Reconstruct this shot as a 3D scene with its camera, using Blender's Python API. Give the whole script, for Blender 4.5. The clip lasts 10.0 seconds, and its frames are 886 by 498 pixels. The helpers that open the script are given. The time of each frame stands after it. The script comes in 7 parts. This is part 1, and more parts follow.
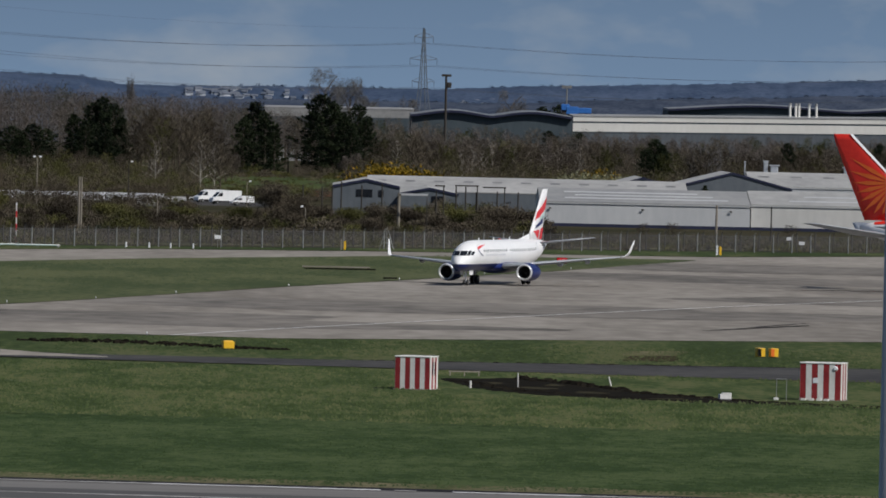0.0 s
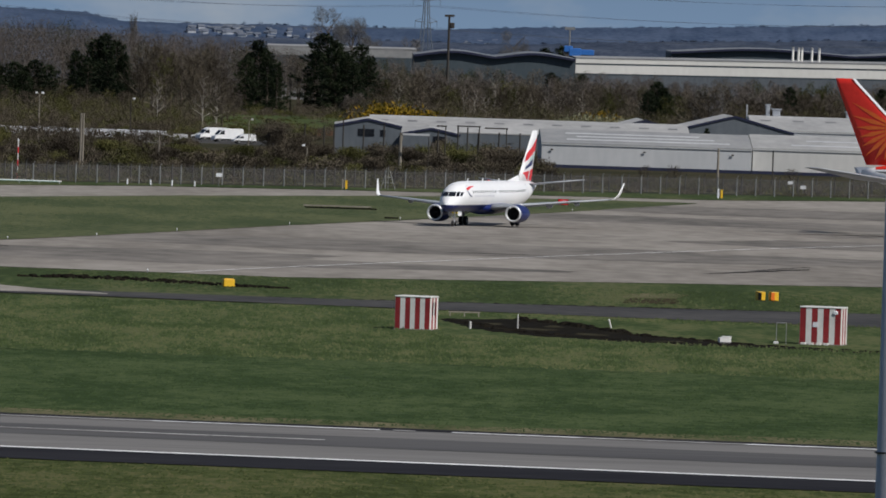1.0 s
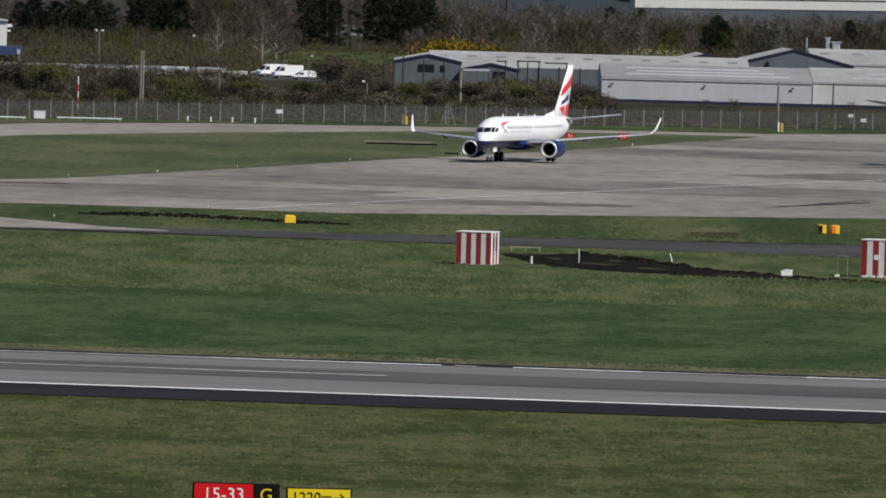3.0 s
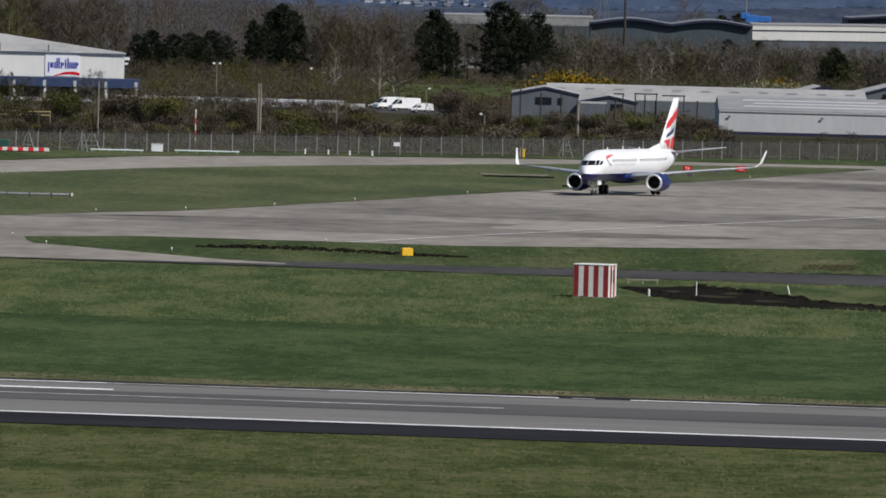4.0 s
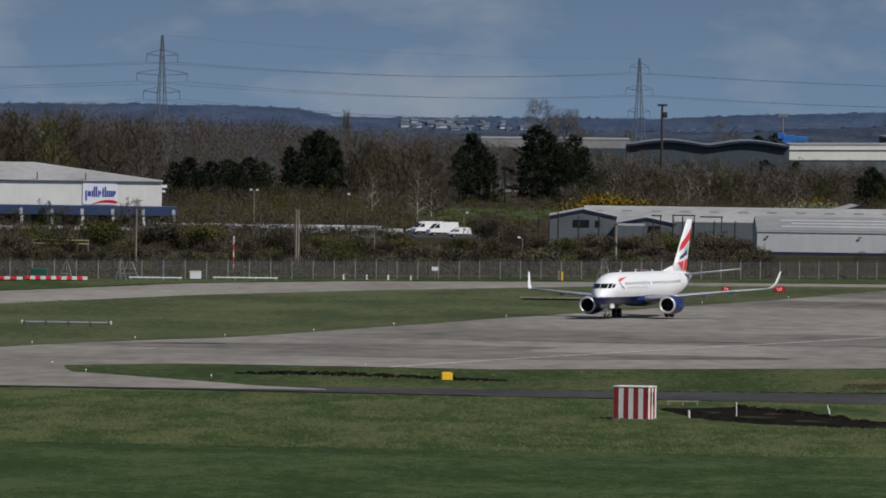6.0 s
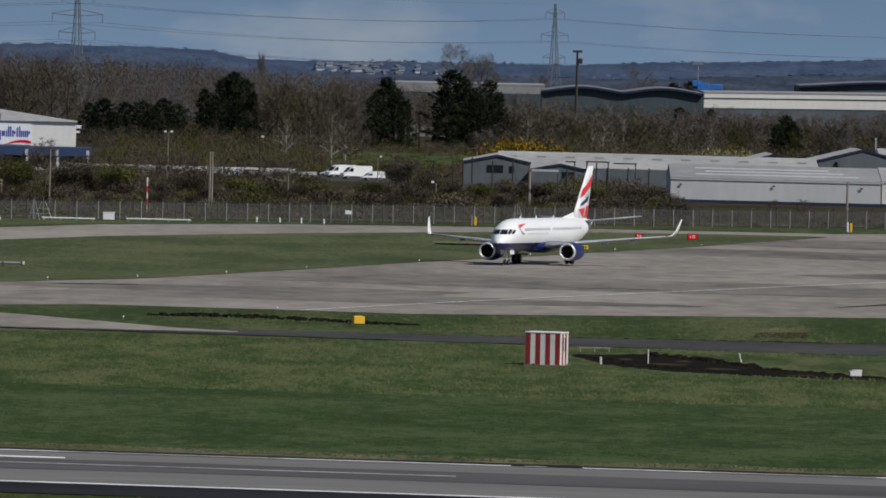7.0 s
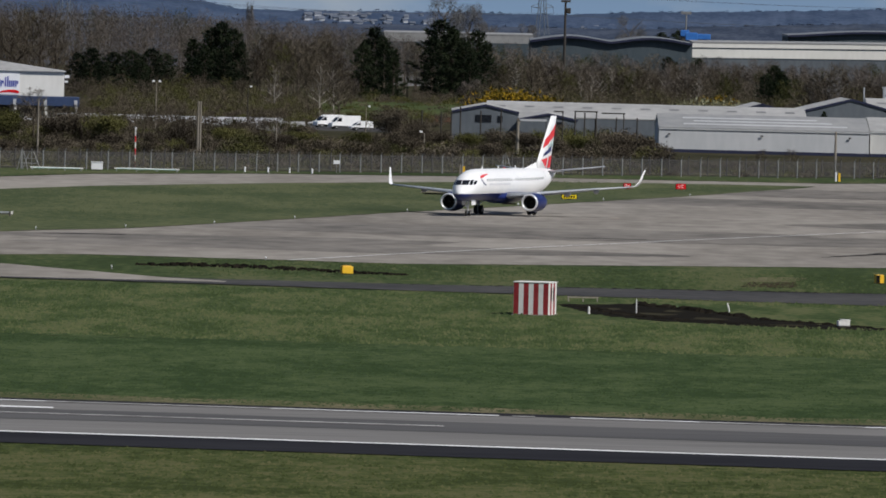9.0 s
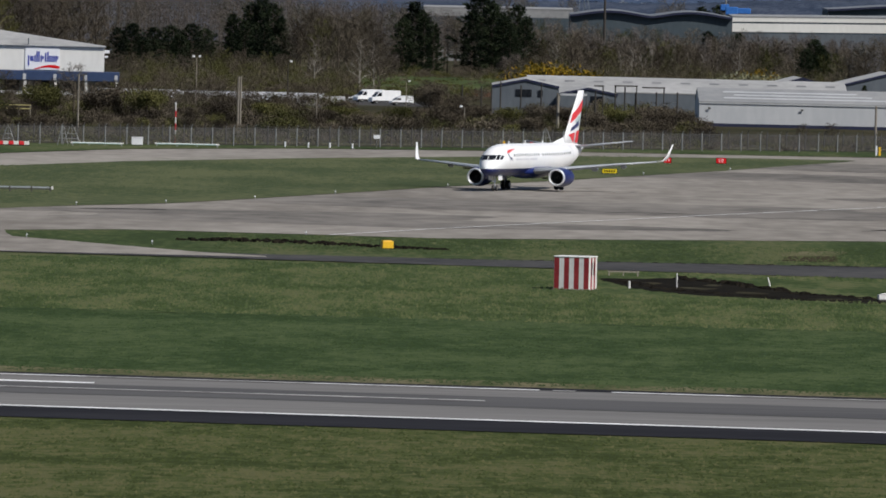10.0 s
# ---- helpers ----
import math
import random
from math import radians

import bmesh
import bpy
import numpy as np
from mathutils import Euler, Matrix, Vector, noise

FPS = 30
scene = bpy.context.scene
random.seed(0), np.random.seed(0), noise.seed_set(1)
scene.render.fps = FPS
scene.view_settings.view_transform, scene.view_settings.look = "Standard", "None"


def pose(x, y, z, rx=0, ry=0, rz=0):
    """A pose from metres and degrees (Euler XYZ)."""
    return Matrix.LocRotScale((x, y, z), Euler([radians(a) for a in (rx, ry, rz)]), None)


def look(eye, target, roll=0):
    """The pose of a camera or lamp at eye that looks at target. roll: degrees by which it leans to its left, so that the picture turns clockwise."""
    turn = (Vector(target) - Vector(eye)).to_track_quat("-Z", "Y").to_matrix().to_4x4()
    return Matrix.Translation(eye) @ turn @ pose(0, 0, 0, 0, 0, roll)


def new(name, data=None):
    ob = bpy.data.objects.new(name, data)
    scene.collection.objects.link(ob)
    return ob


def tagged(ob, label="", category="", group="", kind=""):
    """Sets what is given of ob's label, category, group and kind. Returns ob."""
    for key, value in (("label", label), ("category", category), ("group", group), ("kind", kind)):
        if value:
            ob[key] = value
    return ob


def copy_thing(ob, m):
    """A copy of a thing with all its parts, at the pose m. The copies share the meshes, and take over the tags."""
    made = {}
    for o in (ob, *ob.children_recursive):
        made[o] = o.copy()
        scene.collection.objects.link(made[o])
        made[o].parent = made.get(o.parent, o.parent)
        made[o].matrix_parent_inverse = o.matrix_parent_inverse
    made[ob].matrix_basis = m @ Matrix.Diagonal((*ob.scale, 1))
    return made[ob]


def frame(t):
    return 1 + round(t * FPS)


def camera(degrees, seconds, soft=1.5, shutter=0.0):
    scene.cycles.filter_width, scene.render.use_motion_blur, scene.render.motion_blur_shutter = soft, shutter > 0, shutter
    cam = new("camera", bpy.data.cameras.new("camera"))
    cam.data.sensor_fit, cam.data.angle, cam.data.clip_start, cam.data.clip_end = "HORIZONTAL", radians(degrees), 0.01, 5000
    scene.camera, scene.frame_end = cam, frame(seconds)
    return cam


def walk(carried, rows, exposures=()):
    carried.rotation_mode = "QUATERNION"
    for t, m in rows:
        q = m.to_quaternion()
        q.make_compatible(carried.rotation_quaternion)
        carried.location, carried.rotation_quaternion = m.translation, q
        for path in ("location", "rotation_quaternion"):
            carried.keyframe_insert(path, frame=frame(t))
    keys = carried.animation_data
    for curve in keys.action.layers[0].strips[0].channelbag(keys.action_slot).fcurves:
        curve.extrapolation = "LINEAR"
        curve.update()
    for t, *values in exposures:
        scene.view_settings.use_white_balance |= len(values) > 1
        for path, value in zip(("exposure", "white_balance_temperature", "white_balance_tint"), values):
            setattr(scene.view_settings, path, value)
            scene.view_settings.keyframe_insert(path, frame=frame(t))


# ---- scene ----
EYE_H = 20.84   # eye height over the airfield, on a terrace
R = 19000.0     # bearings and drops are given in 1/19000 of the distance


def bx(b, d):
    """Sideways offset in metres of bearing b at distance d."""
    return b * d / R


def hz(e, d):
    """Height in metres of what lies e below eye level at distance d."""
    return EYE_H - e * d / R


# ---- camera: stands still, pans and tilts by hand ----
cam = camera(4.726, 10.0, soft=1.75)
PAN = [  # seconds, bearing, drop, lean
    (0.0, 207.0, 263.2, 1.294),
    (0.5, 203.2, 274.0, 1.449),
    (1.0, 208.2, 368.9, 1.897),
    (1.5, 232.7, 423.4, 1.467),
    (2.0, 197.8, 448.9, 0.649),
    (2.2, 157.3, 441.4, 0.790),
    (3.3, 81.5, 496.9, 1.714),
    (3.5, 38.1, 480.2, 1.764),
    (4.0, -105.4, 434.1, 1.485),
    (4.5, -215.9, 235.7, 1.074),
    (5.0, -375.8, 168.2, 0.751),
    (5.5, -337.5, 141.0, 0.516),
    (6.0, -178.4, 215.9, 0.797),
    (6.2, -122.2, 228.9, 0.840),
    (7.3, -14.5, 326.0, 1.564),
    (7.5, -16.0, 325.8, 1.564),
    (8.0, 59.9, 323.8, 1.866),
    (8.5, 77.6, 362.0, 1.682),
    (9.0, 0.0, 400.0, 1.450),
    (9.5, -37.0, 424.6, 1.226),
    (10.0, -70.4, 446.6, 1.355),
]
walk(cam, [(t, look((0, 0, EYE_H), (bx(b, 1000), 1000, hz(e, 1000)), lean)) for t, b, e, lean in PAN],
     exposures=[(0.0, -0.16), (1.0, -0.09), (1.5, 0.01), (2.0, 0.07), (3.5, 0.07), (4.0, 0.11), (4.5, 0.13), (5.0, -0.06), (5.5, -0.19), (6.0, -0.21), (7.5, -0.16), (8.5, -0.14), (9.0, 0.01), (9.5, 0.11), (10.0, 0.11)])

# ---- world and sun ----
SUN = Vector((0.72, -0.52, 0.86)).normalized()
world = bpy.data.worlds.new("world")
scene.world = world
world.use_nodes = True
wn, wl = world.node_tree.nodes, world.node_tree.links
wn.clear()
w_out = wn.new("ShaderNodeOutputWorld")
w_bg = wn.new("ShaderNodeBackground")
w_sky = wn.new("ShaderNodeTexSky")
w_sky.sky_type, w_sky.sun_disc = "NISHITA", False
w_sky.sun_elevation = math.asin(SUN.z)
w_sky.sun_rotation = math.atan2(SUN.x, SUN.y)
w_tc = wn.new("ShaderNodeTexCoord")
w_sep = wn.new("ShaderNodeSeparateXYZ")
wl.new(w_tc.outputs["Generated"], w_sep.inputs[0])
w_map = wn.new("ShaderNodeMapping")
w_map.inputs["Scale"].default_value = (42, 42, 95)
wl.new(w_tc.outputs["Generated"], w_map.inputs[0])
w_noise = wn.new("ShaderNodeTexNoise")
w_noise.inputs["Scale"].default_value, w_noise.inputs["Detail"].default_value = 1.0, 5.0
w_noise.inputs["Roughness"].default_value = 0.55
wl.new(w_map.outputs[0], w_noise.inputs["Vector"])
# slate-blue cloud deck along the whole horizon, a little paler towards the ground
w_bank = wn.new("ShaderNodeValToRGB")
w_bank.color_ramp.elements[0].position, w_bank.color_ramp.elements[0].color = 0.0, (0.180, 0.272, 0.405, 1)
w_bank.color_ramp.elements[1].position, w_bank.color_ramp.elements[1].color = 1.0, (0.088, 0.142, 0.236, 1)
w_el = wn.new("ShaderNodeMapRange")
w_el.inputs[1].default_value, w_el.inputs[2].default_value = -0.001, 0.026
wl.new(w_sep.outputs[2], w_el.inputs[0])
wl.new(w_el.outputs[0], w_bank.inputs[0])
w_puff = wn.new("ShaderNodeMapRange")
w_puff.inputs[1].default_value, w_puff.inputs[2].default_value = 0.48, 0.72
w_puff.inputs[3].default_value, w_puff.inputs[4].default_value = 0.0, 0.75
wl.new(w_noise.outputs["Fac"], w_puff.inputs[0])
w_cloud = wn.new("ShaderNodeMix")
w_cloud.data_type = "RGBA"
wl.new(w_puff.outputs[0], w_cloud.inputs[0])
wl.new(w_bank.outputs[0], w_cloud.inputs[6])
w_cloud.inputs[7].default_value = (0.34, 0.38, 0.43, 1)
w_scale = wn.new("ShaderNodeMix")
w_scale.data_type, w_scale.blend_type = "RGBA", "MULTIPLY"
w_scale.inputs[0].default_value = 1.0
wl.new(w_sky.outputs[0], w_scale.inputs[6])
w_scale.inputs[7].default_value = (0.056, 0.057, 0.060, 1)
w_fac = wn.new("ShaderNodeMapRange")
w_fac.inputs[1].default_value, w_fac.inputs[2].default_value = 0.05, 0.45
wl.new(w_sep.outputs[2], w_fac.inputs[0])
w_mix = wn.new("ShaderNodeMix")
w_mix.data_type = "RGBA"
wl.new(w_fac.outputs[0], w_mix.inputs[0])
wl.new(w_cloud.outputs[2], w_mix.inputs[6])
wl.new(w_scale.outputs[2], w_mix.inputs[7])
wl.new(w_mix.outputs[2], w_bg.inputs[0])
w_bg.inputs[1].default_value = 1.0
wl.new(w_bg.outputs[0], w_out.inputs[0])

sun = new("sun", bpy.data.lights.new("sun", "SUN"))
sun.data.energy, sun.data.angle, sun.data.color = 4.2, radians(0.53), (1.0, 0.965, 0.92)
sun.matrix_basis = look((0, 0, 300), Vector((0, 0, 300)) - SUN)


# ---- materials ----
def material(name, base, other=None, rough=0.7, metal=0.0, scale=1.0, stretch=(1, 1, 1), fine=8.0, bump=0.0, lo=0.35, hi=0.65,
             per_object=0.0, spec=0.5, third=None, island=0.0):
    """Two colours mixed by coarse and fine noise at real size, with optional relief."""
    m = bpy.data.materials.new(name)
    m.use_nodes = True
    n, l = m.node_tree.nodes, m.node_tree.links
    b = n["Principled BSDF"]
    b.inputs["Roughness"].default_value, b.inputs["Metallic"].default_value = rough, metal
    b.inputs["Specular IOR Level"].default_value = spec
    b.inputs["Base Color"].default_value = (*base, 1)
    if other is None:
        return m
    tc, mp = n.new("ShaderNodeTexCoord"), n.new("ShaderNodeMapping")
    l.new(tc.outputs["Object"], mp.inputs[0])
    mp.inputs["Scale"].default_value = stretch
    big, small = n.new("ShaderNodeTexNoise"), n.new("ShaderNodeTexNoise")
    for tex, k, det in ((big, scale, 6.0), (small, scale * fine, 4.0)):
        tex.inputs["Scale"].default_value, tex.inputs["Detail"].default_value = k, det
        l.new(mp.outputs[0], tex.inputs["Vector"])
    add = n.new("ShaderNodeMath")
    add.operation = "MULTIPLY_ADD"
    add.inputs[1].default_value, add.inputs[2].default_value = 0.45, 0.0
    l.new(small.outputs["Fac"], add.inputs[0])
    tot = n.new("ShaderNodeMath")
    tot.operation = "MULTIPLY_ADD"
    tot.inputs[1].default_value = 0.55
    l.new(big.outputs["Fac"], tot.inputs[0])
    l.new(add.outputs[0], tot.inputs[2])
    last = tot
    if per_object:
        info, po = n.new("ShaderNodeObjectInfo"), n.new("ShaderNodeMath")
        po.operation = "MULTIPLY_ADD"
        po.inputs[1].default_value = per_object
        l.new(info.outputs["Random"], po.inputs[0])
        l.new(tot.outputs[0], po.inputs[2])
        last = n.new("ShaderNodeMath")
        last.operation = "SUBTRACT"
        last.inputs[1].default_value = per_object / 2
        l.new(po.outputs[0], last.inputs[0])
    if island:
        geo, isl = n.new("ShaderNodeNewGeometry"), n.new("ShaderNodeMath")
        isl.operation = "MULTIPLY_ADD"
        isl.inputs[1].default_value = island
        l.new(geo.outputs["Random Per Island"], isl.inputs[0])
        l.new(last.outputs[0], isl.inputs[2])
        prev, last = isl, n.new("ShaderNodeMath")
        last.operation = "SUBTRACT"
        last.inputs[1].default_value = island / 2
        l.new(prev.outputs[0], last.inputs[0])
    ramp = n.new("ShaderNodeValToRGB")
    e = ramp.color_ramp.elements
    e[0].position, e[0].color = lo, (*base, 1)
    e[1].position, e[1].color = hi, (*other, 1)
    if third:
        k = e.new((lo + hi) / 2)
        k.color = (*third, 1)
    l.new(last.outputs[0], ramp.inputs[0])
    l.new(ramp.outputs[0], b.inputs["Base Color"])
    if bump:
        bp = n.new("ShaderNodeBump")
        bp.inputs["Distance"].default_value = bump
        l.new(small.outputs["Fac"], bp.inputs["Height"])
        l.new(bp.outputs[0], b.inputs["Normal"])
    return m


def grass_pair(name, base, other, third, scale, stretch, fine):
    """Ground and blades of one kind of grass, in the same patches; the blades vary one from another."""
    return [material(name + end, base, other, 0.95, scale=scale, stretch=stretch, fine=fine, lo=0.42, hi=0.585, spec=0.03, third=third, island=k) for end, k in (("", 0.0), ("_blades", 0.16))]


GRASS, GRASS_BLADES = grass_pair("grass", (0.034, 0.050, 0.020), (0.088, 0.097, 0.046), (0.053, 0.073, 0.029), 0.10, (1.0, 0.16, 1.0), 11)
GRASS_ROUGH, ROUGH_BLADES = grass_pair("rough_grass", (0.036, 0.054, 0.020), (0.092, 0.101, 0.046), (0.060, 0.081, 0.032), 0.36, (0.6, 0.14, 1.0), 7)
GRASS_DARK, INFIELD_BLADES = grass_pair("infield_grass", (0.050, 0.066, 0.032), (0.096, 0.106, 0.054), (0.072, 0.086, 0.043), 0.10, (0.7, 0.2, 1.0), 12)
MOWN, MOWN_BLADES = grass_pair("mown_grass", (0.029, 0.048, 0.018), (0.064, 0.087, 0.037), (0.044, 0.066, 0.026), 0.40, (0.28, 0.14, 1.0), 8)
VERGE, VERGE_BLADES = grass_pair("verge_grass", (0.034, 0.045, 0.015), (0.092, 0.092, 0.042), (0.058, 0.071, 0.025), 0.45, (0.30, 0.18, 1.0), 7)
DRY = material("dry_grass", (0.054, 0.066, 0.027), (0.150, 0.132, 0.080), 0.95, scale=0.25, stretch=(1, 0.3, 1), fine=8, lo=0.36, hi=0.64, spec=0.03)
SCRUB_GROUND = material("scrub_ground", (0.018, 0.022, 0.010), (0.060, 0.050, 0.030), 0.95, scale=0.03, fine=10, lo=0.36, hi=0.62, spec=0.03)
FIELD = material("green_field", (0.034, 0.050, 0.018), (0.078, 0.098, 0.038), 0.95, scale=0.08, stretch=(1, 0.08, 1), fine=8, spec=0.03)
BARE = material("bare_earth", (0.020, 0.017, 0.010), (0.060, 0.048, 0.028), 0.95, scale=0.5, fine=5, spec=0.02)
BARE_SOIL = material("trodden_earth", (0.018, 0.017, 0.011), (0.062, 0.056, 0.034), 0.95, scale=0.6, fine=6, spec=0.02)
SOIL = material("dark_soil", (0.004, 0.0038, 0.0034), (0.020, 0.017, 0.012), 0.95, scale=0.5, fine=5, spec=0.02)
CONCRETE = material("apron_concrete", (0.165, 0.150, 0.132), (0.290, 0.268, 0.240), 0.9, scale=0.035, stretch=(0.9, 0.22, 1), fine=12, lo=0.36, hi=0.62, spec=0.05)
STAIN = material("stained_concrete", (0.105, 0.098, 0.090), (0.215, 0.198, 0.178), 0.9, scale=0.05, stretch=(0.7, 0.25, 1), fine=9, lo=0.38, hi=0.62, spec=0.05)
ASPHALT = material("road_asphalt", (0.034, 0.034, 0.036), (0.080, 0.078, 0.076), 0.92, scale=0.10, stretch=(0.6, 0.4, 1), fine=10, spec=0.05)
RUNWAY = material("runway_asphalt", (0.130, 0.126, 0.122), (0.185, 0.180, 0.174), 0.9, scale=0.05, stretch=(0.16, 1, 1), fine=12, lo=0.38, hi=0.62, spec=0.05)
RUBBER = material("rubbered_asphalt", (0.070, 0.069, 0.071), (0.108, 0.106, 0.106), 0.9, scale=0.08, stretch=(0.08, 1, 1), fine=9, lo=0.38, hi=0.62, spec=0.05)
SHOULDER = material("shoulder_asphalt", (0.016, 0.016, 0.019), (0.030, 0.030, 0.034), 0.92, scale=0.1, stretch=(0.2, 1, 1), fine=9, spec=0.03)
MARKING = material("marking_paint", (0.50, 0.50, 0.50), (0.85, 0.85, 0.85), 0.85, scale=0.2, stretch=(0.5, 1, 1), fine=8, spec=0.1)
MARKING_WORN = material("worn_marking", (0.20, 0.19, 0.18), (0.55, 0.54, 0.52), 0.8, scale=0.12, fine=8)
WHITE = material("white_gloss_paint", (0.76, 0.77, 0.78), (0.84, 0.84, 0.84), 0.32, scale=0.4, fine=6)
NAVY = material("navy_gloss_paint", (0.006, 0.014, 0.085), (0.011, 0.023, 0.128), 0.35, scale=0.5, fine=6)
RED = material("red_gloss_paint", (0.58, 0.020, 0.028), (0.70, 0.035, 0.040), 0.4, scale=0.6, fine=6)
PALE_BLUE = material("pale_aqua_paint", (0.36, 0.50, 0.50), (0.50, 0.60, 0.58), 0.4, scale=0.6)
WING_GREY = material("wing_grey_metal", (0.30, 0.325, 0.36), (0.40, 0.42, 0.455), 0.42, 0.1, scale=0.4, fine=6)
LETTER_GREY = material("pale_lettering", (0.50, 0.51, 0.56), (0.58, 0.59, 0.63), 0.4, scale=0.5)
SLAT_GREY = material("slat_metal", (0.46, 0.48, 0.51), (0.56, 0.58, 0.60), 0.4, 0.3, scale=0.8)
CHROME = material("polished_lip", (0.74, 0.75, 0.76), (0.82, 0.82, 0.83), 0.32, 0.45, scale=1.0)
BLACK = material("dark_inlet", (0.008, 0.008, 0.010), (0.018, 0.018, 0.020), 0.5, scale=2.0)
GLASS_DARK = material("cockpit_glass", (0.010, 0.012, 0.016), (0.018, 0.020, 0.024), 0.08, scale=2.0)
TYRE = material("tyre_rubber", (0.012, 0.012, 0.012), (0.024, 0.024, 0.024), 0.8, scale=4.0)
STEEL = material("galvanised_steel", (0.24, 0.24, 0.24), (0.36, 0.36, 0.35), 0.5, 0.6, scale=2.0)
STEEL_DARK = material("dark_steel", (0.045, 0.042, 0.040), (0.085, 0.080, 0.075), 0.6, 0.3, scale=2.0)
WOOD_POLE = material("weathered_pole", (0.16, 0.14, 0.11), (0.29, 0.26, 0.22), 0.9, scale=1.0, stretch=(1, 1, 0.2))
DARK_POLE = material("dark_timber_pole", (0.022, 0.019, 0.017), (0.050, 0.044, 0.038), 0.9, scale=1.0, stretch=(1, 1, 0.2))
STRIPE_RED = material("weathered_red_paint", (0.20, 0.012, 0.016), (0.31, 0.026, 0.028), 0.6, scale=0.9, fine=6)
STRIPE_WHITE = material("weathered_white_paint", (0.62, 0.61, 0.58), (0.76, 0.75, 0.72), 0.6, scale=0.9, fine=6)
YELLOW = material("yellow_paint", (0.72, 0.40, 0.015), (0.85, 0.52, 0.025), 0.5, scale=1.2)
ORANGE = material("orange_paint", (0.70, 0.13, 0.010), (0.80, 0.20, 0.015), 0.5, scale=1.2)
CLAD_WHITE = material("white_cladding", (0.40, 0.415, 0.43), (0.48, 0.49, 0.50), 0.6, scale=0.10, stretch=(1, 1, 0.3), fine=10)
CLAD_CREAM = material("cream_cladding", (0.66, 0.65, 0.61), (0.76, 0.75, 0.71), 0.6, scale=0.10, stretch=(1, 1, 0.3), fine=10)
CLAD_PALE = material("pale_cladding", (0.46, 0.46, 0.445), (0.55, 0.545, 0.525), 0.6, scale=0.10, stretch=(1, 1, 0.3), fine=10)
CLAD_GREY = material("grey_cladding", (0.088, 0.103, 0.120), (0.130, 0.146, 0.163), 0.6, scale=0.10, stretch=(1, 1, 0.3), fine=10, spec=0.2)
CLAD_SLATE = material("slate_blue_cladding", (0.048, 0.066, 0.080), (0.070, 0.090, 0.104), 0.7, scale=0.08, stretch=(1, 1, 0.3), fine=10, spec=0.2)
ROOF_PALE = material("pale_sheet_roof", (0.26, 0.26, 0.255), (0.40, 0.395, 0.385), 0.7, scale=0.06, stretch=(1, 0.5, 1), fine=10)
ROOF_GREY = material("grey_sheet_roof", (0.20, 0.205, 0.21), (0.30, 0.30, 0.295), 0.7, scale=0.06, stretch=(1, 0.5, 1), fine=10)
ROOF_SLATE = material("slate_sheet_roof", (0.115, 0.125, 0.14), (0.175, 0.185, 0.20), 0.7, scale=0.06, stretch=(1, 0.5, 1), fine=10)
ROOF_STREAK = material("weathered_rooflight_strip", (0.42, 0.43, 0.44), (0.54, 0.545, 0.55), 0.5, scale=0.15, fine=8)
ROOF_LIGHT = material("rooflight_sheet", (0.13, 0.133, 0.135), (0.20, 0.20, 0.20), 0.6, scale=0.2)
TRIM_BLUE = material("blue_trim", (0.006, 0.009, 0.032), (0.012, 0.017, 0.050), 0.6, scale=0.5)
CANOPY_BLUE = material("blue_canopy_sheet", (0.018, 0.038, 0.100), (0.032, 0.058, 0.135), 0.6, scale=0.15, fine=8)
SIGN_WHITE = material("sign_white", (0.74, 0.75, 0.78), (0.80, 0.80, 0.82), 0.5, scale=0.5)
SIGN_BLUE = material("sign_blue", (0.015, 0.030, 0.28), (0.025, 0.045, 0.34), 0.5, scale=0.5)
SIGN_RED = material("sign_red", (0.56, 0.006, 0.010), (0.66, 0.010, 0.014), 0.6, scale=1.0, spec=0.15)
SIGN_YELLOW = material("sign_yellow", (0.74, 0.55, 0.016), (0.82, 0.62, 0.022), 0.6, scale=1.0, spec=0.15)
SIGN_BLACK = material("sign_black", (0.005, 0.005, 0.005), (0.010, 0.010, 0.010), 0.6, scale=1.0, spec=0.1)
BARK = material("bark", (0.050, 0.040, 0.030), (0.115, 0.095, 0.075), 0.95, scale=0.8, per_object=0.4, spec=0.1)
BIRCH = material("birch_bark", (0.20, 0.18, 0.16), (0.46, 0.43, 0.38), 0.9, scale=0.8, spec=0.1)
TWIG = material("bare_twigs", (0.030, 0.025, 0.019), (0.110, 0.092, 0.068), 0.95, scale=0.12, fine=4, per_object=0.4, spec=0.03, lo=0.25, hi=0.75, island=0.18)
# paler than the near twigs: haze of the distance painted in
FAR_TWIG = material("hazed_far_twigs", (0.066, 0.058, 0.053), (0.142, 0.124, 0.110), 0.95, scale=0.05, fine=5, spec=0.02, lo=0.25, hi=0.75, island=0.1)
TWIG_PALE = material("pale_twigs", (0.055, 0.046, 0.034), (0.150, 0.128, 0.098), 0.95, scale=0.12, fine=4, per_object=0.3, spec=0.03, island=0.2)
BUD_GREEN = material("budding_leaves", (0.030, 0.033, 0.011), (0.105, 0.102, 0.036), 0.9, scale=0.15, fine=4, per_object=0.4, spec=0.05, island=0.2)
NEEDLE = material("dark_needles", (0.007, 0.011, 0.007), (0.030, 0.040, 0.020), 0.9, scale=0.25, fine=4, per_object=0.25, spec=0.05, island=0.35)
GORSE = material("gorse_flowers", (0.040, 0.040, 0.010), (0.29, 0.180, 0.014), 0.9, scale=0.4, fine=4, per_object=0.2, lo=0.30, hi=0.72, spec=0.03, island=0.4)
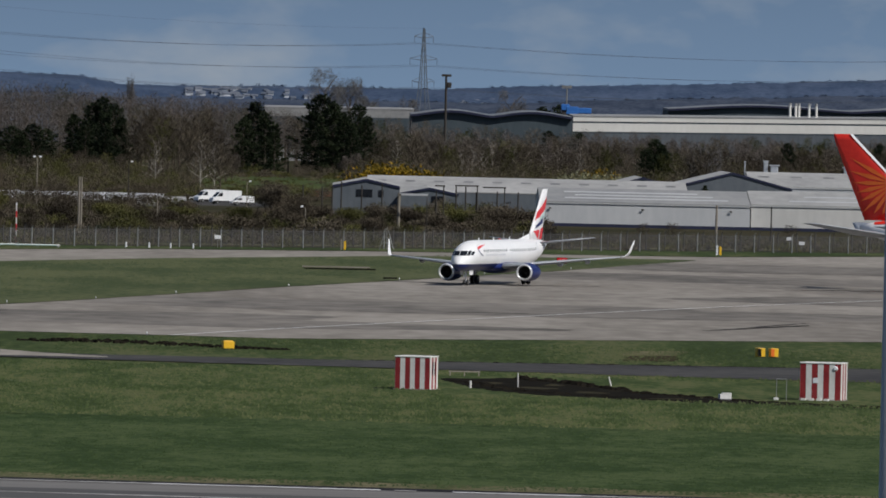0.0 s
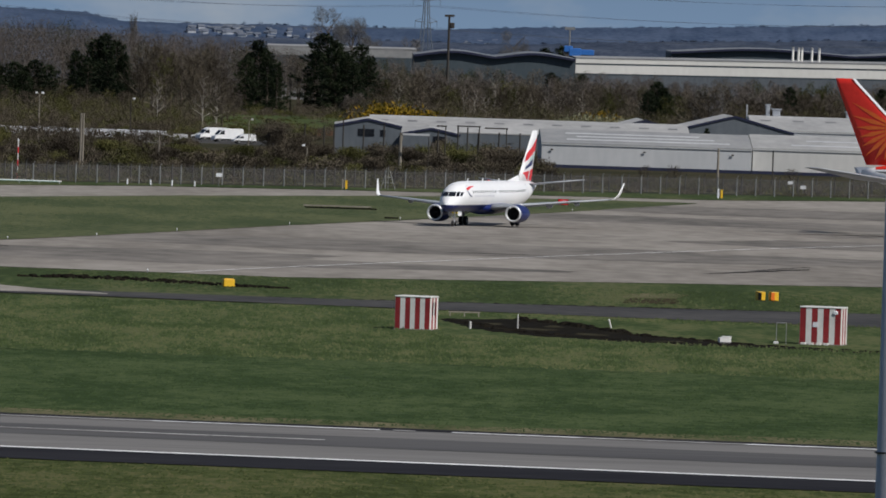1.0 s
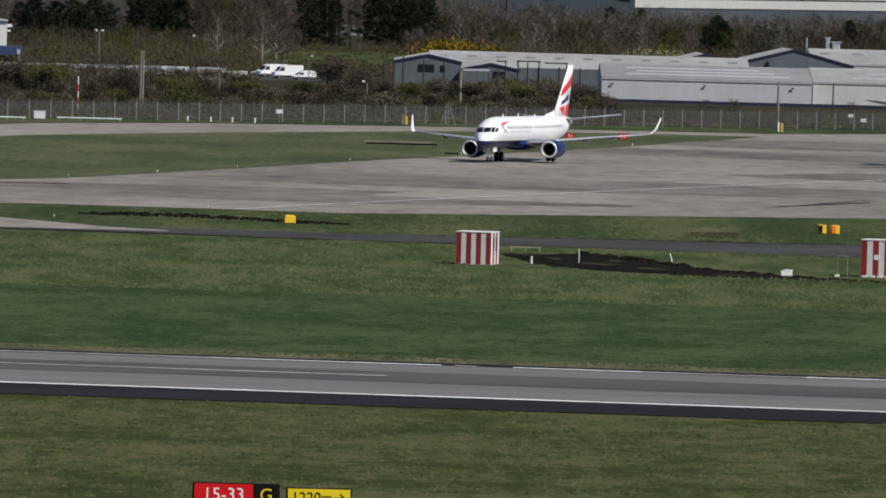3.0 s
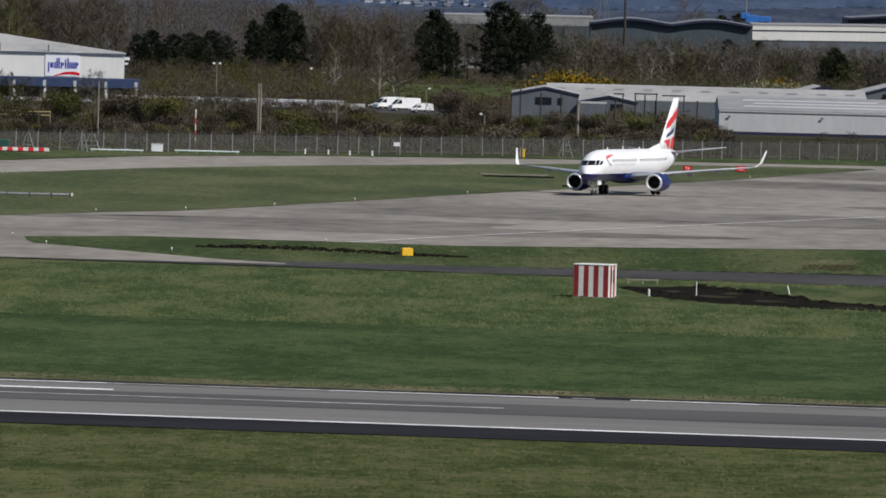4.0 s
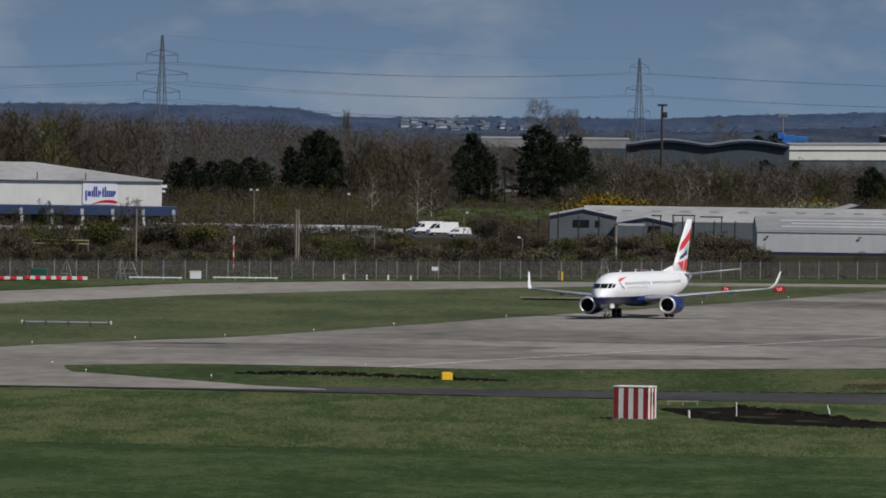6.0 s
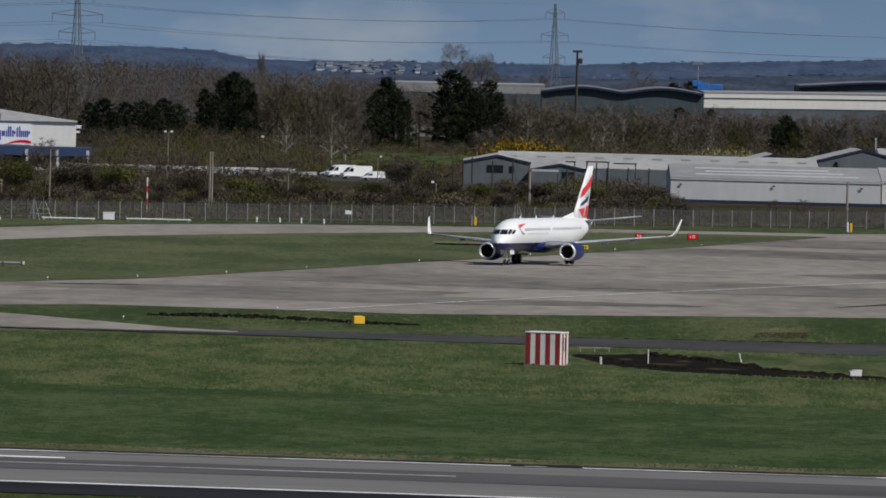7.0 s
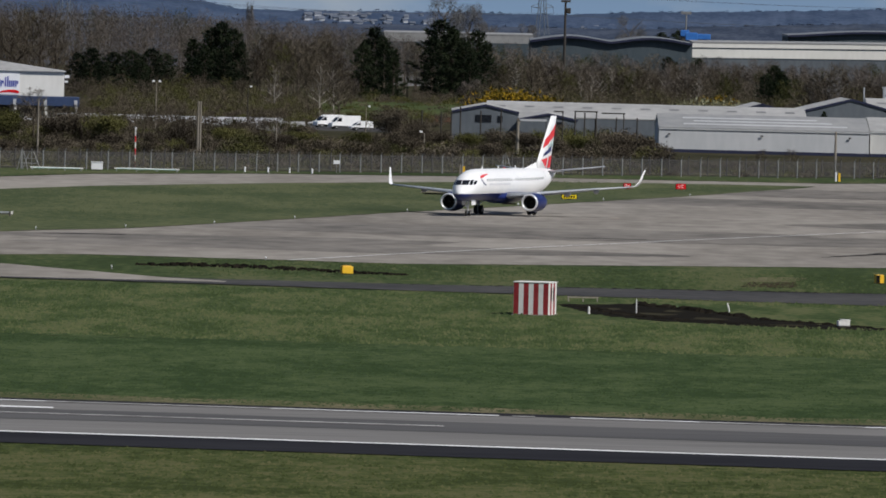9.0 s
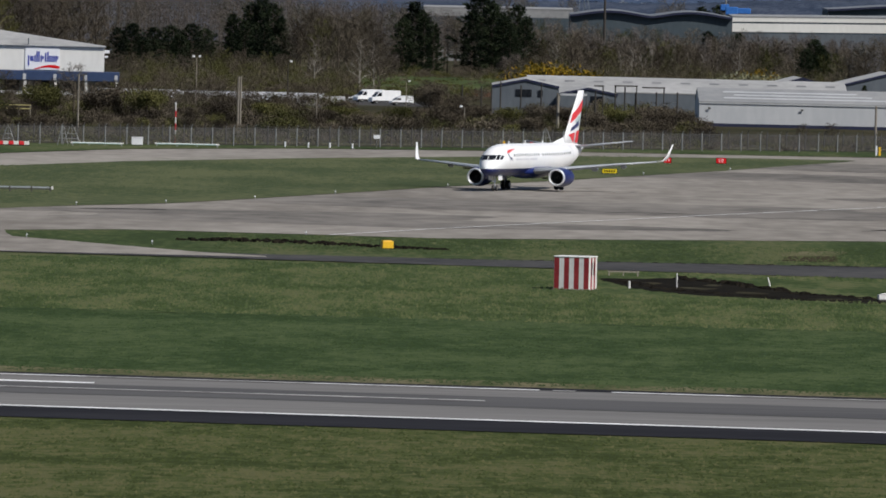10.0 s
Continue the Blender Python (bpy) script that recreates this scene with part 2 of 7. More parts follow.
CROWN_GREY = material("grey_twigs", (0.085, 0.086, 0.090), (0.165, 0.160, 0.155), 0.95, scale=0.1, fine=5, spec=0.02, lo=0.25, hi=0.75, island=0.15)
DARK_LEAF = material("dark_leaves", (0.009, 0.014, 0.005), (0.042, 0.050, 0.018), 0.9, scale=0.2, fine=5, per_object=0.2, spec=0.05, lo=0.25, hi=0.75, island=0.35)
SALLOW = material("pale_blossom", (0.070, 0.075, 0.038), (0.24, 0.24, 0.155), 0.9, scale=0.3, fine=5, per_object=0.3, spec=0.05, island=0.35)
CABLE = material("weathered_cable", (0.030, 0.036, 0.046), (0.050, 0.056, 0.066), 0.8, scale=0.5, spec=0.05)
PYLON = material("pylon_steel", (0.10, 0.12, 0.145), (0.15, 0.175, 0.205), 0.7, 0.0, scale=0.5, spec=0.1)
TAIL_RED = material("tail_red_paint", (0.62, 0.020, 0.012), (0.72, 0.032, 0.018), 0.45, scale=0.3)
TAIL_ORANGE = material("tail_orange_paint", (0.66, 0.11, 0.016), (0.74, 0.15, 0.022), 0.45, scale=0.3)
LAMP_POST = material("painted_lamp_post", (0.33, 0.34, 0.37), (0.42, 0.43, 0.46), 0.5, scale=1.5)
# distance haze is put into this blue base colour
HILL = material("haze_tinted_hills", (0.036, 0.056, 0.098), (0.064, 0.088, 0.140), 0.95, scale=0.05, stretch=(1, 1, 2), fine=9, lo=0.41, hi=0.60, spec=0.02)


def netting():
    """Weld-mesh seen from far: thin grey wire with mostly air between."""
    m = bpy.data.materials.new("fence_netting")
    m.use_nodes = True
    n, l = m.node_tree.nodes, m.node_tree.links
    b = n["Principled BSDF"]
    b.inputs["Base Color"].default_value, b.inputs["Roughness"].default_value = (0.060, 0.060, 0.062, 1), 0.8
    tr, mx = n.new("ShaderNodeBsdfTransparent"), n.new("ShaderNodeMixShader")
    mx.inputs[0].default_value = 0.24
    l.new(tr.outputs[0], mx.inputs[1])
    l.new(b.outputs[0], mx.inputs[2])
    l.new(mx.outputs[0], n["Material Output"].inputs[0])
    return m


NET = netting()


# ---- mesh helpers ----
def mesh_of(verts, faces, mat, smooth=False):
    me = bpy.data.meshes.new("mesh")
    me.from_pydata([tuple(v) for v in verts], [], faces)
    for m in (mat if isinstance(mat, (list, tuple)) else [mat]):
        me.materials.append(m)
    if smooth:
        me.polygons.foreach_set("use_smooth", [True] * len(me.polygons))
    me.update()
    return me


class Builder:
    """Collects vertices and faces of one mesh."""

    def __init__(self):
        self.v, self.f = [], []

    def add(self, verts, faces):
        k = len(self.v)
        self.v += [tuple(p) for p in verts]
        self.f += [tuple(i + k for i in f) for f in faces]
        return self

    def box(self, x0, x1, y0, y1, z0, z1, bevel=0.0):
        if not bevel:
            p = [(x, y, z) for z in (z0, z1) for y in (y0, y1) for x in (x0, x1)]
            return self.add(p, [(0, 2, 3, 1), (4, 5, 7, 6), (0, 1, 5, 4), (2, 6, 7, 3), (0, 4, 6, 2), (1, 3, 7, 5)])
        bm = bmesh.new()
        bmesh.ops.create_cube(bm, size=1.0, matrix=Matrix.LocRotScale(((x0 + x1) / 2, (y0 + y1) / 2, (z0 + z1) / 2), None, (x1 - x0, y1 - y0, z1 - z0)))
        bmesh.ops.bevel(bm, geom=bm.edges[:], offset=bevel, segments=2, affect="EDGES", profile=0.5)
        bm.verts.index_update()
        self.add([v.co for v in bm.verts], [[v.index for v in f.verts] for f in bm.faces])
        bm.free()
        return self

    def tube(self, a, b, r0, r1=None, n=8, cap=True):
        a, b = Vector(a), Vector(b)
        r1 = r0 if r1 is None else r1
        q = (b - a).to_track_quat("Z", "Y").to_matrix()
        p = []
        for c, r in ((a, r0), (b, r1)):
            p += [c + q @ Vector((r * math.cos(2 * math.pi * i / n), r * math.sin(2 * math.pi * i / n), 0)) for i in range(n)]
        f = [(i, (i + 1) % n, n + (i + 1) % n, n + i) for i in range(n)]
        if cap:
            f += [tuple(range(n - 1, -1, -1)), tuple(range(n, 2 * n))]
        return self.add(p, f)

    def loft(self, rings, closed=True, cap=True):
        n = len(rings[0])
        p = [q for r in rings for q in r]
        f = []
        for k in range(len(rings) - 1):
            for i in range(n if closed else n - 1):
                f.append((k * n + i, k * n + (i + 1) % n, (k + 1) * n + (i + 1) % n, (k + 1) * n + i))
        if cap and closed:
            f += [tuple(range(n - 1, -1, -1)), tuple((len(rings) - 1) * n + i for i in range(n))]
        return self.add(p, f)

    def mesh(self, mat, smooth=False):
        return mesh_of(self.v, self.f, mat, smooth)


def empty(name, m=None):
    ob = new(name)
    ob.empty_display_size = 0.5
    if m is not None:
        ob.matrix_basis = m
    return ob


def part(name, bm, mat, parent, label="", smooth=False):
    ob = new(name, bm.mesh(mat, smooth) if isinstance(bm, Builder) else bm)
    ob.parent = parent
    return tagged(ob, label)


def thing(name, bm, mat, label, category, group="", kind="", m=None, smooth=False):
    ob = new(name, bm.mesh(mat, smooth) if isinstance(bm, Builder) else bm)
    if m is not None:
        ob.matrix_basis = m
    return tagged(ob, label, category, group, kind)


# ---- ground, runway, taxiways ----
from mathutils.geometry import tessellate_polygon


def sheet(name, outline, z, mat, label, kind="structure", wobble=0.0, step=4.0, thick=0.0):
    """A flat patch of ground with the given corners; wobble frays its edge."""
    pts = []
    rnd = random.Random(len(outline) * 7 + int(abs(outline[0][1])))
    for i, a in enumerate(outline):
        b = outline[(i + 1) % len(outline)]
        n = max(1, int(math.hypot(b[0] - a[0], b[1] - a[1]) / step)) if wobble else 1
        n = min(n, 400)
        for k in range(n):
            t = k / n
            w = wobble if 0 < k else 0.0
            pts.append((a[0] + (b[0] - a[0]) * t + rnd.uniform(-w, w) * 0.3, a[1] + (b[1] - a[1]) * t + rnd.uniform(-w, w), z))
    tri = tessellate_polygon([[Vector(p) for p in pts]])
    faces = []
    for i, j, k in tri:
        area = (pts[j][0] - pts[i][0]) * (pts[k][1] - pts[i][1]) - (pts[k][0] - pts[i][0]) * (pts[j][1] - pts[i][1])
        if abs(area) > 1e-9:
            faces.append((i, j, k) if area > 0 else (i, k, j))
    me = bpy.data.meshes.new("sheet")
    me.from_pydata(pts, [], faces)
    me.materials.append(mat)
    return tagged(new(name, me), label, name.split("_")[0], kind=kind)


def strip(x0, x1, a, b, slope=-0.19):
    """A band along the runway between offsets a and b (at x = 0)."""
    return [(x0, a + slope * x0), (x1, a + slope * x1), (x1, b + slope * x1), (x0, b + slope * x0)]


sheet("ground", [(-3000, -400), (3000, -400), (3000, 4990), (-3000, 4990)], 0.0, GRASS, "wide green airfield grass with mown streaks")
sheet("ground_scrubland", [(-2500, 1250), (-140, 1360), (140, 1622), (2500, 1800), (2500, 4980), (-2500, 4980)], 0.03, SCRUB_GROUND, "brown scrub ground beyond the perimeter fence", wobble=1.0, step=12)
sheet("ground_mown", strip(-900, 900, 583, 690), 0.02, MOWN, "dark closely mown grass beside the runway", wobble=2.5, step=5)
sheet("ground_verge", strip(-900, 900, 380, 517), 0.02, VERGE, "patchy grass verge with dry brown patches", wobble=0.6)
sheet("ground_rough", [(-900, 861), (-80, 705.2), (0, 690), (80, 674.8), (900, 519), (900, 690), (80, 816), (0, 832), (-900, 870)], 0.03, GRASS_ROUGH, "uneven tufted grass with yellowish patches", wobble=3.0, step=5)
sheet("ground_fringe", strip(-900, 900, 572, 583), 0.025, DRY, "dry brown grass fringe along the runway edge", wobble=1.2, step=1.5)
sheet("runway", strip(-1200, 1200, 515, 574), 0.04, RUNWAY, "grey asphalt runway with worn lighter bands", wobble=0.25, step=3)
sheet("runway_shoulder", strip(-1200, 1200, 514.3, 527.2), 0.06, SHOULDER, "dark asphalt shoulder of the runway", wobble=0.3, step=4)
sheet("runway_shoulder_far", strip(-1200, 1200, 571.0, 574.2), 0.06, SHOULDER, "narrow dark asphalt edge of the runway", wobble=0.25, step=4)
sheet("runway_rubber", strip(-1200, 1200, 545.5, 559.5), 0.055, RUBBER, "dark tyre rubber band along the runway", wobble=0.7, step=9)
sheet("runway_edge_line", strip(-1200, 1200, 527.2, 528.5), 0.08, MARKING, "white painted runway edge line")
for x0, x1, worn in ((-300, -21, 0), (-21, -9, 1), (-9, 3.2, 0), (7.0, 13.8, 0), (13.8, 22.5, 1), (22.5, 160, 0), (3.9, 5.1, 1)):
    sheet("runway_edge_line_far", strip(x0, x1, 569.9, 571.0), 0.08, MARKING_WORN if worn else MARKING, "white painted far edge line, partly worn")
sheet("runway_centre_line", strip(-29.7, 0.3, 552.6, 553.5), 0.08, MARKING_WORN, "white painted centre line dash on the runway")
sheet("runway_touchdown_mark", strip(-42.5, -20.3, 560.2, 562.0), 0.08, MARKING, "thick white painted runway marking bar")

# perimeter road, concrete apron, far taxiway
sheet("road", [(-400, 852), (-60, 843), (-38, 841.5), (-20, 837), (0, 831), (20, 824.5), (45, 817), (140, 800), (140, 848), (45, 860), (28, 856), (0, 851.5), (-20, 853), (-45, 870), (-400, 900)], 0.068, ASPHALT, "narrow dark asphalt perimeter road", wobble=0.5, step=2)
sheet("pavement_junction", [(-400, 853), (-60, 844.5), (-38, 843.5), (-24, 843.2), (-17, 843.4), (-17, 846), (-22, 853), (-30, 872), (-39, 893), (-43, 918), (-60, 950), (-400, 980)], 0.072, CONCRETE, "pale concrete taxiway junction", wobble=0.4, step=2)
sheet("pavement_apron", [(-400, 900), (-39, 890), (-41, 918), (-31, 930), (-16, 928), (-4, 924), (10, 934), (31, 950), (50, 962), (160, 1030), (400, 1180),
                         (400, 1760), (80, 1524), (52, 1478), (10, 1465), (-25, 1438), (-46, 1398), (-64, 1323), (-76, 1285), (-120, 1120), (-400, 1000)], 0.035, CONCRETE, "weathered pale concrete apron and taxiway", wobble=0.5, step=3)
sheet("ground_infield", [(-57, 966), (-48, 996), (-39, 1026), (-31, 1046), (-24, 1077), (-16, 1116), (-4.7, 1173), (8, 1229), (29.7, 1332), (40.6, 1392), (48, 1432), (50, 1446),
                        (40, 1446), (24, 1436), (8, 1421), (-5.6, 1391), (-21, 1358), (-42.4, 1300), (-59.5, 1229), (-70, 1193), (-90, 1100), (-96, 1010)], 0.076, GRASS_DARK, "mown grass infield between two taxiways", wobble=0.5, step=3)
sheet("ground_verge_far", [(-400, 1060), (-120, 1225), (-76, 1288), (-64, 1326), (-46, 1402), (-25, 1442), (10, 1468), (52, 1481), (80, 1528), (400, 1770), (400, 1830), (90, 1566), (0, 1484), (-90, 1398), (-400, 1110)], 0.065, GRASS, "strip of grass before the perimeter fence", wobble=0.6, step=4)
for i, (x, y, w, d) in enumerate(((2, 1085, 34, 26), (44, 1290, 46, 32), (-12, 985, 30, 18), (62, 1160, 24, 22), (30, 1065, 44, 20), (-22, 1010, 26, 14), (78, 1380, 60, 44))):
    pts = [(x + w * math.cos(a) * (1 + 0.2 * math.sin(3 * a + i)), y + d * math.sin(a) * (1 + 0.25 * math.cos(2 * a + i))) for a in np.linspace(0, 2 * math.pi, 24, endpoint=False)]
    sheet("pavement_stain", pts, 0.040 + 0.004 * i, STAIN, "darker tyre-stained area of concrete", wobble=1.5, step=2)
guide = [(-13.4, 926), (-4.5, 960), (10, 1010), (26, 1064), (44, 1122), (64, 1180)]
sheet("pavement_guide_line", guide + [(x + 0.36, y) for x, y in reversed(guide)], 0.080, MARKING, "faded pale painted taxi guide line")
for (x0, y0), (x1, y1), w in (((35, 992), (46.4, 1026), 2.2), ((52.5, 1224), (66, 1229), 2.6), ((40, 1012), (47, 1038), 1.2), ((-38, 1012), (-30, 1015), 2.0), ((12, 1052), (20, 1054), 1.2)):
    sheet("pavement_crack", [(x0, y0), (x1, y1), (x1, y1 + w), ((x0 + x1) / 2, (y0 + y1) / 2 + w * 1.5), (x0, y0 + w * 0.4)], 0.078, SHOULDER, "dark tar-sealed crack in the concrete", wobble=0.4, step=1.2)
sheet("ground_mowing_edge", strip(-500, 500, 688, 693), 0.036, MOWN, "dark mowing edge in the grass", wobble=1.8, step=2.5)


# ---- the taxiing jet ----
FUS = [  # station, half width, half height, centre height
    (17.40, 0.06, 0.06, 2.34), (17.28, 0.36, 0.34, 2.35), (16.9, 0.68, 0.62, 2.42), (16.2, 1.02, 0.98, 2.62), (15.4, 1.23, 1.27, 2.88), (14.5, 1.37, 1.48, 3.06),
    (13.4, 1.46, 1.62, 3.19), (12.0, 1.50, 1.69, 3.25), (10.0, 1.505, 1.70, 3.27), (6.0, 1.505, 1.70, 3.27), (2.0, 1.505, 1.70, 3.27), (-2.0, 1.505, 1.70, 3.27),
    (-6.0, 1.505, 1.70, 3.27), (-9.0, 1.47, 1.60, 3.36), (-12.0, 1.25, 1.31, 3.62), (-14.5, 0.92, 0.98, 3.90), (-16.5, 0.58, 0.64, 4.15), (-18.0, 0.30, 0.34, 4.36), (-18.75, 0.12, 0.14, 4.45)]
BELLY_Z = 2.36


def fuselage_at(x):
    for (a, w0, h0, c0), (b, w1, h1, c1) in zip(FUS, FUS[1:]):
        if b <= x <= a:
            t = (a - x) / (a - b)
            return w0 + (w1 - w0) * t, h0 + (h1 - h0) * t, c0 + (c1 - c0) * t
    return FUS[-1][1:]


def skin(x, ang, off=0.0):
    """Point of the jet's skin at station x and angle from the left side upwards."""
    w, h, c = fuselage_at(x)
    return Vector((x, (w + off) * math.cos(ang), c + (h + off) * math.sin(ang)))


def skin_patch(x0, x1, a0, a1, off, nx=3, na=3, shear=0.0):
    b = Builder()
    rows = []
    for i in range(nx + 1):
        x = x0 + (x1 - x0) * i / nx
        rows.append([skin(x + shear * k / na, a0 + (a1 - a0) * k / na, off) for k in range(na + 1)])
    return b.loft(rows, closed=False, cap=False)


def skin_ribbon(rows, off=0.020):
    """Curved emblem on the skin: station, lower angle, upper angle along it."""
    return Builder().loft([[skin(x, lo + (hi - lo) * k / 3, off) for k in range(4)] for x, lo, hi in rows], closed=False, cap=False)


def front_patch(y0, y1, z0, z1, drop, n=8):
    """Pane on the nose between two widths and two heights as seen from ahead."""
    rows = []
    for i in range(n + 1):
        y, row = y0 + (y1 - y0) * i / n, []
        for k in range(n + 1):
            z = z0 + (z1 - z0 + drop * i / n) * k / n
            lo, hi = 12.5, 17.3
            for _ in range(30):
                x = (lo + hi) / 2
                w, h, c = fuselage_at(x)
                lo, hi = (lo, x) if (y / w) ** 2 + ((z - c) / h) ** 2 > 1 else (x, hi)
            w, h, c = fuselage_at(lo)
            row.append((lo + 0.02, y * 1.015, c + (z - c) * 1.015))
        rows.append(row)
    return Builder().loft(rows, closed=False, cap=False)


def aerofoil(chord, thick, n=7):
    """Section outline in chord direction (aft is negative x) and thickness."""
    up, lo = [], []
    for i in range(n + 1):
        t = i / n
        y = thick * chord * (1.48 * math.sqrt(t) - 0.63 * t - 1.76 * t * t + 1.42 * t ** 3 - 0.5 * t ** 4)
        up.append((-t * chord, y))
        lo.append((-t * chord, -y * 0.75))
    return up + lo[-1:0:-1]


def wing(stations, vertical=False):
    """stations: (le_x, span, height, chord, thickness, cant) from root to tip."""
    rings = []
    for le, y, z, c, th, cant in stations:
        sec = aerofoil(c, th)
        if vertical:
            rings.append([(le + px, y + pz, z) for px, pz in sec])
        else:
            rings.append([(le + px, y - pz * math.sin(cant), z + pz * math.cos(cant)) for px, pz in sec])
    return Builder().loft(rings)


def mirror(b):
    m = Builder()
    m.v, m.f = [(x, -y, z) for x, y, z in b.v], [f[::-1] for f in b.f]
    return m


def wheel(r, w):
    b = Builder()
    prof = [(r * 0.55, -w / 2), (r * 0.92, -w / 2), (r, -w * 0.32), (r, w * 0.32), (r * 0.92, w / 2), (r * 0.55, w / 2)]
    rings = [[(p * math.cos(2 * math.pi * i / 16), q, p * math.sin(2 * math.pi * i / 16)) for i in range(16)] for p, q in prof]
    return b.loft(rings, cap=False)


def rim(r, w):
    b = Builder()
    for side in (-1, 1):
        b.tube((0, side * w * 0.30, 0), (0, side * w * 0.46, 0), r * 0.56, r * 0.50, 10)
    for k in range(5):
        a = 2 * math.pi * k / 5
        b.box(r * 0.2 * math.cos(a) - 0.03, r * 0.2 * math.cos(a) + 0.03, -w * 0.49, w * 0.49, r * 0.2 * math.sin(a) - 0.03, r * 0.2 * math.sin(a) + 0.03)
    return b


def taxiing_jet():
    jet = tagged(empty("airliner"), "white twin-engined airliner with navy belly and striped tail, taxiing", "airplane")
    # body shell: white above, navy belly below one level line
    up, low = [], []
    for x, w, h, c in FUS:
        s = max(-1.0, min(1.0, (BELLY_Z - c) / h))
        a = math.asin(s)
        up.append([skin(x, a + (math.pi - 2 * a) * i / 26) for i in range(27)])
        low.append([skin(x, math.pi - a + (math.pi + 2 * a) * i / 12) for i in range(13)])
    part("fuselage", Builder().loft(up, closed=False), WHITE, jet, "gloss white fuselage", True)
    part("belly", Builder().loft(low[0:-4], closed=False), NAVY, jet, "navy blue belly", True)
    part("belly", Builder().loft(low[-5:], closed=False), WHITE, jet, "white tail underside", True)
    fair = []
    for x, w, d in ((6.5, 0.2, 0.1), (5.2, 1.40, 0.50), (3.0, 1.78, 0.72), (0.0, 1.80, 0.75), (-3.0, 1.65, 0.60), (-5.2, 0.9, 0.2), (-6.4, 0.2, 0.08)):
        fair.append([(x, w * math.cos(a), 1.95 + (d if math.sin(a) < 0 else 0.75 * min(1, w)) * math.sin(a)) for a in np.linspace(0, 2 * math.pi, 18, endpoint=False)])
    part("wing_fairing", Builder().loft(fair), NAVY, jet, "navy wing root fairing", True)
    # cockpit windows, cabin windows, doors
    for s0 in (0, 1):
        for y0, y1, z0, z1, zs in ((0.03, 0.72, 3.30, 3.80, 0.0), (0.77, 1.02, 3.30, 3.82, 0.0), (1.07, 1.22, 3.34, 3.76, -0.02)):
            p = front_patch(y0, y1, z0, z1, zs)
            part("cockpit_window", p if s0 == 0 else mirror(p), GLASS_DARK, jet, "dark cockpit pane")
        for k in range(27):
            x = 11.6 - 0.815 * k
            if abs(x - 1.9) < 0.3:
                continue
            p = skin_patch(x, x - 0.27, 0.22, 0.40, 0.012, 1, 2)
            part("cabin_window", p if s0 == 0 else mirror(p), GLASS_DARK, jet)
        for x in (13.1, -11.0):
            for da in (0.0, 0.83):
                p = skin_patch(x, x - 0.05 if da else x - 0.8, -0.25 + (0.0 if not da else 0.0), 0.80, 0.010, 1, 6) if da else skin_patch(x, x - 0.8, 0.79, 0.81, 0.010, 2, 1)
                part("door_seam", p if s0 == 0 else mirror(p), WING_GREY, jet)
        # ribbon emblem behind the cockpit and a plain bar where lettering stands
        red = skin_ribbon(((13.5, 0.56, 0.60), (13.25, 0.50, 0.68), (12.6, 0.54, 0.72), (11.8, 0.61, 0.74), (11.1, 0.67, 0.75), (10.3, 0.73, 0.76)))
        blue = skin_ribbon(((13.55, 0.46, 0.56), (13.3, 0.28, 0.42), (13.0, 0.14, 0.26), (12.6, 0.04, 0.13), (12.1, -0.02, 0.02)))
        for b, m, lab in ((red, RED, "red ribbon emblem"), (blue, NAVY, "navy ribbon emblem")):
            part("emblem", b if s0 == 0 else mirror(b), m, jet, lab)
        for k, x in enumerate((11.0, 10.3, 9.6, 8.9, 8.2, 7.5, 6.8, 5.8, 5.1, 4.4, 3.7)):
            bar = skin_patch(x, x - 0.42, -0.02, 0.10, 0.014, 1, 1)
            part("lettering_bar", bar if s0 == 0 else mirror(bar), LETTER_GREY, jet, "plain grey bar in place of lettering")
    # wings with winglets, slats, flap fairings
    st = [(5.0, 1.0, 1.95, 6.4, 0.13, 0.0), (3.1, 4.6, 2.28, 4.5, 0.12, 0.07), (0.15, 10.0, 2.80, 2.6, 0.11, 0.08), (-1.65, 13.3, 3.06, 1.75, 0.10, 0.10)]
    tip = [(-1.65, 13.3, 3.06, 1.75, 0.10, 0.10), (-2.2, 13.75, 3.18, 1.5, 0.09, 0.5), (-3.0, 13.98, 3.62, 1.1, 0.09, 1.05), (-4.2, 14.28, 4.92, 0.50, 0.08, 1.3)]
    slat = [(5.10, 1.6, 2.02, 0.34, 0.2, 0.0), (3.2, 4.65, 2.30, 0.28, 0.2, 0.07), (0.22, 10.0, 2.81, 0.22, 0.2, 0.08), (-1.45, 12.9, 3.04, 0.18, 0.2, 0.1)]
    for side in (0, 1):
        f = (lambda b: b) if side == 0 else mirror
        part("wing", f(wing(st)), WING_GREY, jet, "pale grey metal wing", True)
        part("winglet", f(wing(tip)), WHITE, jet, "upturned white winglet", True)
        part("slat", f(wing(slat)), SLAT_GREY, jet, "bright metal leading edge", True)
        for y, x0, x1, z in ((3.2, 0.6, -2.6, 1.88), (6.6, 0.2, -2.5, 2.22), (9.6, -0.7, -2.9, 2.52)):
            fr = [[(x0 + (x1 - x0) * t, y + r * math.cos(a), z + r * 1.3 * math.sin(a)) for a in np.linspace(0, 2 * math.pi, 10, endpoint=False)]
                  for t, r in ((0, 0.03), (0.25, 0.16), (0.6, 0.19), (1, 0.03))]
            part("flap_fairing", f(Builder().loft(fr)), WING_GREY, jet, "", True)
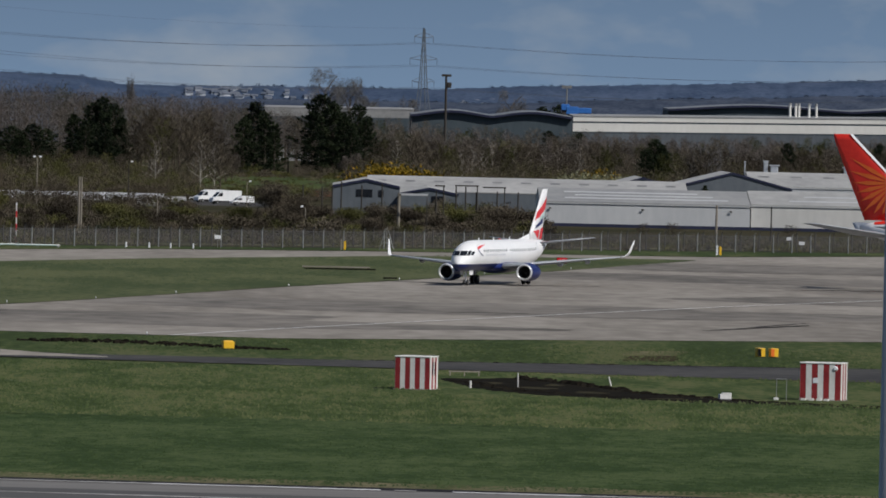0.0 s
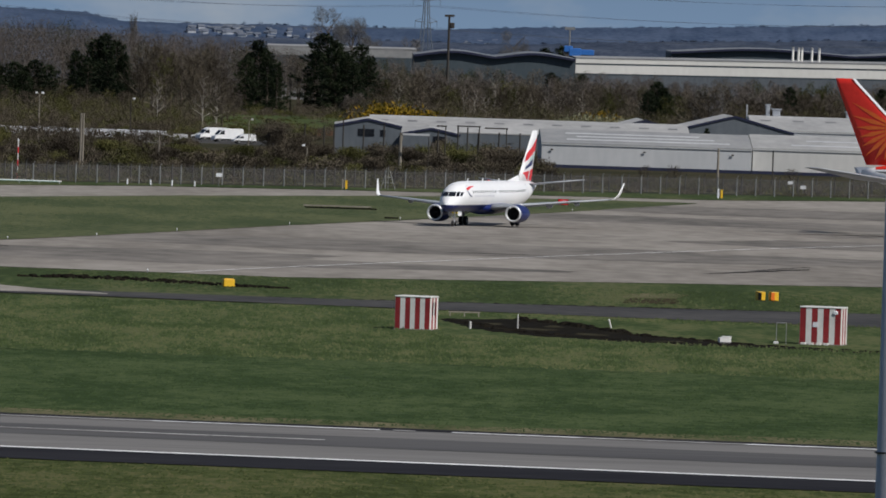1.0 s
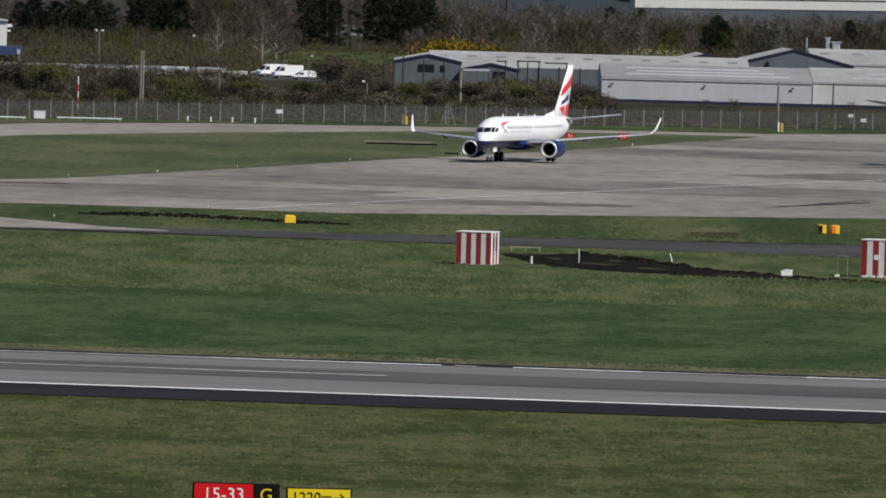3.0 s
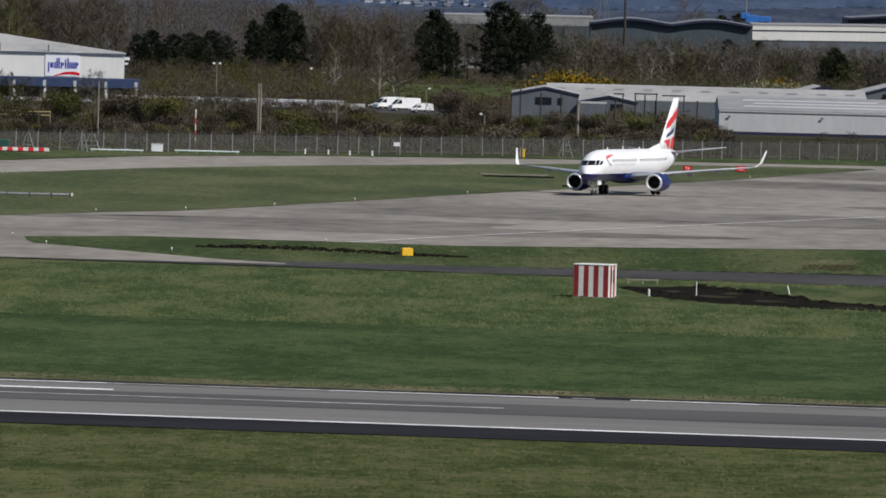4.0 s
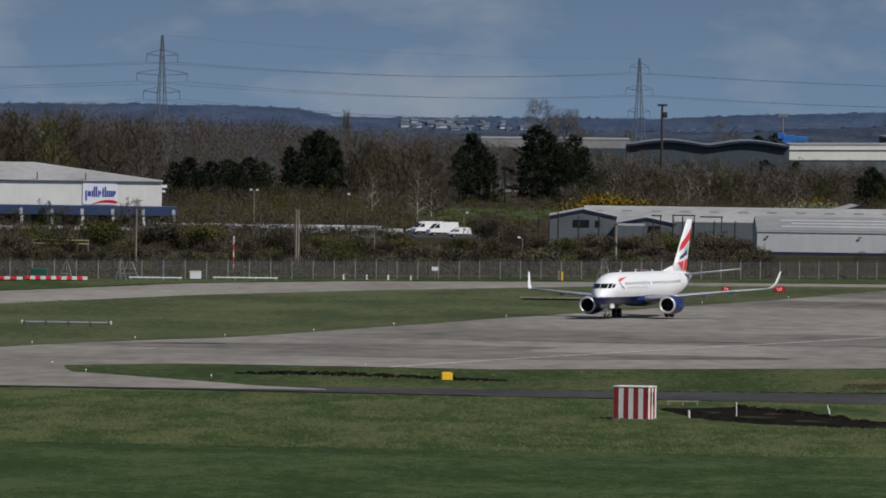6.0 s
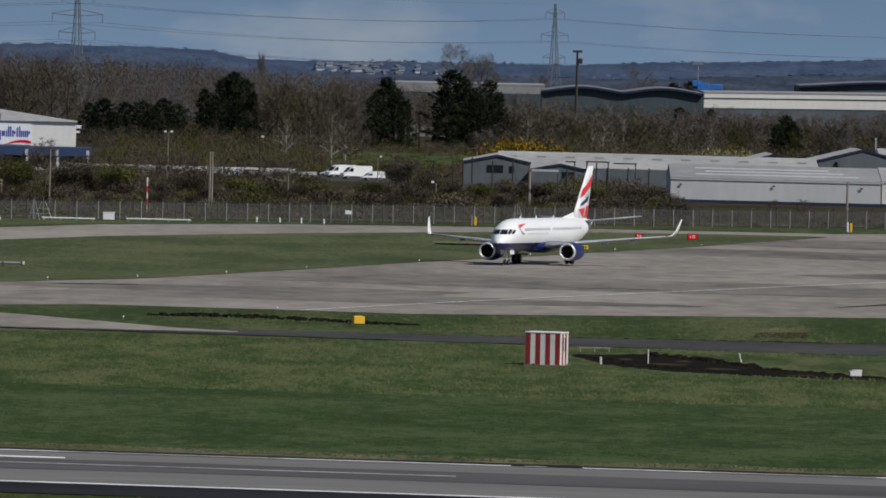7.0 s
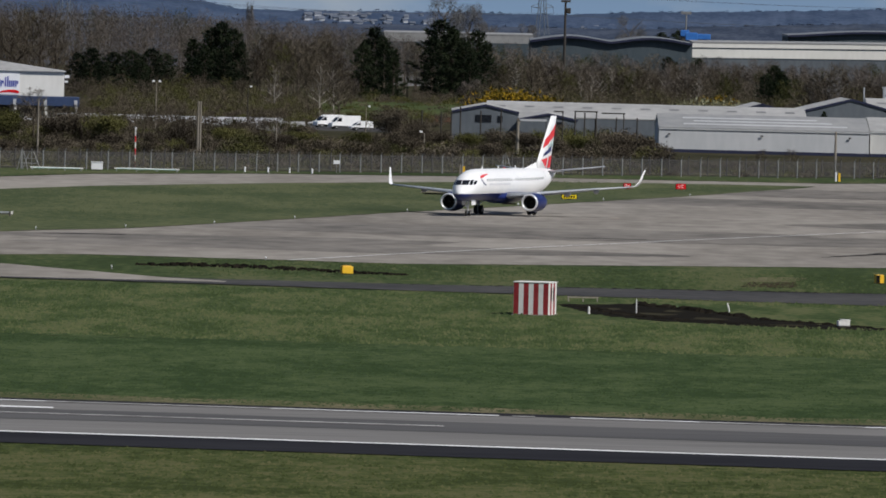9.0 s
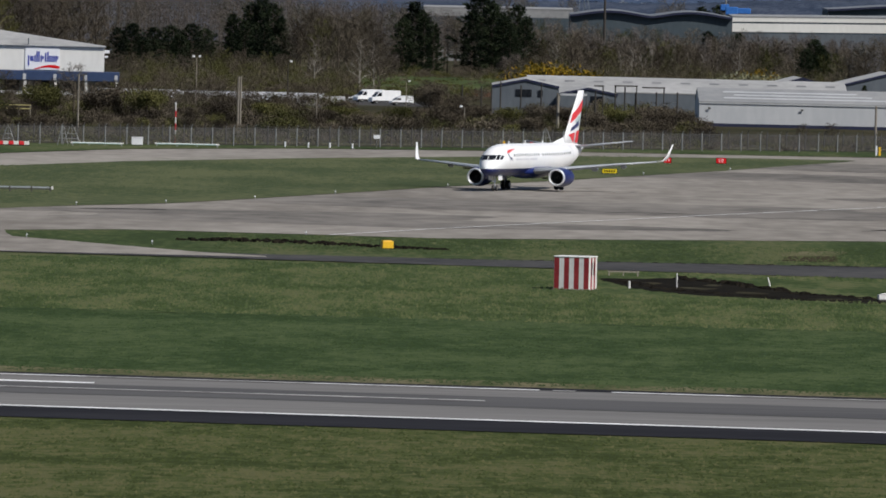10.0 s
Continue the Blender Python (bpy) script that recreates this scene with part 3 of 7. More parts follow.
        # tailplane
        part("tailplane", f(wing([(-13.3, 0.3, 4.45, 3.4, 0.10, 0), (-16.55, 6.05, 5.10, 1.45, 0.09, 0.1)])), WING_GREY, jet, "pale grey tailplane", True)
        # engine
        cy, cz, ex = 4.50, 1.40, -2.0
        ring = lambda x, r: [(x + ex, cy + r * math.cos(a), cz + r * math.sin(a)) for a in np.linspace(0, 2 * math.pi, 28, endpoint=False)]
        eng = part("engine", f(Builder().loft([ring(8.05, 0.93), (ring(7.4, 1.0)), ring(6.2, 1.02), ring(4.8, 0.92), ring(3.9, 0.74), ring(3.88, 0.66), ring(4.4, 0.62)], cap=False)), NAVY, jet, "navy blue engine nacelle", True)
        part("inlet_lip", f(Builder().loft([ring(8.05, 0.93), ring(8.22, 0.88), ring(8.30, 0.80), ring(8.20, 0.73), ring(7.9, 0.70)], cap=False)), CHROME, eng, "polished metal inlet lip", True)
        part("inlet_duct", f(Builder().loft([ring(7.9, 0.70), ring(7.2, 0.69)], cap=False)), BLACK, eng, "dark inlet duct", True)
        for k in range(20):
            a = 2 * math.pi * k / 20
            c, sn = math.cos(a), math.sin(a)
            blade = Builder().add([(7.25 + ex, cy + 0.18 * c - 0.03 * sn, cz + 0.18 * sn + 0.03 * c), (7.15 + ex, cy + 0.18 * c + 0.03 * sn, cz + 0.18 * sn - 0.03 * c),
                                   (7.10 + ex, cy + 0.68 * c + 0.09 * sn, cz + 0.68 * sn - 0.09 * c), (7.28 + ex, cy + 0.68 * c - 0.05 * sn, cz + 0.68 * sn + 0.05 * c)], [(0, 1, 2, 3)])
            part("fan_blade", f(blade), STEEL_DARK, eng)
        part("duct_wall", f(Builder().tube((7.0 + ex, cy, cz), (7.02 + ex, cy, cz), 0.70, 0.70, 24)), BLACK, eng, "dark duct")
        part("spinner", f(Builder().loft([ring(7.25, 0.20), ring(7.5, 0.12), ring(7.65, 0.02)])), STEEL_DARK, eng, "", True)
        part("exhaust_cone", f(Builder().loft([ring(4.4, 0.45), ring(3.7, 0.40), ring(3.0, 0.10)])), STEEL_DARK, eng, "", True)
        py = Builder().loft([[(5.2, cy - 0.10, 2.28), (5.2, cy + 0.10, 2.28), (5.2, cy + 0.08, 2.34), (5.2, cy - 0.08, 2.34)],
                             [(3.6, cy - 0.16, 2.1), (3.6, cy + 0.16, 2.1), (3.6, cy + 0.12, 2.42), (3.6, cy - 0.12, 2.42)],
                             [(0.8, cy - 0.16, 1.95), (0.8, cy + 0.16, 1.95), (0.8, cy + 0.14, 2.45), (0.8, cy - 0.14, 2.45)]])
        part("pylon", f(py), WHITE, eng, "white engine pylon")
    # fin with striped flag-like panels in plain shapes
    fin = lambda s, t: (-10.9 - 6.3 * t - s * ((6.0 + (2.2 - 6.0) * t)), 4.75 + 5.82 * t)
    rings = []
    for t in (0.0, 0.25, 0.5, 0.75, 1.0):
        c = 6.0 - 3.8 * t
        le, z = fin(0, t)
        rings.append([(le + px, pz, z) for px, pz in aerofoil(c, 0.085)])
    part("fin", Builder().loft(rings), WHITE, jet, "white fin with red and navy stripes", True)
    dorsal = Builder().loft([[(-7.2, 0.02, 4.9), (-7.2, -0.02, 4.9), (-7.2, 0, 4.95)], [(-11.6, 0.16, 4.7), (-11.6, -0.16, 4.7), (-11.6, 0, 5.55)]])
    part("dorsal_fin", dorsal, WHITE, jet)
    for side in (-1, 1):
        def stripe(pts, m, lab):
            v = []
            for s, t in pts:
                x, z = fin(s, t)
                c = 6.0 - 3.8 * t
                th = 0.085 * c * (1.48 * math.sqrt(max(s, 0.001)) - 0.63 * s - 1.76 * s * s + 1.42 * s ** 3 - 0.5 * s ** 4)
                v.append((x, side * (th * (1.0 if side > 0 else 0.75) + 0.03), z))
            b = Builder()
            n = len(v) // 2
            b.add(v, [(i, i + 1, 2 * n - 2 - i, 2 * n - 1 - i) for i in range(n - 1)])
            part("tail_stripe", b, m, jet, lab)
        stripe([(0.06, 0.56), (0.35, 0.66), (0.65, 0.76), (0.97, 0.85), (0.97, 0.62), (0.65, 0.54), (0.35, 0.46), (0.06, 0.39)], RED, "red tail stripe")
        stripe([(0.45, 0.46), (0.7, 0.52), (0.97, 0.59), (0.97, 0.44), (0.7, 0.42), (0.45, 0.39)], PALE_BLUE, "pale aqua tail panel")
        stripe([(0.22, 0.30), (0.5, 0.37), (0.80, 0.48), (0.84, 0.34), (0.5, 0.28), (0.22, 0.24)], NAVY, "navy tail stripe")
        stripe([(0.12, 0.18), (0.35, 0.20), (0.60, 0.22), (0.60, 0.02), (0.45, 0.08), (0.30, 0.14)], RED, "red tail stripe")
        stripe([(0.72, 0.24), (0.85, 0.25), (0.97, 0.26), (0.97, 0.03), (0.85, 0.03), (0.72, 0.03)], RED, "red tail stripe")
    # landing gear: struts are still, wheels turn
    wheels = []
    leg = Builder().tube((13.83, 0, 0.35), (13.95, 0, 2.0), 0.075, 0.10).tube((13.83, -0.28, 0.31), (13.83, 0.28, 0.31), 0.05).tube((13.8, 0, 0.9), (12.9, 0, 1.9), 0.045)
    part("nose_gear_leg", leg, WHITE, jet, "white nose gear strut")
    part("gear_door", Builder().box(12.9, 14.3, -0.55, -0.50, 1.15, 1.75).box(12.9, 14.3, 0.50, 0.55, 1.15, 1.75), WHITE, jet)
    part("landing_light", Builder().tube((13.98, -0.12, 1.05), (14.10, -0.12, 1.05), 0.10, 0.12).tube((13.98, 0.12, 1.05), (14.10, 0.12, 1.05), 0.10, 0.12), CHROME, jet)
    for y in (-0.2, 0.2):
        wheels.append((13.83, y, 0.31, 0.31, 0.18))
    for s in (-1, 1):
        leg = Builder().tube((0, s * 2.97, 0.5), (0.05, s * 2.9, 2.1), 0.10, 0.13).tube((0, s * 2.62, 0.5), (0, s * 3.32, 0.5), 0.07).tube((0, s * 2.9, 1.2), (0.0, s * 1.6, 1.8), 0.06)
        part("main_gear_leg", leg, WHITE, jet, "white main gear strut")
        part("gear_door", Builder().box(-0.6, 0.6, s * 3.20 - 0.03, s * 3.20 + 0.03, 1.05, 1.95), NAVY, jet)
        for y in (2.70, 3.24):
            wheels.append((0.0, s * y, 0.51, 0.51, 0.34))
    turning = []
    for x, y, z, r, w in wheels:
        wh = part("wheel", wheel(r, w), TYRE, jet, "black tyre", True)
        part("rim", rim(r, w), STEEL, wh, "bare metal wheel rim")
        turning.append((wh, x, y, z, r))
    # aerials, beacon, probes
    for x, z0, hgt in ((9.0, 4.95, 0.30), (3.0, 4.95, 0.34), (-3.5, 4.95, 0.30)):
        part("aerial", Builder().loft([[(x, -0.02, z0), (x - 0.35, -0.02, z0), (x - 0.35, 0.02, z0), (x, 0.02, z0)], [(x - 0.2, -0.01, z0 + hgt), (x - 0.38, -0.01, z0 + hgt), (x - 0.38, 0.01, z0 + hgt), (x - 0.2, 0.01, z0 + hgt)]]), WHITE, jet)
    part("beacon", Builder().tube((0.5, 0, 4.94), (0.5, 0, 5.10), 0.12, 0.07), RED, jet, "red beacon")
    return jet, turning


JET_FROM, JET_TO = Vector((19.90, 1221.0, 0.085)), Vector((5.22, 1167.0, 0.085))
jet, jet_wheels = taxiing_jet()
jet.scale = (1.02, 1.02, 1.02)


# ---- the parked airliner whose tail shows ----
def parked_airliner():
    m = pose(bx(980, 1240), 1240, 0.09, 0, 0, -19)
    a = tagged(empty("airliner", m), "parked wide-body airliner with red and orange sunburst tail", "airplane")
    # x forward from the fin's foot; the rest of the body reaches out of sight
    rings = []
    for x, w, h, c in ((-2.4, 0.25, 0.3, 7.1), (-0.6, 0.75, 0.85, 6.95), (2.0, 1.35, 1.5, 6.65), (5, 2.0, 2.1, 6.2), (9, 2.75, 2.8, 5.6), (15, 2.95, 3.0, 5.4), (38, 2.95, 3.0, 5.4), (44, 2.7, 2.8, 5.3), (48, 1.8, 1.9, 5.0), (50.5, 0.3, 0.3, 4.7)):
        rings.append([(x, w * math.cos(t), c + h * math.sin(t)) for t in np.linspace(0, 2 * math.pi, 24, endpoint=False)])
    part("fuselage", Builder().loft(rings), WHITE, a, "white fuselage", True)
    part("tail_flash", Builder().loft([[(x, (w + 0.03) * math.cos(t), c + (h + 0.03) * math.sin(t)) for t in np.linspace(0.7, 2.44, 10)] for x, w, h, c in ((-0.6, 0.75, 0.85, 6.95), (2.0, 1.35, 1.5, 6.65), (5, 2.0, 2.1, 6.2))], closed=False), TAIL_RED, a, "red flash under the fin", True)
    fin = [(6.4, 8.0, 8.3), (3.35, 11.0, 6.5), (-0.2, 14.5, 4.4), (-2.95, 17.2, 2.75), (-3.6, 17.9, 2.25)]
    part("fin", Builder().loft([[(le + px, pz, z) for px, pz in aerofoil(c, 0.09)] for le, z, c in fin]), TAIL_RED, a, "red fin", True)
    part("fin_edge", Builder().loft([[(le + 0.10, -0.02, z), (le - 0.22, -0.14, z), (le - 0.22, 0.14, z), (le + 0.10, 0.02, z)] for le, z, c in fin], cap=True), WHITE, a, "white leading edge")
    # sunburst of orange rays on both sides
    hub = Vector((1.7, 0, 12.3))
    for side in (-1, 1):
        for k in range(26):
            an = 2 * math.pi * k / 26
            d, e = Vector((math.cos(an), 0, math.sin(an))), Vector((-math.sin(an), 0, math.cos(an)))
            r0, r1 = 1.0, 1.0
            while r1 < 9:
                q = hub + d * (r1 + 0.1)
                if not (8.6 < q.z < 17.5):
                    break
                t = (q.z - 8.0) / 9.9
                le, ch = 6.4 - 10.0 * t, 8.3 - 6.05 * t
                if not (le - ch + 0.25 < q.x < le - 0.45):
                    break
                r1 += 0.1
            if r1 < 1.3:
                continue
            def lay(r, wd):
                p = hub + d * r + e * wd
                t = (p.z - 8.0) / 9.9
                le, ch = 6.4 - 10.0 * t, 8.3 - 6.05 * t
                s = min(max((le - p.x) / ch, 0.001), 1)
                th = 0.09 * ch * (1.48 * math.sqrt(s) - 0.63 * s - 1.76 * s * s + 1.42 * s ** 3 - 0.5 * s ** 4)
                return (p.x, side * (th * (1 if side > 0 else 0.75) + 0.03), p.z)
            n = max(2, int((r1 - r0) / 0.5))
            r1 = min(r1, 6.2)
            wide = lambda r: max(0.01, min(0.080 * r, 0.25 * (r1 - r) / max(0.3, r1 - 3.1)) if r1 > 3.6 else 0.080 * r)
            rows = [[lay(r0 + (r1 - r0) * i / n, -wide(r0 + (r1 - r0) * i / n)), lay(r0 + (r1 - r0) * i / n, wide(r0 + (r1 - r0) * i / n))] for i in range(n + 1)]
            part("tail_ray", Builder().loft(rows, closed=False, cap=False), TAIL_ORANGE, a, "orange sunburst ray")
    stab = wing([(2.6, 0.6, 6.2, 5.4, 0.10, 0.1), (-4.4, 10.2, 7.55, 1.9, 0.09, 0.12)])
    part("tailplane", stab, WING_GREY, a, "grey tailplane", True)
    part("tailplane", mirror(stab), WING_GREY, a, "grey tailplane", True)
    w = wing([(27, 2.0, 4.4, 11, 0.12, 0.0), (19, 13, 5.6, 6, 0.11, 0.1), (9.5, 29, 7.6, 2.0, 0.1, 0.1)])
    part("wing", w, WING_GREY, a, "grey wing", True)
    part("wing", mirror(w), WING_GREY, a, "grey wing", True)
    for y in (-4.9, 4.9):
        part("main_gear", Builder().tube((19, y, 0.6), (19, y, 4.6), 0.25).tube((19.8, y - 0.6, 0.62), (19.8, y + 0.6, 0.62), 0.62, n=14).tube((18.2, y - 0.6, 0.62), (18.2, y + 0.6, 0.62), 0.62, n=14), STEEL_DARK, a)
    part("nose_gear", Builder().tube((44, 0, 0.5), (44, 0, 3.4), 0.16).tube((44, -0.4, 0.5), (44, 0.4, 0.5), 0.5, n=14), STEEL_DARK, a)
    return a


parked_airliner()


# ---- things on the airfield ----
def striped_hut(x, y, w, d, h, turn, label, dish=False):
    hut = tagged(empty("equipment_hut", pose(x, y, 0.02, 0, 0, turn)), label, "hut", "striped equipment huts")
    part("core", Builder().box(-w / 2 + 0.03, w / 2 - 0.03, -d / 2 + 0.03, d / 2 - 0.03, 0.0, h - 0.02), STRIPE_WHITE, hut)
    n = 7
    for face in range(4):
        k_n = n if face % 2 == 0 else 5
        L = w if face % 2 == 0 else d
        for k in range(k_n):
            a, b = -L / 2 + L * k / k_n, -L / 2 + L * (k + 1) / k_n
            red = (k % 2 == 0) if face % 2 == 0 else (k % 2 == 1)
            bb = Builder()
            off = (d if face % 2 == 0 else w) / 2
            sgn = -1 if face in (0, 3) else 1
            if face % 2 == 0:
                bb.box(a, b - 0.012, sgn * off - 0.025, sgn * off + 0.025, 0.06, h)
            else:
                bb.box(sgn * off - 0.025, sgn * off + 0.025, a, b - 0.012, 0.06, h)
            part("panel", bb, STRIPE_RED if red else STRIPE_WHITE, hut, "weathered red panel" if red else "weathered white panel")
    part("roof", Builder().box(-w / 2 - 0.06, w / 2 + 0.06, -d / 2 - 0.06, d / 2 + 0.06, h, h + 0.10, 0.03), STRIPE_WHITE, hut, "flat pale roof with dirty rim")
    part("base", Builder().box(-w / 2 - 0.1, w / 2 + 0.1, -d / 2 - 0.1, d / 2 + 0.1, -0.02, 0.06), CONCRETE, hut)
    if dish:
        part("dish", Builder().tube((w / 2 - 0.40, -d / 2 - 0.10, h - 0.30), (w / 2 - 0.40, -d / 2 - 0.028, h - 0.30), 0.12, 0.17, 16), SIGN_WHITE, hut, "small round white aerial dish")
        part("notice", Builder().box(-0.55, -0.15, -d / 2 - 0.05, -d / 2 - 0.026, h * 0.48, h * 0.62), SIGN_WHITE, hut, "small white notice")
        for k in range(4):
            part("block", Builder().box(-w / 2 + 0.2 + k * 0.55, -w / 2 + 0.55 + k * 0.55, -d / 2 - 0.75, -d / 2 - 0.35, 0.0, 0.16, 0.02), STRIPE_WHITE, hut)
    else:
        for z0 in (1.05,):
            part("vent", Builder().box(w / 2 + 0.026, w / 2 + 0.05, -0.55, -0.30, z0, z0 + 0.95), SIGN_BLACK, hut, "dark slot on the side")
            part("vent", Builder().box(w / 2 + 0.026, w / 2 + 0.05, 0.10, 0.35, z0, z0 + 0.95), SIGN_BLACK, hut, "dark slot on the side")
    return hut


striped_hut(6.70, 771.5, 2.55, 2.4, 2.32, -14, "red and white striped equipment hut on the grass")
striped_hut(35.75, 766.5, 2.95, 2.4, 2.62, -13, "larger red and white striped hut with a dish", True)


def marker_box(x, y, w, h, split, label):
    """A low yellow marker; split ones show a dark face and an orange face."""
    b = tagged(empty("marker_box", pose(x, y, 0.03, 0, 0, 14)), label, "marker", "yellow airfield markers")
    part("body", Builder().box(-w / 2, w / 2, -0.35, 0.35, 0.06, h, 0.04), YELLOW, b)
    part("foot", Builder().box(-w / 2 + 0.05, w / 2 - 0.05, -0.3, 0.3, 0.0, 0.06), STEEL_DARK, b)
    if split:
        part("panel", Builder().box(-w / 2 + 0.02, -0.02, -0.39, -0.352, 0.10, h - 0.04), split, b, "coloured front panel")
    else:
        part("cap", Builder().box(-w / 2 + 0.1, w / 2 - 0.1, -0.2, 0.2, h, h + 0.06, 0.02), YELLOW, b)
    return b


marker_box(-7.85, 880.5, 0.92, 0.66, None, "bright yellow airfield marker box on the grass")
marker_box(36.35, 893.5, 0.68, 0.78, SIGN_BLACK, "yellow marker with a black panel")
marker_box(37.45, 893.5, 0.68, 0.78, ORANGE, "yellow marker with an orange panel")


def letters(body, size, loc, mat, parent, name="lettering"):
    c = bpy.data.curves.new(name, "FONT")
    c.body, c.size, c.align_x, c.align_y, c.extrude = body, size, "CENTER", "CENTER", 0.006
    ob = new(name, c)
    bpy.context.view_layer.update()
    me = bpy.data.meshes.new_from_object(ob.evaluated_get(bpy.context.evaluated_depsgraph_get()))
    bpy.data.objects.remove(ob)
    me.materials.clear()
    me.materials.append(mat)
    o = new(name, me)
    o.parent = parent
    o.matrix_basis = pose(*loc, 90, 0, 0)
    return o


def guidance_sign(x, y, panels, h, turn, z0, label):
    """Boxed airfield sign on short legs. panels: (width, back, text colour, text)."""
    s = tagged(empty("guidance_sign", pose(x, y, 0.02, 0, 0, turn)), label, "sign", "airfield guidance signs")
    tot = sum(p[0] for p in panels)
    part("case", Builder().box(-tot / 2 - 0.04, tot / 2 + 0.04, -0.12, 0.12, z0 - 0.04, z0 + h + 0.04, 0.02), SIGN_BLACK, s, "black sign case")
    a = -tot / 2
    for w, back, ink, body in panels:
        p = part("panel", Builder().box(a + 0.03, a + w - 0.03, -0.135, -0.121, z0, z0 + h), back, s)
        if body == "bars":
            for k in range(5):
                part("bar", Builder().box(a + w * (0.12 + 0.16 * k), a + w * (0.22 + 0.16 * k), -0.15, -0.136, z0 + h * 0.2, z0 + h * 0.8), ink, p, "plain bar in place of writing")
        elif body:
            letters(body, h * 0.86, (a + w / 2, -0.142, z0 + h * 0.48), ink, p)
        a += w
    for k in range(int(tot / 0.9) + 1):
        lx = -tot / 2 + 0.2 + k * (tot - 0.4) / max(1, int(tot / 0.9))
        part("leg", Builder().box(lx - 0.03, lx + 0.03, -0.05, 0.05, 0.0, z0), STEEL, s)
        if k % 2:
            part("lifting_eye", Builder().tube((lx, 0, z0 + h + 0.04), (lx, 0, z0 + h + 0.14), 0.02), STEEL, s)
    return s


D_SIGN = 409.0
guidance_sign(bx(-251, D_SIGN), D_SIGN, [(2.30, SIGN_RED, SIGN_WHITE, "15-33"), (0.95, SIGN_BLACK, SIGN_YELLOW, "G")], 0.80, 4, 0.38, "red runway sign reading 15-33 beside a black panel")
guidance_sign(bx(-104, D_SIGN + 1), D_SIGN + 1, [(2.45, SIGN_YELLOW, SIGN_BLACK, "1220m\u2192")], 0.66, 4, 0.36, "yellow distance sign with black writing on the grass")
guidance_sign(bx(323, 1372), 1372, [(0.95, SIGN_RED, SIGN_WHITE, "T4")], 0.62, 6, 0.28, "small red airfield sign with white writing")
guidance_sign(bx(418, 1378), 1378, [(1.30, SIGN_RED, SIGN_WHITE, "U2")], 0.66, 6, 0.28, "small red airfield sign with white writing on grass")
guidance_sign(bx(221, 1284), 1284, [(1.80, SIGN_YELLOW, SIGN_BLACK, "bars")], 0.46, 6, 0.20, "small yellow airfield sign beside the taxiway")
def edge_light(m):
    o = tagged(empty("edge_light", m), "small pale taxiway edge light on a stem", "light", "taxiway edge lights")
    part("stem", Builder().tube((0, 0, 0), (0, 0, 0.20), 0.05), STEEL, o)
    part("head", Builder().tube((0, 0, 0.20), (0, 0, 0.31), 0.07, 0.05), SIGN_WHITE, o, "pale light head")
    return o


first = edge_light(pose(-23.0, 1078, 0.08))
for x, y in ((-15.5, 1117), (-4.0, 1174), (8.5, 1231), (19, 1283), (30.5, 1334), (-31, 1047), (-39, 1027), (-47.5, 999), (-53, 975), (-41.8, 915), (-37.8, 889), (-15.2, 922), (-27, 876)):
    copy_thing(first, pose(x, y, 0.085))


# soil heaps of dug trenches, made of many lumps
def soil_bank(pts, w, h, seed, label):
    rnd = random.Random(seed)
    b = Builder()
    for (x0, y0, k0), (x1, y1, k1) in zip(pts, pts[1:]):
        n = int(math.hypot((x1 - x0) * 4, (y1 - y0)) * 2.2) + 2
        for i in range(n):
            t = rnd.random()
            k = k0 + (k1 - k0) * t
            x, y = x0 + (x1 - x0) * t + rnd.gauss(0, 0.3), y0 + (y1 - y0) * t + rnd.uniform(-w, w) * k
            r = rnd.uniform(0.15, 0.5) * (0.6 + 0.6 * k)
            zz = h * k * rnd.uniform(0.4, 1.0)
            n_s = 6
            ring = [(x + r * (1 + rnd.uniform(-0.3, 0.3)) * math.cos(a), y + r * 1.6 * math.sin(a), 0.0) for a in np.linspace(0, 2 * math.pi, n_s, endpoint=False)]
            mid = [(x + 0.6 * (p[0] - x), y + 0.6 * (p[1] - y), zz * rnd.uniform(0.6, 1.0)) for p in ring]
            b.add(ring + mid + [(x, y, zz)], [(j, (j + 1) % n_s, n_s + (j + 1) % n_s, n_s + j) for j in range(n_s)] + [(n_s + j, n_s + (j + 1) % n_s, 2 * n_s) for j in range(n_s)])
    return thing("soil_heap", b, SOIL, label, "soil heap", kind="stuff")


soil_bank([(14.6, 808, 1.5), (16.2, 803, 1.3), (18.2, 797, 1.2), (20.8, 785, 1.0), (23.3, 773, 0.8), (31.9, 757, 0.5), (42, 750, 0.5)], 1.1, 0.24, 3, "dark heap of dug soil along a trench")
soil_bank([(9.2, 799, 0.6), (11.3, 790, 1.3), (13.2, 780, 1.2), (16, 770, 0.9), (20, 763, 0.8), (26, 757, 0.5), (41, 749.5, 0.4)], 3.0, 0.14, 8, "dark line of dug soil beside the grass")
soil_bank([(-25.5, 896, 0.5), (-20, 897, 0.8), (-15.2, 895, 0.8), (-10, 889, 0.7), (-7.0, 885, 0.7), (-3.2, 883, 0.4)], 3.4, 0.42, 5, "low dark soil ridge along a trench")
soil_bank([(-13, 852.5, 0.3), (-3, 851.5, 0.5), (10, 853.5, 0.6), (24, 856.5, 0.6), (36, 859, 0.5), (50, 861, 0.4)], 2.2, 0.16, 15, "thin dark soil ridge along the perimeter road")
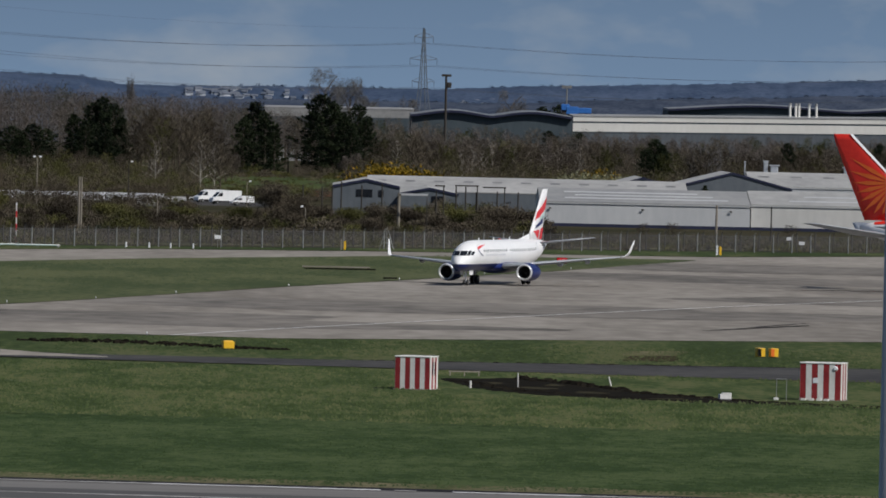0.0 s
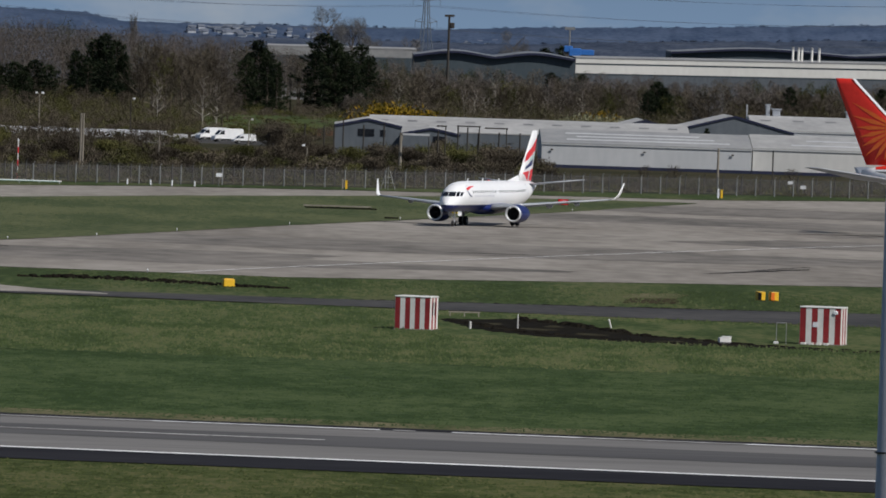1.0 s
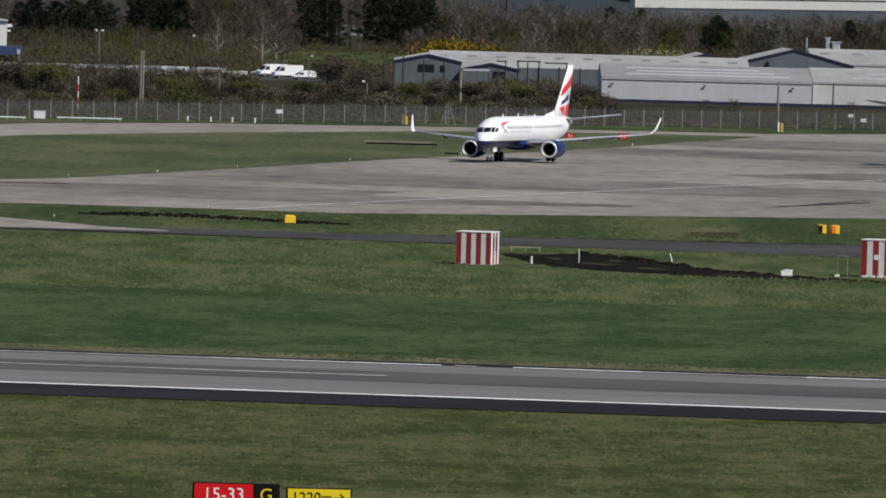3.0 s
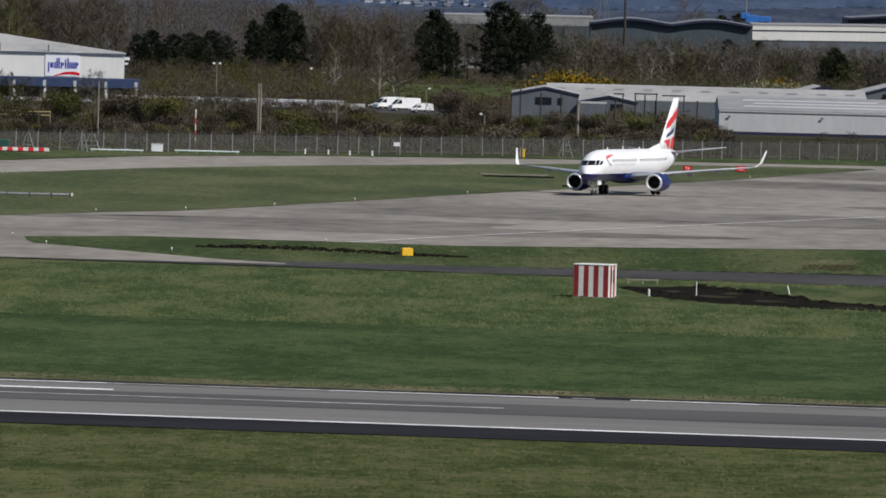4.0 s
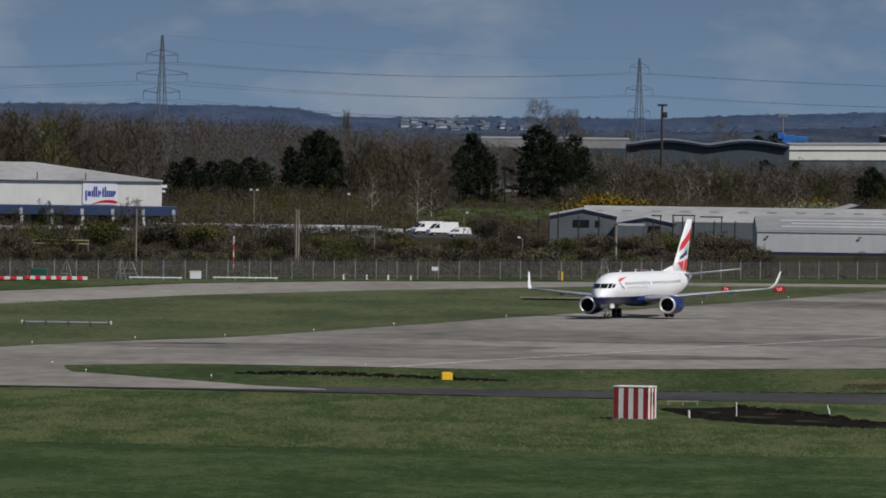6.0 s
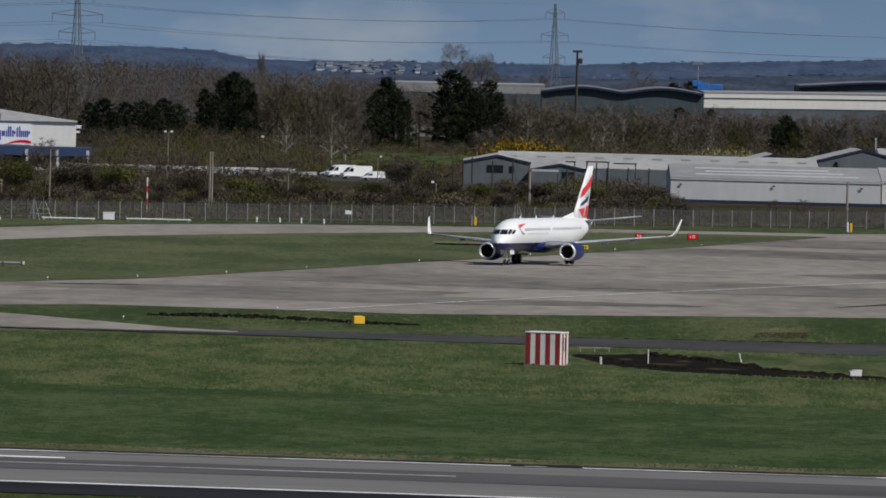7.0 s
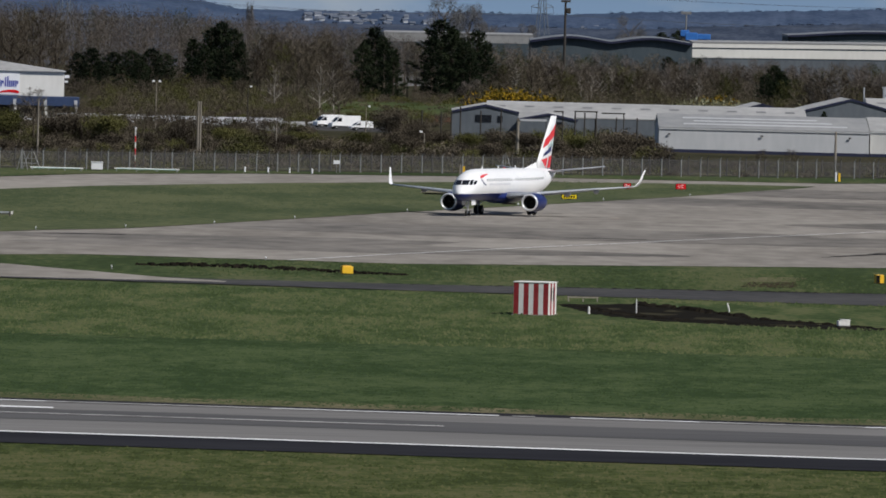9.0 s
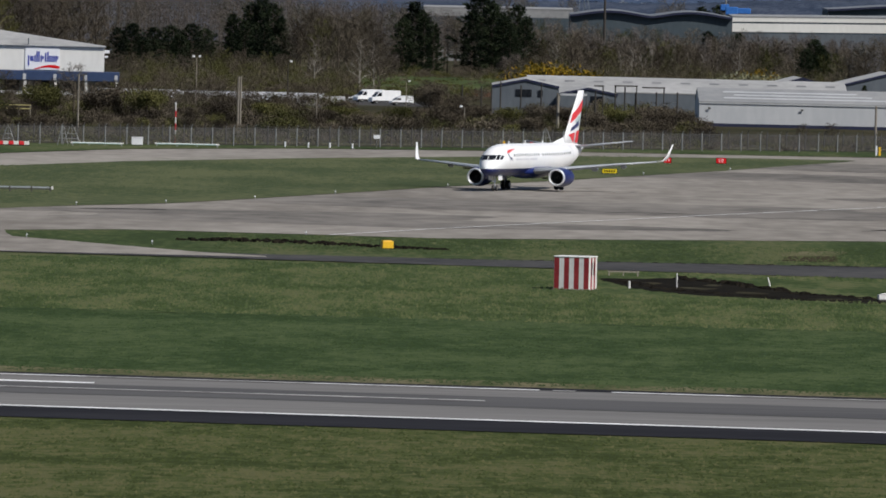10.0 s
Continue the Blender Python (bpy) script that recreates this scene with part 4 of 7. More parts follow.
sheet("ground_trench", [(8.7, 803), (12.7, 806), (14.8, 808), (17.7, 800), (20.6, 785), (23.1, 773), (31.9, 757), (44, 750), (44, 746), (31.6, 750), (22.5, 755), (18.0, 761), (14.0, 766), (12.2, 772), (10.9, 779), (9.8, 790)], 0.045, SOIL, "bare dark soil of a dug trench", wobble=1.6, step=1)
for k, (x, y, w, d) in enumerate(((12.2, 792, 0.9, 4.0), (15.6, 781, 1.3, 3.2), (19.2, 772, 1.2, 2.6), (17.0, 790, 0.7, 2.4), (24.5, 760, 1.5, 1.6))):
    pts = [(x + w * math.cos(a) * (1 + 0.3 * math.sin(3 * a + k)), y + d * math.sin(a) * (1 + 0.3 * math.cos(2 * a + k))) for a in np.linspace(0, 2 * math.pi, 18, endpoint=False)]
    sheet("ground_spoil", pts, 0.05 + 0.004 * k, BARE_SOIL, "patch of trodden brown earth beside the trench", wobble=0.8, step=0.8)
sheet("ground_bare_patch", [(24.6, 871), (28.9, 873), (29.4, 892), (25.2, 888)], 0.05, BARE, "bare brown patch in the grass", wobble=1.5, step=1)
sheet("ground_dry_patch", [(24.9, 889), (29.5, 892), (30.6, 909), (25.6, 905)], 0.045, DRY, "dry yellowish grass patch", wobble=1.5, step=1)


def post(name, x, y, h, r, mat, label, category, lean=0.0, z=0.02):
    return thing(name, Builder().tube((0, 0, 0), (lean, 0, h), r, r * 0.85, 8), mat, label, category, m=pose(x, y, z))


post("short_post", bx(261, 778), 778, 0.55, 0.09, STRIPE_WHITE, "short thick pale post in the grass", "post")
post("short_post", bx(345, 783), 783, 1.05, 0.045, STRIPE_WHITE, "thin pale marker post beside the trench", "post")
post("short_post", bx(510, 793), 793, 0.65, 0.06, STRIPE_WHITE, "leaning pale post beside the trench", "post", lean=-0.18)
cab = tagged(empty("cabinet", pose(bx(712, 760), 760, 0.05, 0, 0, 10)), "low white equipment box on the grass", "cabinet")
part("body", Builder().box(-0.42, 0.42, -0.3, 0.3, 0.08, 0.44, 0.03), STRIPE_WHITE, cab)
part("lid", Builder().box(-0.20, 0.45, -0.32, 0.32, 0.44, 0.52, 0.02), STRIPE_WHITE, cab)
part("foot", Builder().box(-0.40, 0.40, -0.28, 0.28, 0.0, 0.08), STEEL_DARK, cab)
fr = tagged(empty("hoop_stand", pose(bx(812, 764), 764, 0.03)), "thin pale pipe frame beside the striped hut", "frame")
part("hoop", Builder().tube((-0.35, 0, 0), (-0.35, 0, 1.5), 0.025).tube((0.35, 0, 0), (0.35, 0, 1.5), 0.025).tube((-0.35, 0, 1.5), (0.35, 0, 1.5), 0.025), STEEL, fr)
part("foot_block", Builder().box(-0.55, -0.2, -0.2, 0.2, 0.0, 0.18, 0.02), STRIPE_WHITE, fr)
rail = tagged(empty("low_rail", pose(bx(250, 812), 812, 0.03, 0, 0, 8)), "low weathered wooden rail on the grass", "rail")
part("beam", Builder().box(-1.2, 1.2, -0.06, 0.06, 0.28, 0.38), WOOD_POLE, rail)
for x in (-1.1, 0, 1.1):
    part("leg", Builder().box(x - 0.04, x + 0.04, -0.04, 0.04, 0, 0.28), WOOD_POLE, rail)

# raised grating in the infield, and a long low beam
gr = tagged(empty("drain_grating", pose(bx(22, 1300), 1300, 0.08, 0, 0, 3)), "low rusty drain grating in the infield", "grating")
part("beam", Builder().box(-4.1, 4.1, 4.5, 4.7, 0.15, 0.30), WOOD_POLE, gr)
part("beam", Builder().box(-4.1, 4.3, -4.6, -4.4, 0.05, 0.22), SOIL, gr)
for k in range(9):
    part("bar", Builder().box(-4.0 + k, -3.88 + k, -4.4, 4.5, 0.04, 0.12), SOIL, gr)
for x in (-3.9, 0, 3.9):
    part("leg", Builder().box(x - 0.06, x + 0.06, 4.55, 4.65, 0, 0.15), SOIL, gr)
bm_ = tagged(empty("light_bar", pose(bx(-843, 1090), 1090, 0.08, 0, 0, 1.5)), "long low white bar on short legs in the infield", "bar")
part("beam", Builder().box(-4.4, 4.4, -0.12, 0.12, 0.36, 0.50), WING_GREY, bm_)
part("beam", Builder().box(-4.4, 4.4, -0.5, -0.38, 0.22, 0.32), STEEL_DARK, bm_)
for x in (-4.3, -2.1, 0.2, 2.4, 4.3):
    part("leg", Builder().box(x - 0.07, x + 0.07, -0.5, 0.1, 0, 0.5), STEEL_DARK, bm_)
part("end_cap", Builder().box(-4.6, -4.4, -0.2, 0.2, 0.2, 0.58), STRIPE_WHITE, bm_)
part("end_cap", Builder().box(4.4, 4.6, -0.2, 0.2, 0.25, 0.56), STRIPE_WHITE, bm_)
thing("drain_cover", Builder().box(-0.8, 0.8, -1.2, 1.2, 0, 0.14, 0.03), SOIL, "dark raised drain cover at the grass edge", "cover", m=pose(bx(124, 1241) - 0.6, 1241, 0.08))

# the lamp post close to the camera
D_P = 110.0
lp = tagged(empty("lamp_post", pose(bx(1036, D_P), D_P, 0)), "tall painted steel lamp post in front of the apron", "lamp post")
part("pole", Builder().tube((0, 0, 0), (0, 0, 22.5), 0.295, 0.270, 24), LAMP_POST, lp, "pale grey painted steel pole", True)
part("band", Builder().tube((0, 0, hz(705, D_P)), (0, 0, hz(702, D_P)), 0.300, 0.300, 24), STEEL_DARK, lp, "", True)
part("box", Builder().box(-0.05, 0.55, -0.42, -0.25, hz(1000, D_P), hz(835, D_P), 0.02), SIGN_BLACK, lp, "black box strapped to the pole")
part("base_plate", Builder().box(-0.45, 0.45, -0.45, 0.45, 0, 0.06), STEEL_DARK, lp)


def tufts(name, y0, y1, per, hmin, hmax, seed, label, slope=-0.19, half=1190, skip=None, ground=0.01, mat=ROUGH_BLADES):
    """Short blades of grass over a stretch of the verge, leaning in all directions."""
    rng = np.random.default_rng(seed)
    n = int((y1 - y0) * (y0 + y1) * half / R * per)
    y = rng.uniform(y0, y1, n)
    x = rng.uniform(-1, 1, n) * half / R * y
    yy = y + slope * x
    if skip is not None:
        keep = np.array([not skip(a, b) for a, b in zip(x, yy)])
        x, yy = x[keep], yy[keep]
        n = len(x)
    h = rng.uniform(hmin, hmax, n) * rng.uniform(0.5, 1.0, n)
    a = rng.normal(0, 0.25, n)
    w = rng.uniform(0.04, 0.15, n)
    lx, ly = rng.normal(0, 0.10, n), rng.normal(0, 0.10, n)
    p = np.stack([np.stack([x - w * np.cos(a), yy - w * np.sin(a), np.full(n, ground)], 1), np.stack([x + w * np.cos(a), yy + w * np.sin(a), np.full(n, ground)], 1),
                  np.stack([x + lx, yy + ly + rng.uniform(0.4, 1.1, n), ground + 0.01 + h], 1)], 1).reshape(-1, 3)
    me = bpy.data.meshes.new("tufts")
    me.from_pydata(p.tolist(), [], np.arange(3 * n).reshape(-1, 3).tolist())
    me.materials.append(mat)
    return tagged(new(name, me), label, "grass", kind="stuff")


tufts("grass_tufts", 400, 513, 4.0, 0.04, 0.13, 1, "short uneven grass blades beside the runway", mat=VERGE_BLADES)
tufts("grass_tufts", 577, 688, 3.0, 0.04, 0.11, 2, "short uneven grass blades beyond the runway", mat=MOWN_BLADES)
tufts("grass_tufts", 690, 760, 3.5, 0.07, 0.24, 3, "longer tufted grass with darker lumps")
tufts("grass_tufts", 752, 826, 3.0, 0.05, 0.22, 4, "rough grass blades before the perimeter road", slope=-0.12, skip=lambda a, b: 8.5 < a < 43 and 748 < b < 812)
tufts("grass_tufts", 852, 922, 2.0, 0.05, 0.18, 5, "grass blades on the strip beside the apron", slope=0.0, skip=lambda a, b: a < -22 or (a < 0 and b < 866) or b < 862, mat=GRASS_BLADES)
tufts("grass_tufts", 990, 1435, 0.70, 0.05, 0.16, 6, "short grass blades on the infield", slope=0.0, ground=0.075, mat=INFIELD_BLADES,
      skip=lambda a, b: a < -60 or a > 42 or b < 990 + (a + 57) * 4.35 or b > 1392 + 2.6 * a)


# ---- perimeter fence ----
def fence_y(x):
    return 1481.0 + 0.93 * x if x < 10 else 1490.3 + 0.86 * (x - 10)


fence = tagged(empty("fence", pose(0, 0, 0.06)), "grey steel mesh perimeter fence with cranked posts", "fence")
STEP = 2.80
L_F = math.hypot(STEP, 0.93 * STEP)
F_MESH = Builder().add([(0, 0, 0.05), (L_F, 0, 0.05), (L_F, 0, 2.3), (0, 0, 2.3)], [(0, 1, 2, 3)]).mesh(NET)
F_POST = Builder().box(-0.07, 0.07, -0.07, 0.07, 0, 2.45).mesh(STEEL)
F_ARM = Builder().tube((0, 0, 2.42), (0, -0.28, 2.78), 0.05, n=6).mesh(STEEL)
F_RAIL = Builder().box(0, L_F, -0.02, 0.02, 2.26, 2.32).mesh(STEEL_DARK)
F_WIRE = Builder().tube((0, -0.2, 2.64), (L_F, -0.2, 2.64), 0.012, n=3, cap=False).mesh(STEEL_DARK)
for k in range(86):
    x = -118.0 + k * STEP
    m = pose(x, fence_y(x), 0, 0, 0, math.degrees(math.atan2(fence_y(x + STEP) - fence_y(x), STEP)))
    for nm, me in (("mesh_panel", F_MESH), ("post", F_POST), ("arm", F_ARM), ("rail", F_RAIL), ("wire", F_WIRE)):
        part(nm, me, None, fence).matrix_basis = m


fence_inner = tagged(empty("fence", pose(0, 0, 0.06)), "second dark steel mesh fence behind the perimeter fence", "fence")
F_POST_DARK = Builder().box(-0.07, 0.07, -0.07, 0.07, 0, 2.5).mesh(STEEL_DARK)
F_ARM_DARK = Builder().tube((0, 0, 2.47), (0, -0.25, 2.80), 0.05, n=6).mesh(STEEL_DARK)
for k in range(86):
    x = -118.0 + (k + 0.5) * STEP
    m = pose(x, fence_y(x) + 16.0, 0, 0, 0, math.degrees(math.atan2(fence_y(x + STEP) - fence_y(x), STEP)))
    for nm, me in (("mesh_panel", F_MESH), ("post", F_POST_DARK), ("arm", F_ARM_DARK)):
        part(nm, me, None, fence_inner).matrix_basis = m


def notice(b, d, w, h, z0, label):
    o = tagged(empty("fence_notice", pose(bx(b, d), d, 0.06)), label, "notice", "notices on the fence")
    part("plate", Builder().box(-w / 2, w / 2, -0.03, 0, z0, z0 + h), SIGN_WHITE, o)
    part("stake", Builder().box(-0.03, 0.03, 0, 0.05, 0, z0 + h * 0.8), STEEL, o)


notice(-192, 1460, 0.85, 0.5, 1.25, "white notice on a stake beside the fence")
notice(820, 1548, 0.85, 0.5, 1.7, "white notice on a stake beside the fence")
notice(842, 1549, 0.80, 0.5, 1.05, "white notice on a stake beside the fence")
for b in (-354, -313, -275, -235):
    post("marker_post", bx(b, 1449), 1449, 0.70, 0.12, SIGN_WHITE, "short white marker post before the fence", "post", z=0.07)


def twin_marker(b, d, m1, m2):
    o = tagged(empty("marker_pair", pose(bx(b, d), d, 0.06)), "pair of short marker posts, one yellow and one white", "marker")
    part("post", Builder().box(-0.35, -0.1, -0.1, 0.1, 0, 1.35, 0.02), m1, o)
    part("post", Builder().box(0.1, 0.4, -0.1, 0.1, 0, 1.2, 0.02), m2, o)


twin_marker(695, 1500, SIGN_WHITE, YELLOW)
twin_marker(30, 1470, WOOD_POLE, YELLOW)


def a_frame(b, d, h, w, label):
    o = tagged(empty("trestle_stand", pose(bx(b, d), d, 0.06)), label, "stand", "steel stands at the fence")
    part("frame", Builder().tube((-w / 2, 0, 0), (-w * 0.1, 0, h), 0.06, n=6).tube((w / 2, 0, 0), (w * 0.1, 0, h), 0.06, n=6), STEEL, o)
    part("mast", Builder().tube((0, 0.3, 0), (0, 0, h * 1.15), 0.05, n=6), STEEL, o)
    part("brace", Builder().tube((-w * 0.33, 0, h * 0.35), (w * 0.33, 0, h * 0.35), 0.05, n=6).tube((-w * 0.25, 0, h * 0.62), (w * 0.25, 0, h * 0.62), 0.04, n=6), STEEL, o)


a_frame(107, 1478, 2.7, 2.0, "small steel trestle stand before the fence")
a_frame(-732, 1421, 2.4, 2.4, "pale steel trestle stand before the fence")
a_frame(-748, 1420, 2.4, 1.4, "pale steel trestle stand before the fence")
a_frame(-845, 1411, 2.3, 1.8, "thin steel trestle stand behind the barrier")

wc = tagged(empty("cabinet", pose(bx(-616, 1430), 1430, 0.06)), "white equipment cabinet before the fence", "cabinet")
part("body", Builder().box(-0.75, 0.75, -0.4, 0.4, 0.1, 1.05, 0.04), SIGN_WHITE, wc)
part("lid", Builder().box(-0.80, 0.80, -0.45, 0.45, 1.05, 1.14, 0.02), SIGN_WHITE, wc)
part("plinth", Builder().box(-0.7, 0.7, -0.35, 0.35, 0, 0.1), STEEL_DARK, wc)
gt = tagged(empty("storage_tank", pose(bx(-892, 1409), 1409, 0.06)), "dark green storage tank behind the barrier", "tank")
part("body", Builder().box(-1.1, 1.1, -0.8, 0.8, 0.15, 1.55, 0.15), material("green_tank_paint", (0.012, 0.060, 0.050), (0.025, 0.090, 0.075), 0.5, scale=0.8), gt)
part("skid", Builder().box(-1.0, 1.0, -0.7, 0.7, 0, 0.15), STEEL_DARK, gt)


def barrier(b0, b1, d, n, h, z0=0.12):
    """Long red and white barrier of alternate blocks on a foot."""
    x0, x1 = bx(b0, d), bx(b1, d)
    o = tagged(empty("barrier", pose(x0, d, 0.06, 0, 0, 4)), "red and white striped barrier before the fence", "barrier", "striped barriers")
    L = (x1 - x0) / n
    for k in range(n):
        part("block", Builder().box(k * L, (k + 1) * L - 0.02, -0.2, 0.2, z0, z0 + h, 0.03), STRIPE_WHITE if k % 2 else RED, o, "white block" if k % 2 else "red block")
    part("foot", Builder().box(0, x1 - x0, -0.12, 0.12, 0, z0), STEEL_DARK, o)


barrier(-918, -807, 1403, 12, 0.46)
barrier(-988, -922, 1398, 6, 0.40)
barrier(-1078, -1052, 1404, 3, 0.72)
for b0, b1, d in ((-734, -640, 1420), (-585, -470, 1430)):
    o = tagged(empty("pipe_bundle", pose(bx(b0, d), d, 0.06, 0, 0, 2)), "pale pipes lying on low trestles before the fence", "pipes")
    L = bx(b1 - b0, d)
    part("pipe", Builder().tube((0, 0, 0.32), (L, 0, 0.32), 0.10), STRIPE_WHITE, o)
    part("pipe", Builder().tube((0.3, -0.3, 0.30), (L - 0.5, -0.3, 0.30), 0.08), PALE_BLUE, o)
    for k in range(4):
        part("trestle", Builder().box(0.3 + k * (L - 0.6) / 3 - 0.06, 0.3 + k * (L - 0.6) / 3 + 0.06, -0.4, 0.2, 0, 0.22), WING_GREY, o)
rp = tagged(empty("striped_pole", pose(bx(-549, 1465), 1465, 0.06)), "red and white banded pole at the fence", "pole")
for k in range(6):
    part("band", Builder().tube((0, 0, k * 0.87), (0, 0, (k + 1) * 0.87), 0.085, 0.085, 10), STRIPE_WHITE if k % 2 else RED, rp, "white band" if k % 2 else "red band")
part("lamp", Builder().tube((0, 0, 5.22), (0, 0, 5.5), 0.12, 0.07), SIGN_WHITE, rp)
yr = tagged(empty("guard_rail", pose(bx(-905, 1660), 1660, 0.05)), "yellow painted guard rail behind the fence", "rail")
for z in (1.3, 0.75):
    part("bar", Builder().box(0, 8.7, -0.05, 0.05, z + 1.15, z + 1.27), material("faded_yellow", (0.42, 0.36, 0.13), (0.52, 0.46, 0.2), 0.7, scale=1.0), yr)
for k in range(6):
    part("upright", Builder().box(k * 1.72 - 0.05, k * 1.72 + 0.05, -0.05, 0.05, 0, 2.45), WOOD_POLE, yr)


# ---- poles and lamp masts beyond the fence ----
def lamp_mast(b, d, top, heads, mat=WOOD_POLE, r=0.13, label="slender lamp mast with a pale lantern"):
    o = tagged(empty("lamp_mast", pose(bx(b, d), d, 0.03)), label, "lamp mast", "lamp masts")
    part("pole", Builder().tube((0, 0, 0), (0, 0, hz(top, d)), r, r * 0.7, 8), mat, o)
    h = hz(top, d)
    for s in heads:
        part("arm", Builder().tube((0, 0, h - 0.05), (s * 0.45, 0, h + 0.12), 0.04, n=6), mat, o)
        part("lantern", Builder().box(s * 0.55 - 0.22, s * 0.55 + 0.22, -0.2, 0.2, h + 0.04, h + 0.34, 0.05), SIGN_WHITE, o, "white lantern")


lamp_mast(-514, 1900, 118, (-1, 1), label="lamp mast with two white lanterns among shrubs")
lamp_mast(-352, 1950, 123, (1,), DARK_POLE)
lamp_mast(-38, 1680, 196, (-1,), WOOD_POLE, 0.10)
lamp_mast(-142, 2010, 153, (1,), WOOD_POLE, 0.09)
lamp_mast(10, 1960, 165, (1,), WOOD_POLE, 0.09)


def plain_pole(b, d, top, mat, r, label, double=False, cross=False):
    o = tagged(empty("utility_pole", pose(bx(b, d), d, 0.03)), label, "pole", "utility poles")
    h = hz(top, d)
    for s in ((-0.17, 0.17) if double else (0,)):
        part("shaft", Builder().tube((s, 0, 0), (s, 0, h), r, r * 0.85, 8), mat, o)
    if double:
        for z in (0.3, 0.55, 0.8):
            part("tie", Builder().box(-0.3, 0.3, -0.06, 0.06, h * z, h * z + 0.12), mat, o)
    if cross:
        part("crossarm", Builder().box(-0.2, cross, -0.08, 0.08, h - 0.3, h), mat, o)


plain_pole(-437, 1585, 150, WOOD_POLE, 0.17, "double weathered timber pole behind the fence", True)
plain_pole(127, 1590, 166, WOOD_POLE, 0.24, "pale timber pole with a long crossarm", cross=0.0)
plain_pole(690, 1600, 175, WOOD_POLE, 0.19, "weathered timber pole behind the fence")
plain_pole(787, 1610, 176, DARK_POLE, 0.12, "dark thin pole behind the fence")
plain_pole(-1006, 1560, 148, WOOD_POLE, 0.16, "double weathered timber pole behind the fence", True)
plain_pole(-722, 1560, 153, WOOD_POLE, 0.14, "weathered timber pole behind the fence")
plain_pole(-300, 1700, 185, WOOD_POLE, 0.10, "thin weathered pole behind the fence")
for b, e in ((-43, 155), (-9, 157), (9, 157), (25, 148), (61, 154), (97, 150), (193, 160), (228, 150), (245, 153), (264, 162), (301, 160), (338, 160)):
    plain_pole(b, 1790, e, DARK_POLE, 0.14, "dark timber pole in a row behind the fence")
for b0, b1, e in ((192, 206, 153), (228, 265.5, 152), (277, 314, 154)):
    o = tagged(empty("crossbar", pose(bx(b0, 1790), 1789.8, 0.03)), "dark timber crossbar on the poles behind the fence", "beam", "pole crossbars")
    L = bx(b1 - b0, 1790)
    part("beam", Builder().box(-0.2, L + 0.2, -0.08, 0.08, hz(e, 1790), hz(e, 1790) + 0.22), DARK_POLE, o)
    part("post", Builder().tube((L, 0, 0), (L, 0, hz(e, 1790)), 0.11, 0.10, 6), DARK_POLE, o)
gan = tagged(empty("gantry_beam", pose(bx(130, 1590), 1588, hz(172, 1590))), "long pale beam carried by a timber pole", "beam")
part("beam", Builder().box(-0.2, 4.0, -0.1, 0.1, 0.20, 0.50), CLAD_WHITE, gan)
part("hanger", Builder().box(-0.2, 0.05, -0.1, 0.1, -0.6, 0.45), WOOD_POLE, gan)
part("upright", Builder().tube((3.9, 0, -hz(172, 1590)), (3.9, 0, 0.2), 0.06, 0.06, 6), DARK_POLE, gan)


